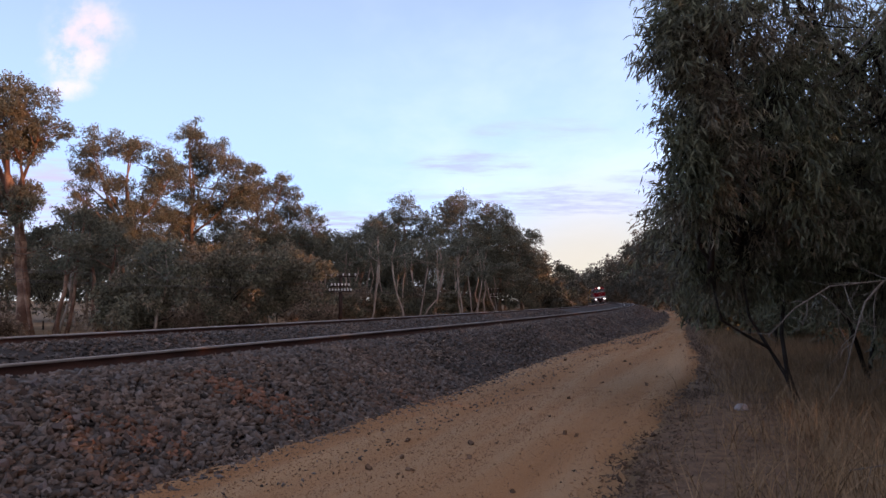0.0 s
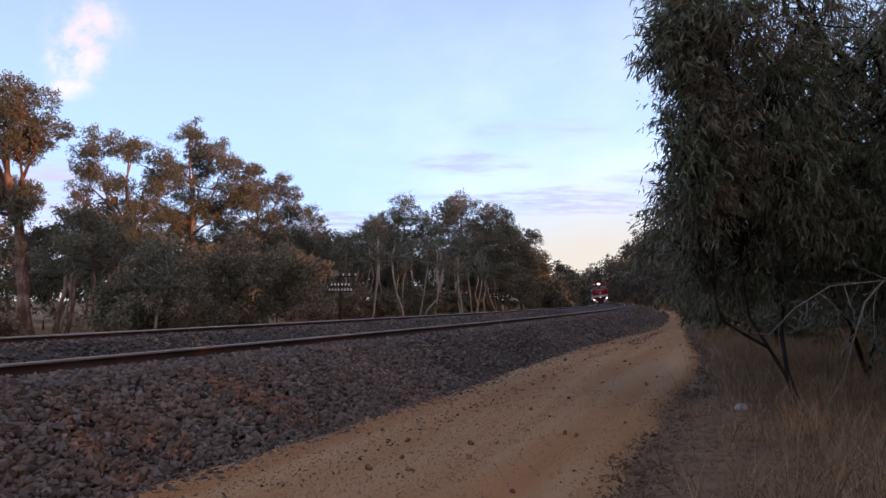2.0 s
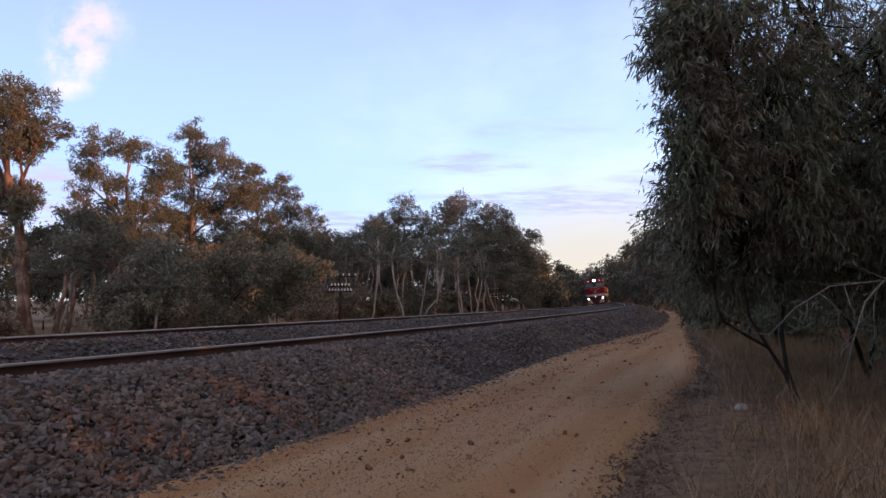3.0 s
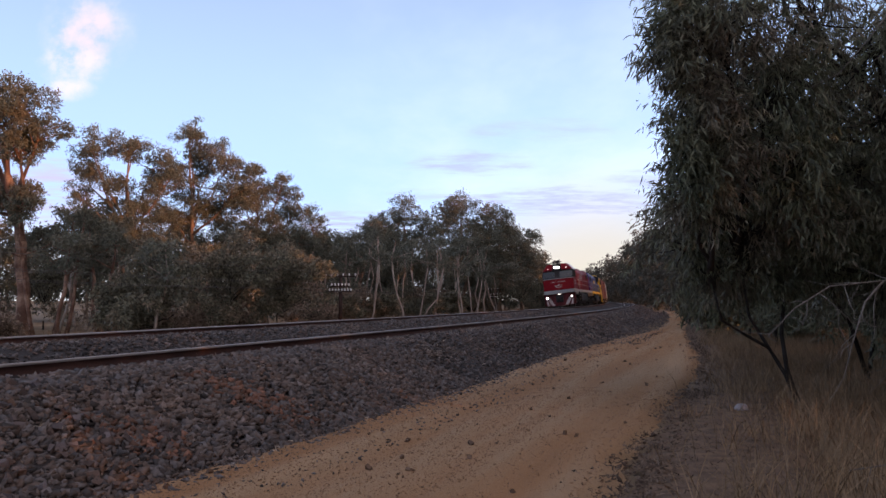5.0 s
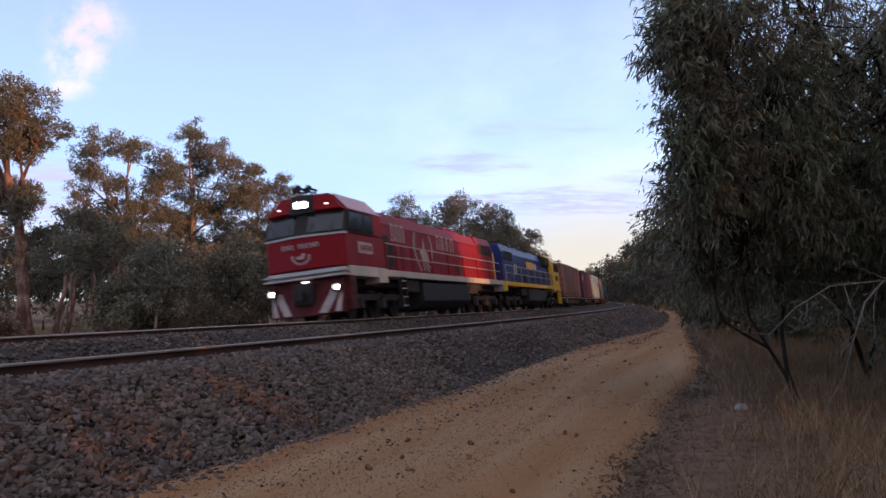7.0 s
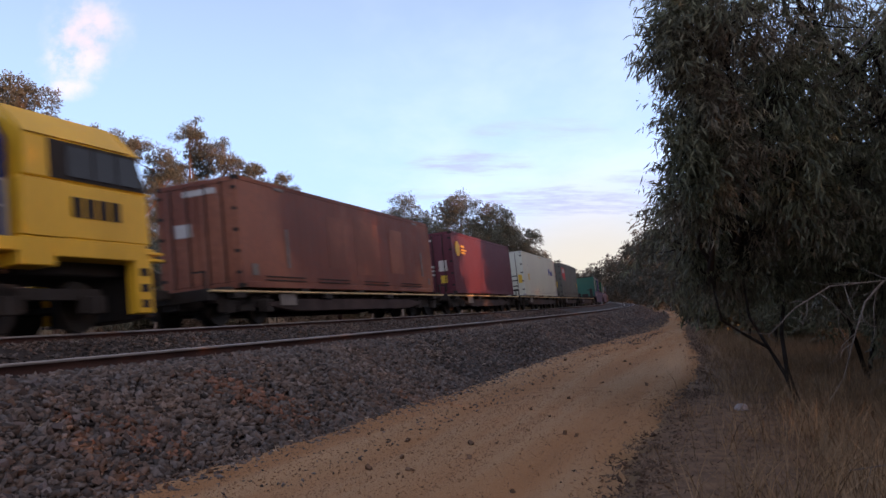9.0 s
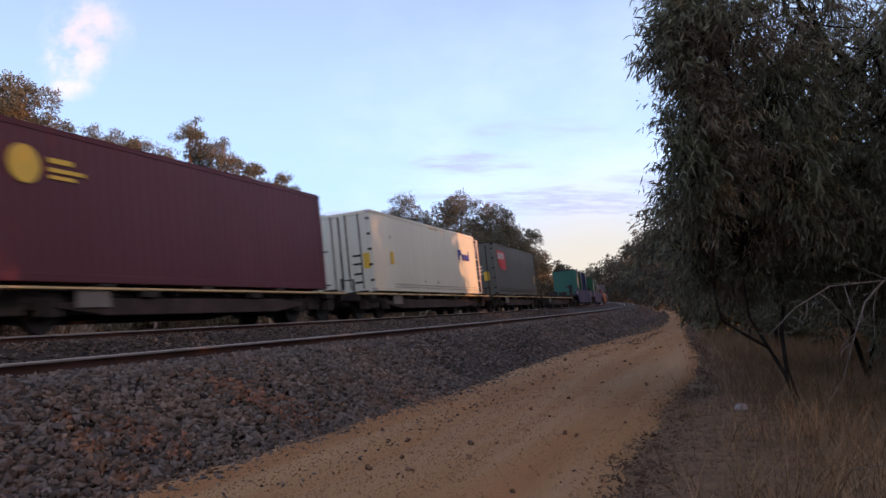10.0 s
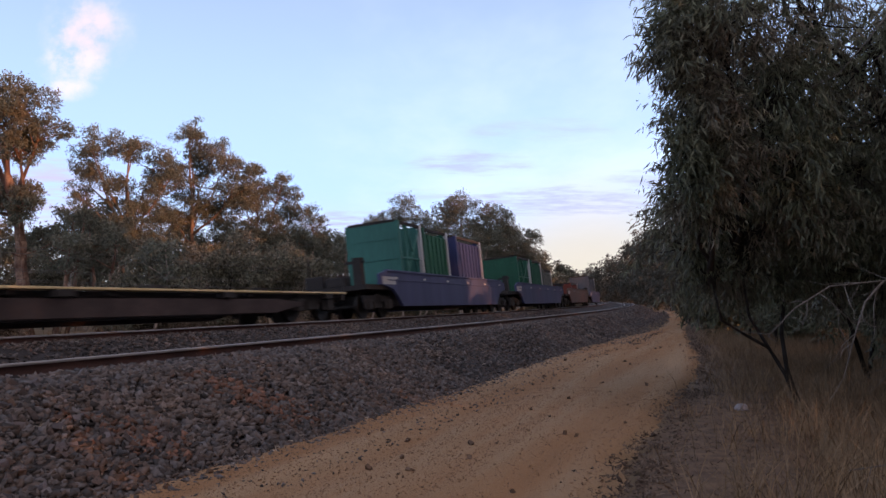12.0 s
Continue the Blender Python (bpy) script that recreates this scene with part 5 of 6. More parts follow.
    for sy in (-1, 1):
        specs = [(-9.2 + 0.34 * k, -8.95 + 0.34 * k, 3.0, 3.55) for k in range(8)]
        bars(hd, "radiator_grille", M["under"], sy * 1.172, specs)
        specs = []
        for k in range(11):
            x = -5.6 + 1.12 * k
            specs += [(x, x + 0.02, 1.75, 3.35), (x, x + 1.1, 3.36, 3.375)]
        bars(hd, "door_seam", M["under"], sy * (H - 0.008), specs)
        bars(hd, "side_grille", M["under"], sy * H, [(5.6, 6.5, 1.85, 2.75), (-3.4, -2.6, 1.8, 2.3)] if first else [(-3.4, -2.6, 1.8, 2.3)])
        handrail(L, sy * (W - 0.06), -9.9, 7.0, (2.18, 2.64), [-9.9, -7.6, -5.2, -2.8, -0.4, 2.0, 4.3, 5.35, 6.0, 7.0], 1.66, rail_mat, 0.10 if first else 0.13, hood if first else M["dull_post"])
    for spec in ((-4.6, -2.2, -0.7, 0.7, 3.92, 4.12), (-1.2, 0.2, -0.45, 0.45, 3.92, 4.08), (1.2, 3.4, -0.7, 0.7, 3.92, 4.10), (-9.0, -6.8, -0.7, 0.7, 3.96, 4.06)):
        part("roof_box", boxes(spec), hood, hd, bevel=0.04)
    # tank and running gear
    tank = hull([(x, y, z) for x in (-3.3, 3.3) for y, z in ((-1.38, 1.3), (1.38, 1.3), (1.38, 0.55), (1.05, 0.28), (-1.05, 0.28), (-1.38, 0.55))])
    part("fuel_tank", tank, M["tank"], L, bevel=0.03)
    part("equipment_box", boxes((-5.2, -3.5, -1.3, 1.3, 0.9, 1.42), (3.5, 4.9, -1.3, 1.3, 0.9, 1.42), (-10.4, 10.3, -0.9, 0.9, 1.1, 1.42)), M["under"], L, bevel=0.03)
    for bx in (-7.2, 7.2):
        bogie(L, bx, 3.9, 3, 0.5, 1.12)
    return L


def loco_red():
    L = build_locomotive("red diesel locomotive with pale frame stripe and lit headlights", M["red"], M["red"], M["cream"], M["cream"], True)
    # nose mark, number panels and side lettering as plain shapes
    bars(L, "nose_mark", M["letter"], 10.885, [(y0 + dy, y0 + dy + w, 2.38 + z0, 2.38 + z1) for k, y0 in enumerate(-0.66 + 0.15 * i for i in range(9)) if k != 3 for dy, w, z0, z1 in ((0, 0.03, 0, 0.15), (0.08, 0.03, 0, 0.15), (0.03, 0.05, 0.06 if k % 2 else 0.12, 0.09 if k % 2 else 0.15))], "row of pale letter bars", axis="x")
    bm = bmesh.new()
    for k in range(9):
        a = radians(180 + 180 * k / 8)
        disc(bm, (10.905, 0.30 * math.cos(a), 2.13 + 0.24 * math.sin(a)), "x", 0.045, 0.02, 8)
    for y0, y1, z0, z1 in ((-0.16, 0.10, 2.04, 2.14), (0.02, 0.14, 2.12, 2.22)):
        box(bm, 10.89, 10.91, y0, y1, z0, z1)
    part("nose_emblem", bm, M["letter"], L, "pale wreath-shaped emblem")
    bars(L, "number_panel", M["letter"], 1.455, [(8.45, 9.62, 2.14, 2.52)], "pale number panel")
    bars(L, "number_bar", M["red"], 1.468, [(8.55 + 0.25 * k, 8.55 + 0.25 * k + 0.14, 2.24, 2.42) for k in range(4)], "red number bars")
    # side lettering as outlined blocks
    for x0, wide, tall in [(5.35 - 0.50 * k, 0.36, 0.66) for k in range(3)] + [(-0.2 - 0.66 * k, 0.46, 0.62) for k in range(4)]:
        odd = round(x0 * 10) % 2
        bars(L, "side_lettering", M["letter"], 1.145, [(x0 + wide - 0.09, x0 + wide, 2.85, 2.85 + tall), (x0 + (0.15 if odd else 0.0), x0 + (0.24 if odd else 0.09), 2.85, 2.78 + tall), (x0 + 0.09, x0 + wide - 0.09, 2.85 + tall - 0.07, 2.85 + tall)], "pale lettering shapes along the hood")
    for sx in (-1, 1):
        bm = bmesh.new()
        for k in range(11):
            u = k / 10
            x, z = 2.1 + sx * (0.50 + 0.62 * math.sin(u * 2.4)), 1.78 + 1.42 * u
            for lean in (-0.09, 0.09):
                slab(bm, [(x + 0.02, 1.142, z), (x + lean + 0.05, 1.142, z + 0.12), (x + lean, 1.142, z + 0.2), (x - 0.02, 1.142, z + 0.06)], -0.014)
        part("side_sprig", bm, M["letter"], L, "pale leafy sprig painted on the hood")
    bm = bmesh.new()
    slab(bm, [(1.55, 1.142, 2.28), (1.95, 1.142, 2.20), (2.30, 1.142, 2.24), (2.62, 1.142, 2.62), (2.45, 1.142, 2.72), (2.22, 1.142, 2.66), (2.12, 1.142, 3.22), (1.98, 1.142, 2.75), (1.62, 1.142, 2.55)], -0.014)
    for x in (1.66, 1.9, 2.2):
        slab(bm, [(x, 1.142, 1.84), (x + 0.08, 1.142, 1.84), (x + 0.10, 1.142, 2.3), (x - 0.02, 1.142, 2.3)], -0.014)
    part("side_emblem", bm, M["letter"], L, "pale emblem on the hood")
    bars(L, "hood_door", M["under"], 1.152, [(6.05, 6.72, 1.72, 3.0)], "dark hood door")
    part("rear_face", boxes((-10.3, -9.62, -1.05, 1.05, 1.66, 3.3)), M["yellow"], L, bevel=0.05)
    return L


def loco_blue():
    L = build_locomotive("blue and yellow diesel locomotive running cab last", M["blue"], M["yellow"], M["yellow"], M["silver"], False)
    bars(L, "number_panel", M["under"], -1.455, [(8.45 + 0.33 * k, 8.45 + 0.33 * k + 0.24, 2.12, 2.50) for k in range(4)], "dark number bars")
    part("intake_box", hull([(x, y, z) for x in (4.1, 5.95) for y, z in ((-1.1, 3.05), (-1.46, 3.2), (-1.46, 3.75), (-1.05, 3.98), (-0.8, 3.9))]), M["under"], L, "dark louvred intake box", bevel=0.03)
    bars(L, "side_panel", M["yellow"], -1.145, [(-2.0, 0.6, 2.75, 3.2)], "yellow panel on the blue hood")
    bars(L, "side_lettering", M["white_mark"], -1.145, [(0.75 + 0.3 * k, 0.75 + 0.3 * k + 0.22, 2.78, 3.15) for k in range(4)] + [(-5.6 - 0.5 * k, -5.6 - 0.5 * k + 0.2, 2.2, 2.9) for k in range(2)], "white letter bars")
    door = part("cab_door", boxes((6.6, 7.2, -1.20, -1.15, 1.7, 3.5)), M["blue"], L, bevel=0.01)
    part("door_window", boxes((6.7, 7.1, -1.215, -1.20, 2.75, 3.35)), M["side_glass"], door)
    part("end_panel", boxes((7.32, 8.3, -1.47, -1.452, 1.72, 2.75)), M["yellow"], L)
    return L


def corrugated_side(x0, x1, y, z0, z1, depth, pitch, sy):
    """A side wall with trapezoid ribs, as one thick sheet."""
    n = max(2, int((x1 - x0) / pitch))
    xs, ys = [], []
    for k in range(n):
        a = x0 + (x1 - x0) * k / n
        p = (x1 - x0) / n
        for u, d in ((0.0, 0), (0.40, 0), (0.5, -depth), (0.9, -depth)):
            xs.append(a + p * u)
            ys.append(y + sy * d)
    xs.append(x1)
    ys.append(y)
    bm = bmesh.new()
    lo = [bm.verts.new((a, b, z0)) for a, b in zip(xs, ys)]
    hi = [bm.verts.new((a, b, z1)) for a, b in zip(xs, ys)]
    for i in range(len(xs) - 1):
        f = (lo[i], lo[i + 1], hi[i + 1], hi[i]) if sy < 0 else (lo[i + 1], lo[i], hi[i], hi[i + 1])
        bm.faces.new(f)
    return bm


def build_container(label, length, height, mat, rib, rib_depth=0.03, base=0.93):
    """Door end forward (+x); corner posts, rails, ribbed walls, roof, doors with lock rods."""
    C = tagged(new("shipping_container"), label, "container", group="containers")
    h, w, t = length / 2, 1.22, base + height
    posts = [(x0, x1, y0, y1, base, t) for x0, x1 in ((-h, -h + 0.16), (h - 0.16, h)) for y0, y1 in ((-w, -w + 0.14), (w - 0.14, w))]
    rails = [(-h + 0.16, h - 0.16, y0, y1, z0, z1) for y0, y1 in ((-w, -w + 0.08), (w - 0.08, w)) for z0, z1 in ((base, base + 0.16), (t - 0.11, t))]
    ends = [(x0, x1, -w + 0.14, w - 0.14, z0, z1) for x0, x1 in ((-h, -h + 0.1), (h - 0.1, h)) for z0, z1 in ((base, base + 0.16), (t - 0.13, t))]
    part("corner_frame", boxes(*posts, *rails, *ends), mat, C, bevel=0.012)
    part("body", boxes((-h + 0.05, h - 0.06, -w + 0.06, w - 0.06, base + 0.1, t - 0.03)), mat, C)
    for sy in (-1, 1):
        part("side_wall", corrugated_side(-h + 0.16, h - 0.16, sy * (w - 0.012), base + 0.16, t - 0.11, rib_depth, rib, sy), mat, C)
    for sy in (-1, 1):
        y0, y1 = sorted((sy * 0.02, sy * 1.07))
        d = part("door", boxes((h - 0.05, h - 0.01, y0, y1, base + 0.17, t - 0.14)), mat, C, bevel=0.01)
        for k in (0.28, 0.78):
            bm = bmesh.new()
            tube(bm, [(h + 0.03, sy * k, base + 0.12), (h + 0.03, sy * k, t - 0.1)], [0.02, 0.02], 6)
            part("lock_rod", bm, M["steel"], d)
        for k in range(5):
            part("hinge", boxes((h - 0.02, h + 0.02, min(sy * 1.06, sy * 1.2), max(sy * 1.06, sy * 1.2), base + 0.35 + 0.55 * k, base + 0.43 + 0.55 * k)), M["under"], d)
    fitt = [(x0, x1, y0, y1, z, z + 0.12) for x0, x1 in ((-h - 0.004, -h + 0.175), (h - 0.175, h + 0.004)) for y0, y1 in ((-w - 0.004, -w + 0.165), (w - 0.165, w + 0.004)) for z in (base - 0.004, t - 0.116)]
    for spec in fitt:
        part("corner_casting", boxes(spec), M["under"] if mat is not M["white_box"] else M["silver"], C, bevel=0.012)
    return C


def build_flat(label, length, line, belly=(0.42, 0.30), bogie_in=2.1):
    """Skeletal container flat: deep centre sills, a thin edge along the deck, bogies and couplers."""
    F = tagged(new("container_wagon"), label, "wagon", group="wagons")
    h = length / 2
    for sy in (-1, 1):
        # recessed web, its dark colour standing for the deck edge's shadow
        web = [(x, y, z) for y in (sy * 0.86, sy * 0.98) for x, z in ((-h + 0.4, 0.795), (h - 0.4, 0.795), (h - 0.4, 0.56), (-h + 0.4, 0.56), (h - 4.2, 0.36), (-h + 4.2, 0.36))]
        part("sill_web", hull(web), M["sill"], F)
        pts = [(x, y, z) for y in (sy * 0.98, sy * 1.14) for x, z in ((-h + 3.0, 0.54), (h - 3.0, 0.54), (h - 3.0, 0.46), (-h + 3.0, 0.46), (h - 4.4, 0.64), (-h + 4.4, 0.64), (h - 4.4, belly[1]), (-h + 4.4, belly[1]))]
        part("side_sill", hull(pts), M["flange"], F, bevel=0.01)
        lo, hi = sorted((sy * 1.02, sy * 1.24))
        part("deck_edge", boxes((-h + 0.25, h - 0.25, lo, hi, 0.795, 0.845)), line, F, "pale deck edge", bevel=0.008)
        for x in np.linspace(-h + 1.2, h - 1.7, 4):
            part("side_bracket", boxes((x, x + 0.5, lo, hi, 0.66, 0.79)), M["under"], F)
        part("data_plate", boxes((h - 4.4, h - 3.5, min(sy * 1.16, sy * 1.18), max(sy * 1.16, sy * 1.18), 0.46, 0.80)), M["plate"], F, "dull pale data plate")
    for x in np.linspace(-h + 1.0, h - 1.0, 5):
        for y in (-1.07, 1.07):
            part("deck_pad", boxes((x - 0.2, x + 0.2, y - 0.15, y + 0.15, 0.845, 0.925)), M["under"], F)
    part("deck_beam", boxes((-h + 0.3, h - 0.3, -0.25, 0.25, 0.45, 0.86), *[(x - 0.12, x + 0.12, -1.1, 1.1, 0.70, 0.86) for x in np.linspace(-h + 0.6, h - 0.6, 8)], (-h + 0.2, -h + 0.5, -1.15, 1.15, 0.6, 0.88), (h - 0.5, h - 0.2, -1.15, 1.15, 0.6, 0.88)), M["under"], F, bevel=0.01)
    part("end_handrail", boxes((h - 0.26, h - 0.21, 1.05, 1.1, 0.88, 1.3), (h - 0.26, h - 0.21, 0.7, 1.1, 1.27, 1.31)), M["steel"], F)
    part("end_post", boxes((-h + 0.21, -h + 0.26, 1.05, 1.1, 0.88, 1.3)), M["steel"], F)
    for sx in (-1, 1):
        bogie(F, sx * (h - bogie_in), 1.83, 2, 0.46, 1.0)
        coupler(F, sx * (h - 0.2), sx)
    return F


def build_well(label, length, mat):
    """Well wagon: tall side walls that swing up round the bogies at both ends."""
    Wn = tagged(new("well_wagon"), label, "wagon", group="wagons")
    h = length / 2
    for sy in (-1, 1):
        y0, y1 = sorted((sy * 1.20, sy * 1.32))
        bm = bmesh.new()
        prof = [(-h + 3.6, 0.36), (h - 3.6, 0.36), (h - 3.15, 0.75), (h - 2.7, 1.0), (h - 2.0, 1.12), (h - 1.5, 1.15), (h - 1.5, 1.52), (h - 2.2, 1.66), (-h + 2.2, 1.66), (-h + 1.5, 1.52), (-h + 1.5, 1.15), (-h + 2.0, 1.12), (-h + 2.7, 1.0), (-h + 3.15, 0.75)]
        slab(bm, [(x, y1 if sy > 0 else y0, z) for x, z in prof], 0.12 if sy > 0 else -0.12)
        bmesh.ops.recalc_face_normals(bm, faces=bm.faces)
        sw = part("side_wall", bm, mat, Wn)
        part("top_chord", boxes((-h + 2.2, h - 2.2, min(sy * 1.18, sy * 1.36), max(sy * 1.18, sy * 1.36), 1.62, 1.70), (-h + 2.2, h - 2.2, min(sy * 1.18, sy * 1.345), max(sy * 1.18, sy * 1.345), 1.30, 1.34)), mat, sw, bevel=0.01)
        for x in np.linspace(-h + 2.6, h - 3.2, 6):
            part("reflector", boxes((x, x + 0.22, min(sy * 1.32, sy * 1.335), max(sy * 1.32, sy * 1.335), 1.38, 1.46)), M["white_mark"], sw)
        part("data_plate", boxes((h - 3.0, h - 1.7, min(sy * 1.32, sy * 1.332), max(sy * 1.32, sy * 1.332), 1.16, 1.44)), M["silver"], sw)
    part("well_floor", boxes((-h + 3.4, h - 3.4, -1.2, 1.2, 0.40, 0.55), (h - 3.6, h - 0.4, -1.2, 1.2, 0.98, 1.15), (-h + 0.4, -h + 3.6, -1.2, 1.2, 0.98, 1.15), (h - 3.5, h - 3.35, -1.2, 1.2, 0.45, 1.1), (-h + 3.35, -h + 3.5, -1.2, 1.2, 0.45, 1.1)), M["under"], Wn)
    part("brake_gear", boxes((h - 1.10, h - 0.60, -1.15, -0.45, 1.15, 1.62), (h - 0.95, h - 0.45, -0.3, 0.45, 1.15, 1.5), (h - 1.05, h - 0.98, -1.2, -1.14, 1.15, 2.3)), M["under"], Wn, bevel=0.03)
    part("brake_stand", boxes((h - 0.9, h - 0.6, 0.7, 1.0, 1.1, 2.1), (h - 0.75, h - 0.7, 0.4, 1.1, 1.9, 2.0)), M["under"], Wn)
    for sx in (-1, 1):
        bogie(Wn, sx * (h - 1.9), 1.83, 2, 0.46, 1.0)
        coupler(Wn, sx * (h - 0.4), sx)
    return Wn


def build_rack(label, length, height, mat, base, solid):
    """Stacked steel flat rack: end walls with posts; solid racks carry a sheeted load."""
    R = tagged(new("freight_rack"), label, "rack", group="racks")
    h, w, t = length / 2, 1.12, base + height
    part("base", boxes((-h, h, -w, w, base, base + 0.25)), mat, R, bevel=0.01)
    for sx in (-1, 1):
        x0, x1 = sorted((sx * h, sx * (h - 0.12)))
        part("end_wall", boxes((x0, x1, -w + 0.1, w - 0.1, base + 0.25, t - 0.05)), mat, R, bevel=0.01)
        for sy in (-1, 1):
            y0, y1 = sorted((sy * w, sy * (w - 0.14)))
            part("post", boxes((min(x0, sx * (h - 0.2)), max(x1, sx * (h - 0.2)), y0, y1, base, t)), M["silver"] if sx < 0 else mat, R)
    if solid:
        part("side_panel", boxes((-h + 0.12, h - 0.12, -w + 0.05, w - 0.05, base + 0.25, t - 0.25)), mat, R, bevel=0.02)
        for k in range(1, int(length / 0.55)):
            x = -h + 0.55 * k
            for sy in (-1, 1):
                y0, y1 = sorted((sy * (w - 0.05), sy * (w - 0.01)))
                part("rib", boxes((x - 0.03, x + 0.03, y0, y1, base + 0.25, t - 0.25)), mat, R)
    else:
        bm = bmesh.new()
        for sy in (-1, 1):
            tube(bm, [(-h + 0.1, sy * (w - 0.08), t - 0.1), (h - 0.1, sy * (w - 0.08), base + 0.3)], [0.05, 0.05], 6)
            for k in range(1, 5):
                z = base + 0.25 + (height - 0.3) * k / 5
                tube(bm, [(h - 0.05, sy * (w - 0.1), z), (h - 0.45, sy * (w - 0.1), z)], [0.03, 0.03], 5)
            tube(bm, [(-h + 0.1, sy * (w - 0.08), base + 0.3), (h * 0.2, sy * (w - 0.08), t - 0.1)], [0.045, 0.045], 6)
            tube(bm, [(-h + 0.3, sy * (w - 0.08), base + height * 0.55), (h - 0.1, sy * (w - 0.08), base + height * 0.55)], [0.04, 0.04], 5)
        part("brace", bm, mat, R)
        part("wall_rib", boxes(*[(h + 0.001, h + 0.03, -w + 0.2, w - 0.2, z, z + 0.05) for z in (base + 0.9, base + 1.7, base + 2.5)]), mat, R)
        for sy in (-1, 1):
            for k in (0.30, 0.42):
                x = h * k
                part("rung_post", boxes((x - 0.03, x + 0.03, sy * (w - 0.06) - 0.03, sy * (w - 0.06) + 0.03, base + 0.25, t - 0.1)), mat, R)
            for k in range(7):
                z = base + 0.5 + 0.36 * k
                part("rung", boxes((h * 0.30 + 0.03, h * 0.42 - 0.03, sy * (w - 0.06) - 0.02, sy * (w - 0.06) + 0.02, z, z + 0.04)), mat, R)
    for sy in (-1, 1):
        part("top_rail", boxes((-h + 0.2, h - 0.2, sy * (w - 0.07) - 0.05, sy * (w - 0.07) + 0.05, t - 0.12, t)), M["under"], R)
    part("top_bar", boxes((h - 0.16, h + 0.02, -w + 0.14, w - 0.14, t - 0.045, t + 0.05)), M["under"], R)
    return R


TRAIN = []      # (thing, distance of its middle behind the front of the train, turned round)


def build_train():
    TRAIN.append((loco_red(), 10.85, False))
    TRAIN.append((loco_blue(), 32.2, True))

    def load(c, front, rear):
        TRAIN.append((c, (front + rear) / 2, False))

    flat_lab = "dark container flat wagon with a cream deck edge"
    for a, b in ((44.8, 62.5), (62.9, 78.1), (78.5, 96.0), (96.4, 111.4)):
        TRAIN.append((build_flat(flat_lab, b - a, M["deck_line"]), (a + b) / 2, False))
    TRAIN.append((build_flat("empty dark container flat wagon with a cream deck edge", 18.7, M["deck_line"], belly=(0.42, 0.26)), 121.25, False))

    c = build_container("long rust-brown ribbed container with faded patches", 14.63, 2.9, M["brown_box"], 1.15, 0.004)
    bars(c, "faded_patch", M["faded"], 1.2005, [(-4.1, -2.8, 1.6, 3.25), (-1.8, 0.3, 1.45, 3.3), (1.1, 2.3, 1.6, 3.25)], "paler patch where old lettering was")
    bars(c, "side_mark", M["plate"], 1.222, [(4.85, 4.98, 1.5, 2.6), (-6.12, -6.0, 1.55, 2.55), (4.9, 5.4, 3.66, 3.74), (-5.9, -5.4, 3.66, 3.74), (6.55, 6.85, 1.25, 1.55), (-6.85, -6.7, 1.25, 1.5)], "small pale marks")
    bars(c, "vent_slot", M["under"], 1.222, [(x, x + 2.2, z, z + 0.03) for x in (-5.8, -2.4, 1.0, 4.0) for z in (1.12, 1.22)])
    bars(c, "door_mark", M["silver"], 7.315, [(-0.7, -0.2, 2.4, 2.75), (-0.4, 0.6, 3.45, 3.6)], axis="x")
    bars(c, "door_rib", M["brown_box"], 7.305, [(y0, y0 + 0.85, z, z + 0.09) for y0 in (-0.98, 0.13) for z in (1.35, 1.75, 2.15, 2.55, 2.95, 3.35)], axis="x")
    load(c, 46.45, 61.1)
    c = build_container("maroon container with a yellow round emblem", 12.19, 2.9, M["purple_box"], 0.30, 0.008)
    bm = disc(bmesh.new(), (5.15, 1.222, 3.05), "y", 0.36, 0.02, 28)
    part("round_emblem", bm, M["yellow_mark"], c, "yellow round emblem")
    bars(c, "side_lettering", M["yellow_mark"], 1.222, [(4.0, 4.6, 3.15, 3.25), (3.7, 4.6, 2.98, 3.06), (3.95, 4.6, 2.85, 2.92)], "small yellow bars")
    bars(c, "door_mark", M["white_mark"], 6.1, [(-0.9, 0.3, 3.45, 3.53), (-0.2, 0.3, 2.2, 2.3), (-0.2, 0.3, 2.02, 2.1), (-0.2, 0.3, 1.84, 1.92), (0.5, 0.9, 2.0, 2.5)], axis="x")
    bars(c, "warning_plate", M["yellow_mark"], 6.1, [(0.55, 0.85, 1.45, 1.8)], axis="x")
    load(c, 64.35, 76.55)
    c = build_container("white refrigerated container with blue lettering bars", 13.5, 2.9, M["white_box"], 0.6, 0.003)
    bars(c, "side_lettering", M["blue_mark"], 1.222, [(-3.95, -3.72, 2.52, 3.0), (-4.25, -4.0, 2.75, 3.0), (-4.66, -4.36, 2.52, 2.82), (-5.08, -4.76, 2.52, 2.82), (-5.46, -5.16, 2.52, 2.82), (-5.52, -5.42, 2.52, 3.0)], "blue letter bars")
    bars(c, "warning_plate", M["yellow_mark"], 1.222, [(4.75, 5.05, 1.95, 2.4)])
    bars(c, "lower_trim", M["silver"], 1.222, [(-6.5, 4.9, 1.08, 1.11), (-6.5, 4.9, 1.2, 1.22)])
    bars(c, "roof_mark", M["deck_line"], 1.222, [(-0.9, 0.3, 3.68, 3.74)])
    bars(c, "drain_spout", M["silver"], 1.222, [(-0.4, -0.2, 1.32, 1.42), (1.3, 1.45, 1.32, 1.40), (4.9, 5.0, 2.9, 3.0)])
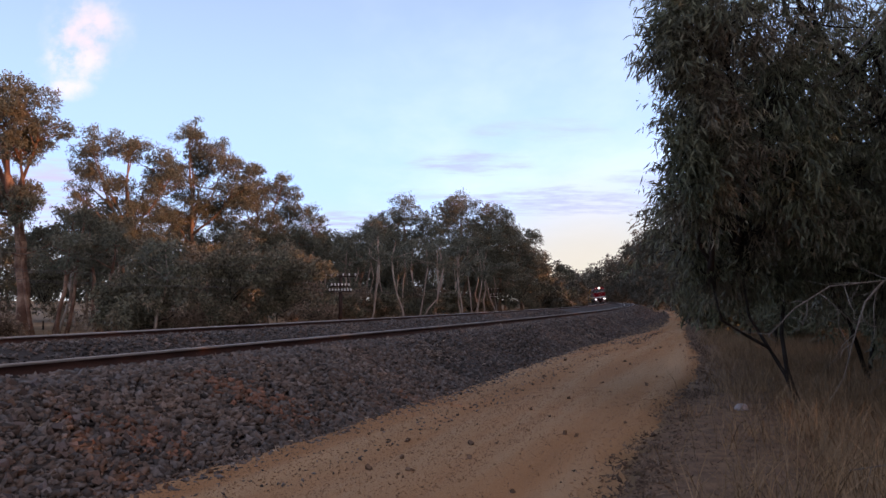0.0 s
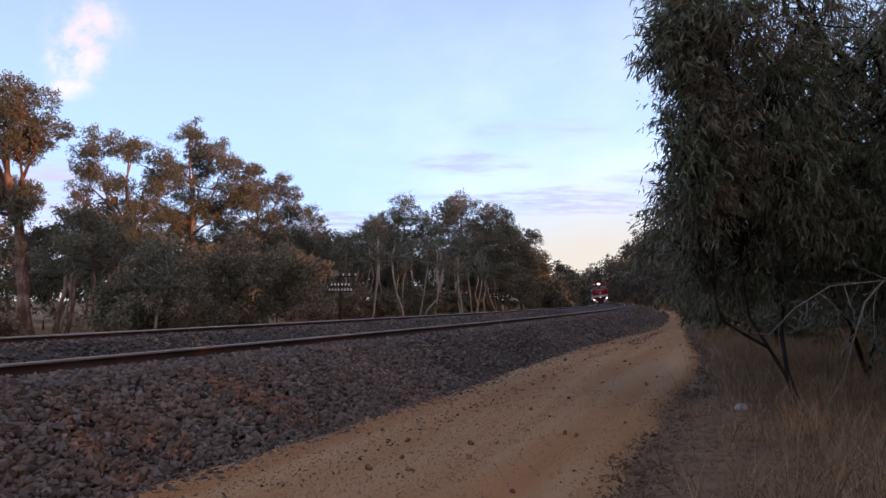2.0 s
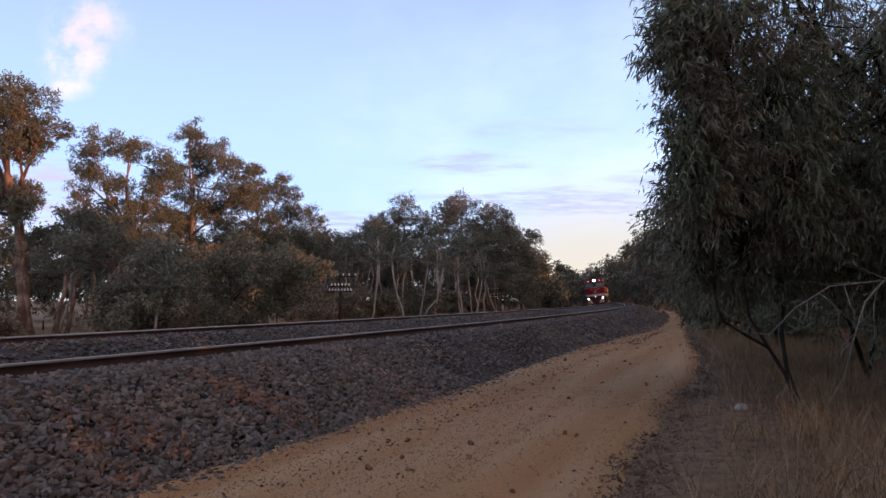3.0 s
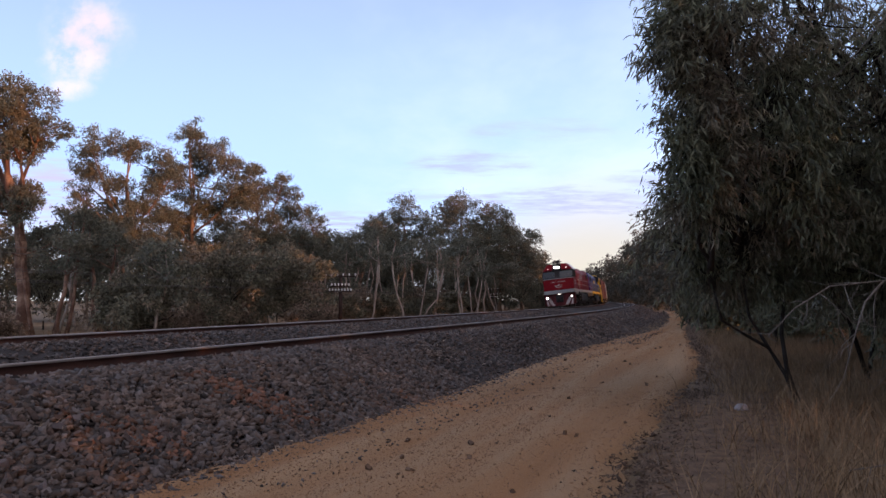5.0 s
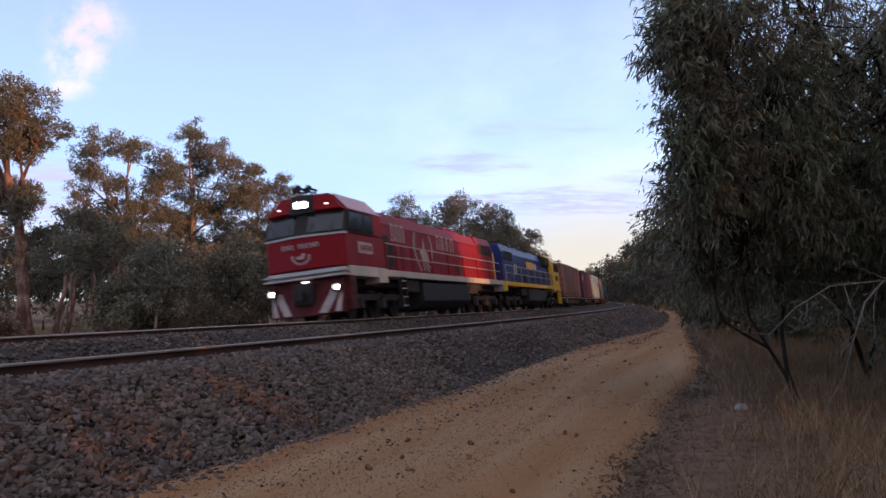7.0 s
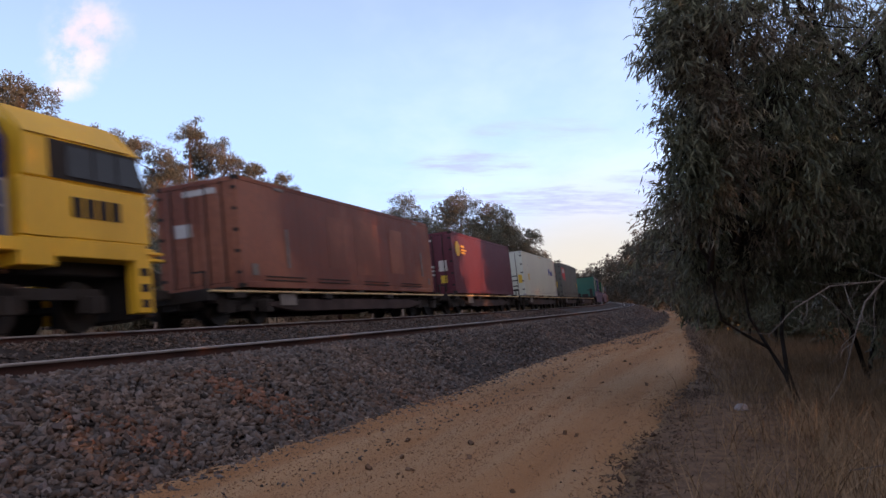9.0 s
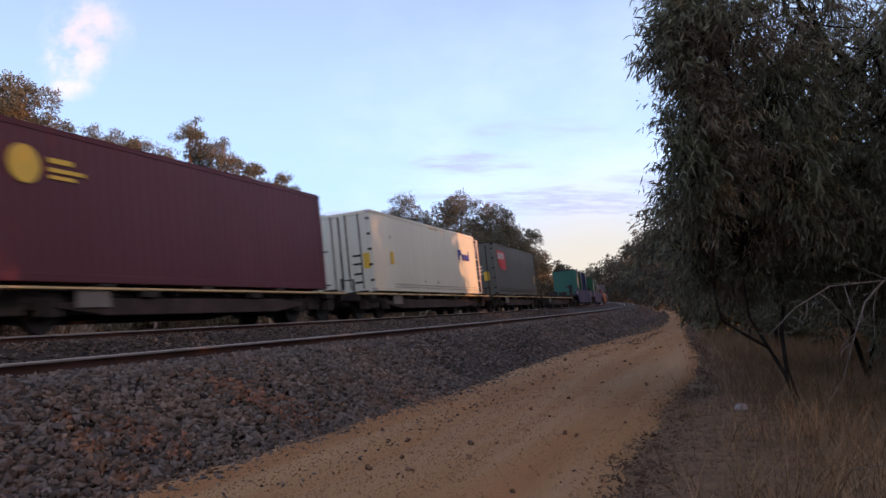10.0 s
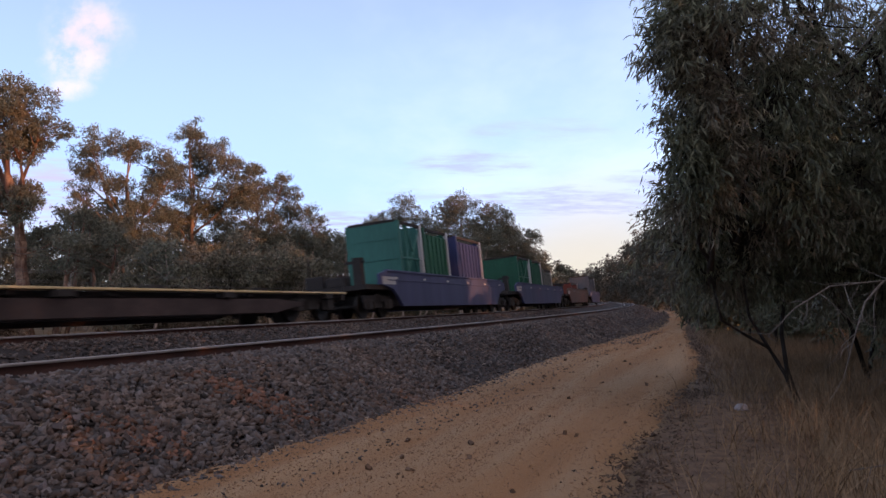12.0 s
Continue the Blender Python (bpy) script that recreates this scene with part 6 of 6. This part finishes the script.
    for sy in (-1, 1):
        for pts in (((-6.75, sy * 1.15, 0.98), (-7.5, sy * 1.15, 0.98)), ((-7.5, sy * 1.15, 0.93), (-7.5, sy * 1.15, 3.72)), ((-6.75, sy * 1.15, 3.7), (-7.5, sy * 1.15, 3.7)), ((-6.75, sy * 1.15, 2.7), (-7.5, sy * 1.15, 2.7)),
                    ((-6.75, sy * 1.15, 1.6), (-7.5, sy * 1.15, 1.6)), ((-6.78, sy * 1.15, 2.7), (-7.45, sy * 1.15, 3.7))):
            bm = bmesh.new()
            tube(bm, pts, [0.045, 0.045], 5)
            part("end_frame", bm, M["silver"], c)
    part("cooling_unit", boxes((-7.1, -6.74, -0.9, 0.9, 1.7, 3.5)), M["silver"], c, bevel=0.03)
    bars(c, "door_seal", M["under"], 6.745, [(-0.03, 0.03, 1.1, 3.7)], axis="x")
    bars(c, "door_mark", M["under"], 6.745, [(0.45, 0.75, z, z + 0.07) for z in (1.25, 1.55, 1.9, 2.2)] + [(-0.9, -0.5, z, z + 0.05) for z in (1.3, 2.5)], axis="x")
    bars(c, "warning_plate", M["yellow_mark"], 6.745, [(0.85, 1.1, 1.75, 2.3)], axis="x")
    load(c, 80.3, 93.8)
    c = build_container("dark grey container with a red slanted emblem", 12.19, 2.9, M["grey_box"], 0.28, 0.005)
    bm = bmesh.new()
    slab(bm, [(5.35, 1.220, 3.45), (3.45, 1.220, 3.42), (3.2, 1.220, 2.9), (3.2, 1.220, 2.35), (4.75, 1.220, 2.42), (5.2, 1.220, 2.9)], -0.014)
    part("slanted_emblem", bm, M["red_mark"], c, "red slanted emblem")
    bars(c, "rear_plate", M["yellow_mark"], 1.222, [(-5.5, -5.22, 1.75, 2.25)], "small yellow warning plate")
    bars(c, "emblem_bars", M["white_mark"], 1.236, [(4.75, 5.2, 2.98, 3.32), (4.2, 4.62, 2.98, 3.32), (3.7, 4.08, 2.98, 3.32)], "white letter bars")
    bars(c, "door_mark", M["white_mark"], 6.1, [(-0.9, -0.4, 3.2, 3.3), (0.2, 0.5, 2.5, 2.6), (0.2, 0.5, 2.3, 2.4), (0.2, 0.5, 2.1, 2.2)], axis="x")
    bars(c, "warning_plate", M["yellow_mark"], 6.1, [(0.55, 0.85, 1.75, 2.25)], axis="x")
    bars(c, "vent_slot", M["under"], 1.222, [(-5.8, 5.6, 1.14, 1.16), (-5.8, 5.6, 1.28, 1.295)])
    load(c, 97.85, 110.05)

    # well wagons and their loads
    for k, (a, b, mat, lab) in enumerate(((131.5, 153.2, M["well_blue"], "faded blue well wagon with tall side walls"), (153.4, 176.6, M["well_blue"], "faded blue well wagon with tall side walls"),
                                          (176.9, 200.2, M["well_brown"], "rusty brown well wagon with tall side walls"), (200.6, 223.0, M["well_blue"], "faded blue well wagon with tall side walls"))):
        TRAIN.append((build_well(lab, b - a, mat), (a + b) / 2, False))
    load(build_rack("teal freight rack with a solid end wall and sloping braces", 2.7, 3.2, M["teal_box"], 0.55, False), 135.9, 138.6)
    load(build_rack("dark green sheeted freight rack in the well", 3.4, 3.15, M["green_box"], 0.55, True), 138.8, 142.2)
    load(build_rack("blue sheeted freight rack in the well", 4.6, 3.15, M["blue_box"], 0.55, True), 143.5, 148.1)
    load(build_rack("dark green freight rack with open braces", 4.4, 2.9, M["green_box"], 0.55, False), 157.2, 161.6)
    load(build_rack("dark green sheeted freight rack in the well", 4.0, 2.9, M["green_box"], 0.55, True), 162.2, 166.2)
    load(build_rack("grey sheeted freight rack in the well", 4.0, 2.4, M["grey_box"], 0.55, True), 167.0, 171.0)
    load(build_rack("orange freight rack low in the brown well", 6.0, 1.7, M["orange_box"], 0.55, True), 183.5, 189.5)
    load(build_rack("pale blue-grey freight rack in the last well", 11.0, 3.0, M["pale_rack"], 0.55, True), 204.5, 215.5)


build_train()


# ---- small pieces: ballast stones, pebbles, grass, dead wood ----
ICO = np.array([(0, 0, 1), (0.894, 0, 0.447), (0.276, 0.851, 0.447), (-0.724, 0.526, 0.447), (-0.724, -0.526, 0.447), (0.276, -0.851, 0.447),
                (0.724, 0.526, -0.447), (-0.276, 0.851, -0.447), (-0.894, 0, -0.447), (-0.276, -0.851, -0.447), (0.724, -0.526, -0.447), (0, 0, -1)])
ICO_F = np.array([(0, 1, 2), (0, 2, 3), (0, 3, 4), (0, 4, 5), (0, 5, 1), (1, 6, 2), (2, 7, 3), (3, 8, 4), (4, 9, 5), (5, 10, 1),
                  (2, 6, 7), (3, 7, 8), (4, 8, 9), (5, 9, 10), (1, 10, 6), (11, 7, 6), (11, 8, 7), (11, 9, 8), (11, 10, 9), (11, 6, 10)])
BLOCK = np.array([(x, y, z) for x in (-0.75, 0.75) for y in (-0.75, 0.75) for z in (-0.8, 0.8)])
BLOCK_F = np.array([(0, 1, 3), (0, 3, 2), (4, 6, 7), (4, 7, 5), (0, 4, 5), (0, 5, 1), (2, 3, 7), (2, 7, 6), (0, 2, 6), (0, 6, 4), (1, 5, 7), (1, 7, 3)])
TET = np.array([(0, 0, 1), (0.94, 0, -0.33), (-0.47, 0.82, -0.33), (-0.47, -0.82, -0.33)])
TET_F = np.array([(0, 1, 2), (0, 2, 3), (0, 3, 1), (1, 3, 2)])
OCT = np.array([(1, 0, 0.1), (0.1, 1, 0), (-1, 0.1, 0), (0, -1, -0.1), (0.1, 0, 1), (0, 0.1, -1)])
OCT_F = np.array([(0, 1, 4), (1, 2, 4), (2, 3, 4), (3, 0, 4), (1, 0, 5), (2, 1, 5), (3, 2, 5), (0, 3, 5)])


def random_turns(rng, n):
    q = rng.normal(size=(n, 4))
    q /= np.linalg.norm(q, axis=1)[:, None]
    w, x, y, z = q.T
    return np.stack([1 - 2 * (y * y + z * z), 2 * (x * y - z * w), 2 * (x * z + y * w), 2 * (x * y + z * w), 1 - 2 * (x * x + z * z), 2 * (y * z - x * w),
                     2 * (x * z - y * w), 2 * (y * z + x * w), 1 - 2 * (x * x + y * y)], -1).reshape(n, 3, 3)


def lying_turns(rng, n, tilt=0.45):
    """Random headings with a slight tilt, for stones that lie on their flat side."""
    a, b, c = rng.random(n) * 6.283, rng.normal(size=n) * tilt, rng.normal(size=n) * tilt
    z, o = np.zeros(n), np.ones(n)
    rz = np.stack([np.cos(a), -np.sin(a), z, np.sin(a), np.cos(a), z, z, z, o], -1).reshape(n, 3, 3)
    rx = np.stack([o, z, z, z, np.cos(b), -np.sin(b), z, np.sin(b), np.cos(b)], -1).reshape(n, 3, 3)
    ry = np.stack([np.cos(c), z, np.sin(c), z, o, z, -np.sin(c), z, np.cos(c)], -1).reshape(n, 3, 3)
    return rx @ ry @ rz


def stones(rng, pos, size, shape, faces, flat=False):
    """Angular broken stones at pos, with sizes given one by one."""
    n, k = len(pos), len(shape)
    v = shape[None] * (0.55 + 0.75 * rng.random((n, k, 1)))
    v = v * (np.array([1.35, 0.95, 0.58]) * (0.8 + 0.4 * rng.random((n, 1, 3))))
    v = np.einsum("nij,nkj->nki", lying_turns(rng, n) if flat else random_turns(rng, n), v) * np.asarray(size)[:, None, None] + pos[:, None, :]
    f = np.arange(n)[:, None, None] * k + faces[None]
    return v.reshape(-1, 3), f.reshape(-1, 3)


def scatter(rng, n, s0, s1, l0, l1):
    return s0 + (s1 - s0) * rng.random(n), l0 + (l1 - l0) * rng.random(n)


STAIN_A, STAIN_B, STAIN_C, STAIN_D = (-15.0, 6.95), (-14.7, 8.05), (-17.0, 7.45), (-16.9, 8.05)      # along and across the line


def build_stones():
    rng = np.random.default_rng(40)
    bed = bpy.data.objects["ballast_bed"]
    V, F, off = [], [], 0
    for n, s0, s1, l0, l1, size, near in ((3000, -40, -22.9, 6.05, 8.5, 0.05, False), (15500, -23, -14, 6.05, 8.5, 0.037, True), (9500, -14, -9, 6.05, 8.5, 0.038, True), (9800, -9.2, 6, 6.05, 8.5, 0.042, False), (6500, 6, 40, 6.1, 8.5, 0.062, False),
                                         (9800, -22, 4, 0.85, 4.2, 0.045, False), (4800, 4, 40, 0.85, 4.2, 0.062, False), (3000, -22, 10, 5.0, 5.7, 0.04, False), (2600, -22, 2, 8.3, 8.75, 0.032, False), (3200, -22, 6, 8.35, 9.5, 0.018, False), (2200, 5, 30, 8.4, 10.0, 0.035, False), (3600, 40, 110, 6.1, 8.5, 0.085, False), (2600, 30, 85, 8.4, 9.9, 0.05, False)):
        S, L = scatter(rng, n, s0, s1, l0, l1)
        p = on_line(S, L)
        if l0 > 8.2:
            L = l0 + (l1 - l0) * rng.random(n) ** 2.2 + 0.10 * wave(S, S * 0.7, 0.45, 1.0)
            p = on_line(S, L)
        p[:, 2] = np.maximum(bed_z(S, L), -0.015 if l0 > 8.2 else -9) + 0.012 + 0.02 * rng.random(n)
        sz = size * (0.5 + 0.85 * rng.random(n) ** 1.6)
        v, f = stones(rng, p, sz, BLOCK if near else OCT, BLOCK_F if near else OCT_F, True)
        V.append(v)
        F.append(f + off)
        off += len(v)
    ob = obj_from_arrays("loose_ballast", np.concatenate(V), np.concatenate(F), M["stone"], bed)
    tagged(ob, kind="stuff")
    # two rusty stains across the near shoulder
    n = 330
    u, which = rng.random(n), rng.random(n) < 0.62
    S = np.where(which, STAIN_A[0] + u * (STAIN_B[0] - STAIN_A[0]), STAIN_C[0] + u * (STAIN_D[0] - STAIN_C[0])) + rng.normal(size=n) * 0.22
    L = np.where(which, STAIN_A[1] + u * (STAIN_B[1] - STAIN_A[1]), STAIN_C[1] + u * (STAIN_D[1] - STAIN_C[1])) + rng.normal(size=n) * 0.14
    p = on_line(S, L)
    p[:, 2] = bed_z(S, L) + 0.03 + 0.015 * rng.random(n)
    v, f = stones(rng, p, 0.022 + 0.024 * rng.random(n), BLOCK, BLOCK_F, True)
    tagged(obj_from_arrays("rusty_ballast", v, f, M["rust_stone"], bed), kind="stuff")
    # the nearest stones one by one
    kinds = []
    for k in range(6):
        v, f = stones(rng, np.zeros((1, 3)), [1.0], BLOCK, BLOCK_F)
        me = bpy.data.meshes.new("ballast_stone")
        me.from_pydata(v.tolist(), [], f.tolist())
        me.materials.append(M["stone_part"])
        kinds.append(me)
    S, L = scatter(rng, 260, -21.5, -16.5, 6.5, 8.5)
    p = on_line(S, L)
    for i in range(260):
        o = new("ballast_stone", kinds[i % 6])
        o.parent = bed
        sc = 0.030 + 0.022 * rng.random()
        o.matrix_local = pose(p[i][0], p[i][1], float(bed_z(S[i], L[i])) + 0.035, *(rng.random(3) * 360)) @ Matrix.Scale(sc, 4)
    # pebbles on the dirt track
    path = bpy.data.objects["dirt_path"]
    pk = []
    for me in kinds[:3]:
        m2 = me.copy()
        m2.name = "pebble"
        m2.materials.clear()
        m2.materials.append(M["pebble"])
        pk.append(m2)
    n = 230
    S = -21 + 26 * rng.random(n)
    U = np.clip(rng.random(n) ** 1.6 * 0.9 + 0.03, 0, 0.95)
    L = path_left(S) + U * (path_right(S) - path_left(S))
    p = on_line(S, L)
    for i in range(n):
        o = new("pebble", pk[i % 3])
        o.parent = path
        sc = 0.009 + 0.034 * rng.random() ** 3.2
        o.matrix_local = pose(p[i][0], p[i][1], float(path_z(S[i], U[i])) + sc * 0.3, *(rng.random(3) * 360)) @ Matrix.Scale(sc, 4)
    n = 40000
    S = np.where(rng.random(n) < 0.35, -20 + 11 * rng.random(n), -22 + 40 * rng.random(n) ** 1.5)
    U = np.clip(np.where(rng.random(n) < 0.8, rng.random(n) ** 1.1 * 0.66, 0.6 + 0.36 * rng.random(n)), 0.0, 0.97)
    L = path_left(S) + U * (path_right(S) - path_left(S))
    p = on_line(S, L)
    p[:, 2] = path_z(S, U) + 0.002
    v, f = stones(rng, p, 0.005 + 0.012 * rng.random(n) ** 3, TET, TET_F)
    tagged(obj_from_arrays("gravel", v, f, M["gravel"], path), kind="stuff")
    # dry leaves blown onto the ballast
    n = 900
    S, L = scatter(rng, n, -22, 4, 5.9, 8.8)
    p = on_line(S, L)
    p[:, 2] = np.maximum(bed_z(S, L), 0.0) + 0.05
    v, f = leaf_cloud(rng, p, np.full(n, 0.02), n, 0.06, 0.014, droop=0.0, flat=0.3)
    tagged(obj_from_arrays("dry_leaf", v, f, M["dry_leaf"]), "pale dry leaves scattered over the ballast", "leaf litter", kind="stuff")
    # clods of dark soil and litter along the verge
    n = 3600
    S = -21 + 32 * rng.random(n) ** 1.4
    heap = np.floor(rng.random(n) * 160)
    L = path_right(S) - 0.02 + 1.35 * (heap * 0.618 % 1) ** 1.3 + rng.normal(size=n) * 0.05
    p = on_line(S, L)
    p[:, 2] = 0.015
    v, f = stones(rng, p, 0.008 + 0.026 * rng.random(n) ** 2.5, OCT, OCT_F, True)
    tagged(obj_from_arrays("soil_clod", v, f, M["clod"], bpy.data.objects["litter_verge"]), kind="stuff")
    n = 22000
    drift = rng.integers(0, 420, n)
    dS, dL = -22 + 44 * rng.random(420) ** 1.4, rng.random(420)
    S = dS[drift] + rng.normal(size=n) * 0.22
    L = path_right(S) - 0.06 + 1.45 * dL[drift] + rng.normal(size=n) * 0.13
    p = on_line(S, L)
    p[:, 2] = 0.02 + 0.01 * rng.random(n)
    v, f = leaf_cloud(rng, p, np.full(n, 0.04), n, 0.05, 0.017, droop=0.0, flat=0.25)
    v[:, 2] = np.clip(v[:, 2], 0.012, 0.09)
    ob = obj_from_arrays("leaf_litter", v, f, M["litter_leaf"])
    tagged(ob, "fallen dry brown leaves along the verge", "leaf litter", kind="stuff")


build_stones()


def grass_blades(rng, p, height, width, lean=0.35):
    n = len(p)
    d = rng.normal(size=(n, 3)) * np.array([lean, lean, 0]) + np.array([0, 0, 1])
    h = (height * (0.45 + 0.75 * rng.random(n)))[:, None]
    a = rng.random(n) * 6.283
    side = np.stack([np.cos(a), np.sin(a), np.zeros(n)], -1) * width * 0.5
    mid = p + d * h * 0.55
    tip = p + d * h + np.stack([d[:, 0], d[:, 1], -0.35 * np.hypot(d[:, 0], d[:, 1])], -1) * h * 0.5
    v = np.stack([p - side, p + side, mid + side * 0.8, mid - side * 0.8, tip + side * 0.15, tip - side * 0.15], 1)
    f = np.arange(n)[:, None, None] * 6 + np.array([[0, 1, 2, 3], [3, 2, 4, 5]])[None]
    return v.reshape(-1, 3), f.reshape(-1, 4)


def build_grass():
    rng = np.random.default_rng(50)
    # right-hand verge, in tufts
    n_t = 1900
    S, L = scatter(rng, n_t, -24, 14, 12.0, 19)
    keep = (L > path_right(S) + 0.55 + 0.55 * np.clip((-4 - S) / 8, 0, 1) + 0.45 * wave(S, S, 1.3, 4.0))
    extra = rng.random(45)
    S = np.concatenate([S[keep], -20 + 28 * extra])
    L = np.concatenate([L[keep], path_right(-20 + 28 * extra) + 0.25 + 0.9 * rng.random(45)])
    c = on_line(S, L)
    rep = rng.integers(14, 30, len(c))
    p = np.repeat(c, rep, 0) + rng.normal(size=(rep.sum(), 3)) * np.array([0.13, 0.13, 0])
    p[:, 2] = -0.09
    v, f = grass_blades(rng, p, 0.50 + 0.14 * wave(p[:, 0], p[:, 1], 1.1), 0.008)
    tagged(obj_from_arrays("dry_grass", v, f, M["dry_grass"]), "dry straw-coloured grass tufts beside the dirt track", "grass", kind="stuff")
    S, L = scatter(rng, 9000, -30, 110, -14, -4.0)
    p = on_line(S, L)
    p[:, 2] = -0.38
    v, f = grass_blades(rng, p, 0.75 + 0.2 * wave(p[:, 0], p[:, 1], 1.9), 0.03)
    tagged(obj_from_arrays("bank_grass", v, f, M["dry_grass"]), "tall dry grass behind the far track", "grass", kind="stuff")


build_grass()


def build_dead_branch(label, base, stems, r):
    rng = np.random.default_rng(int(abs(base[0] * 100)))
    b = tagged(new("dead_branch"), label, "branch", group="dead branches")
    b.location = base
    bm = bmesh.new()
    for pts in stems:
        pts = [Vector(q) for q in pts]
        tube_path(rng, pts, r, r * 0.3, bm, 6)
        for i in range(1, len(pts)):
            for k in range(3):
                q = pts[i - 1].lerp(pts[i], rng.random())
                e = q + Vector(rng.normal(size=3)) * 0.22 + Vector((-0.15, 0, -0.18))
                tube_path(rng, limb_path(rng, q, e, 0.15, 4), r * 0.35, r * 0.1, bm, 4)
    part("limb", bm, M["dead_wood"], b, smooth=True)


build_dead_branch("bare grey dead branch arching out of the wattle", (6.4, 8.8, 0.0),
                  [[(0, 0, 0), (0.1, -0.1, 0.9), (-0.5, -0.2, 1.5), (-1.2, -0.3, 1.68), (-1.85, -0.4, 1.70), (-2.5, -0.6, 1.64), (-2.95, -0.8, 1.42), (-3.3, -1.0, 1.15)],
                   [(-1.85, -0.4, 1.70), (-2.1, -0.5, 1.48), (-2.28, -0.6, 1.10), (-2.38, -0.6, 0.75)], [(-1.2, -0.3, 1.68), (-1.6, -0.5, 1.32), (-1.85, -0.6, 0.92), (-1.98, -0.7, 0.58)]], 0.015)
build_dead_branch("thin pale dead branch lying in the dry grass", (4.6, 6.4, 0.0), [[(0.2, 0, 0), (-0.3, 0.1, 0.28), (-0.8, 0.2, 0.22), (-1.3, 0.3, 0.12)]], 0.014)
build_dead_branch("bare pale twigs hanging beside the wattle crown", (5.6, 7.2, 0.0), [[(0, 0, 0), (0.1, 0, 2.2), (-0.3, 0, 3.4), (-1.0, -0.1, 3.72), (-1.6, -0.1, 3.55)], [(-0.3, 0, 3.4), (-0.9, 0.1, 3.9), (-1.5, 0.1, 4.2)]], 0.018)

build_dead_branch("tangle of bare grey twigs drooping to the grass", (6.0, 8.4, 0.0),
                  [[(0.3, 0, 0), (0.1, -0.1, 0.8), (-0.3, -0.2, 1.25), (-0.8, -0.3, 1.15), (-1.15, -0.4, 0.75)], [(0.1, -0.1, 0.8), (-0.15, -0.3, 1.1), (-0.45, -0.5, 0.95), (-0.7, -0.6, 0.5)],
                   [(0.1, -0.1, 0.8), (0.1, -0.3, 1.3), (-0.2, -0.5, 1.45), (-0.55, -0.6, 1.2), (-0.75, -0.7, 0.85)]], 0.013)

rng_bag = np.random.default_rng(3)
bmb = bmesh.new()
bmesh.ops.create_icosphere(bmb, subdivisions=2, radius=0.085)
for vv in bmb.verts:
    vv.co = Vector((vv.co.x * 1.1, vv.co.y * 0.7, max(-0.06, vv.co.z * 0.8))) * (0.85 + 0.35 * rng_bag.random())
bag = tagged(part("plastic_bag", bmb, M["bag"]), "crumpled pale plastic bag lying on the verge", "plastic bag")
bag.location = (4.0, 11.0, 0.05)


# ---- motion ----
def travelled(t):
    """How far the front of the train has come past its place at 7 s."""
    dt = t - 7.0
    if dt <= 0:
        return 26.087 * dt - 0.1268 * dt * dt
    lag = float(np.interp(t, (7.0, 7.4, 8.8, 9.5, 10.5, 11.0, 11.5, 12.0), (0, 0.02, 0.2, 0.75, 1.2, 1.13, 1.3, 0.6)))
    return 26.087 * dt - lag


def on_track(s, turned):
    a, b, c = line_at(s - 6.5), line_at(s + 6.5), line_at(s)
    th = math.atan2(b[0] - a[0], b[1] - a[1])
    fwd = Vector((-math.sin(th), -math.cos(th), 0))
    cs, sn = math.cos(CANT), math.sin(CANT)
    side = Vector((math.cos(th) * cs, -math.sin(th) * cs, sn))
    up = fwd.cross(side)
    if turned:
        fwd, side = -fwd, -side
    m = Matrix((fwd, side, up)).transposed().to_4x4()
    m.translation = Vector(((a[0] + b[0]) / 4 + c[0] / 2, (a[1] + b[1]) / 4 + c[1] / 2, RAIL_Z))
    return m


def motions():
    times = [i * 0.25 for i in range(49)]
    for thing, behind, turned in TRAIN:
        walk(thing, [(t, on_track(behind - travelled(t), turned)) for t in times])


motions()
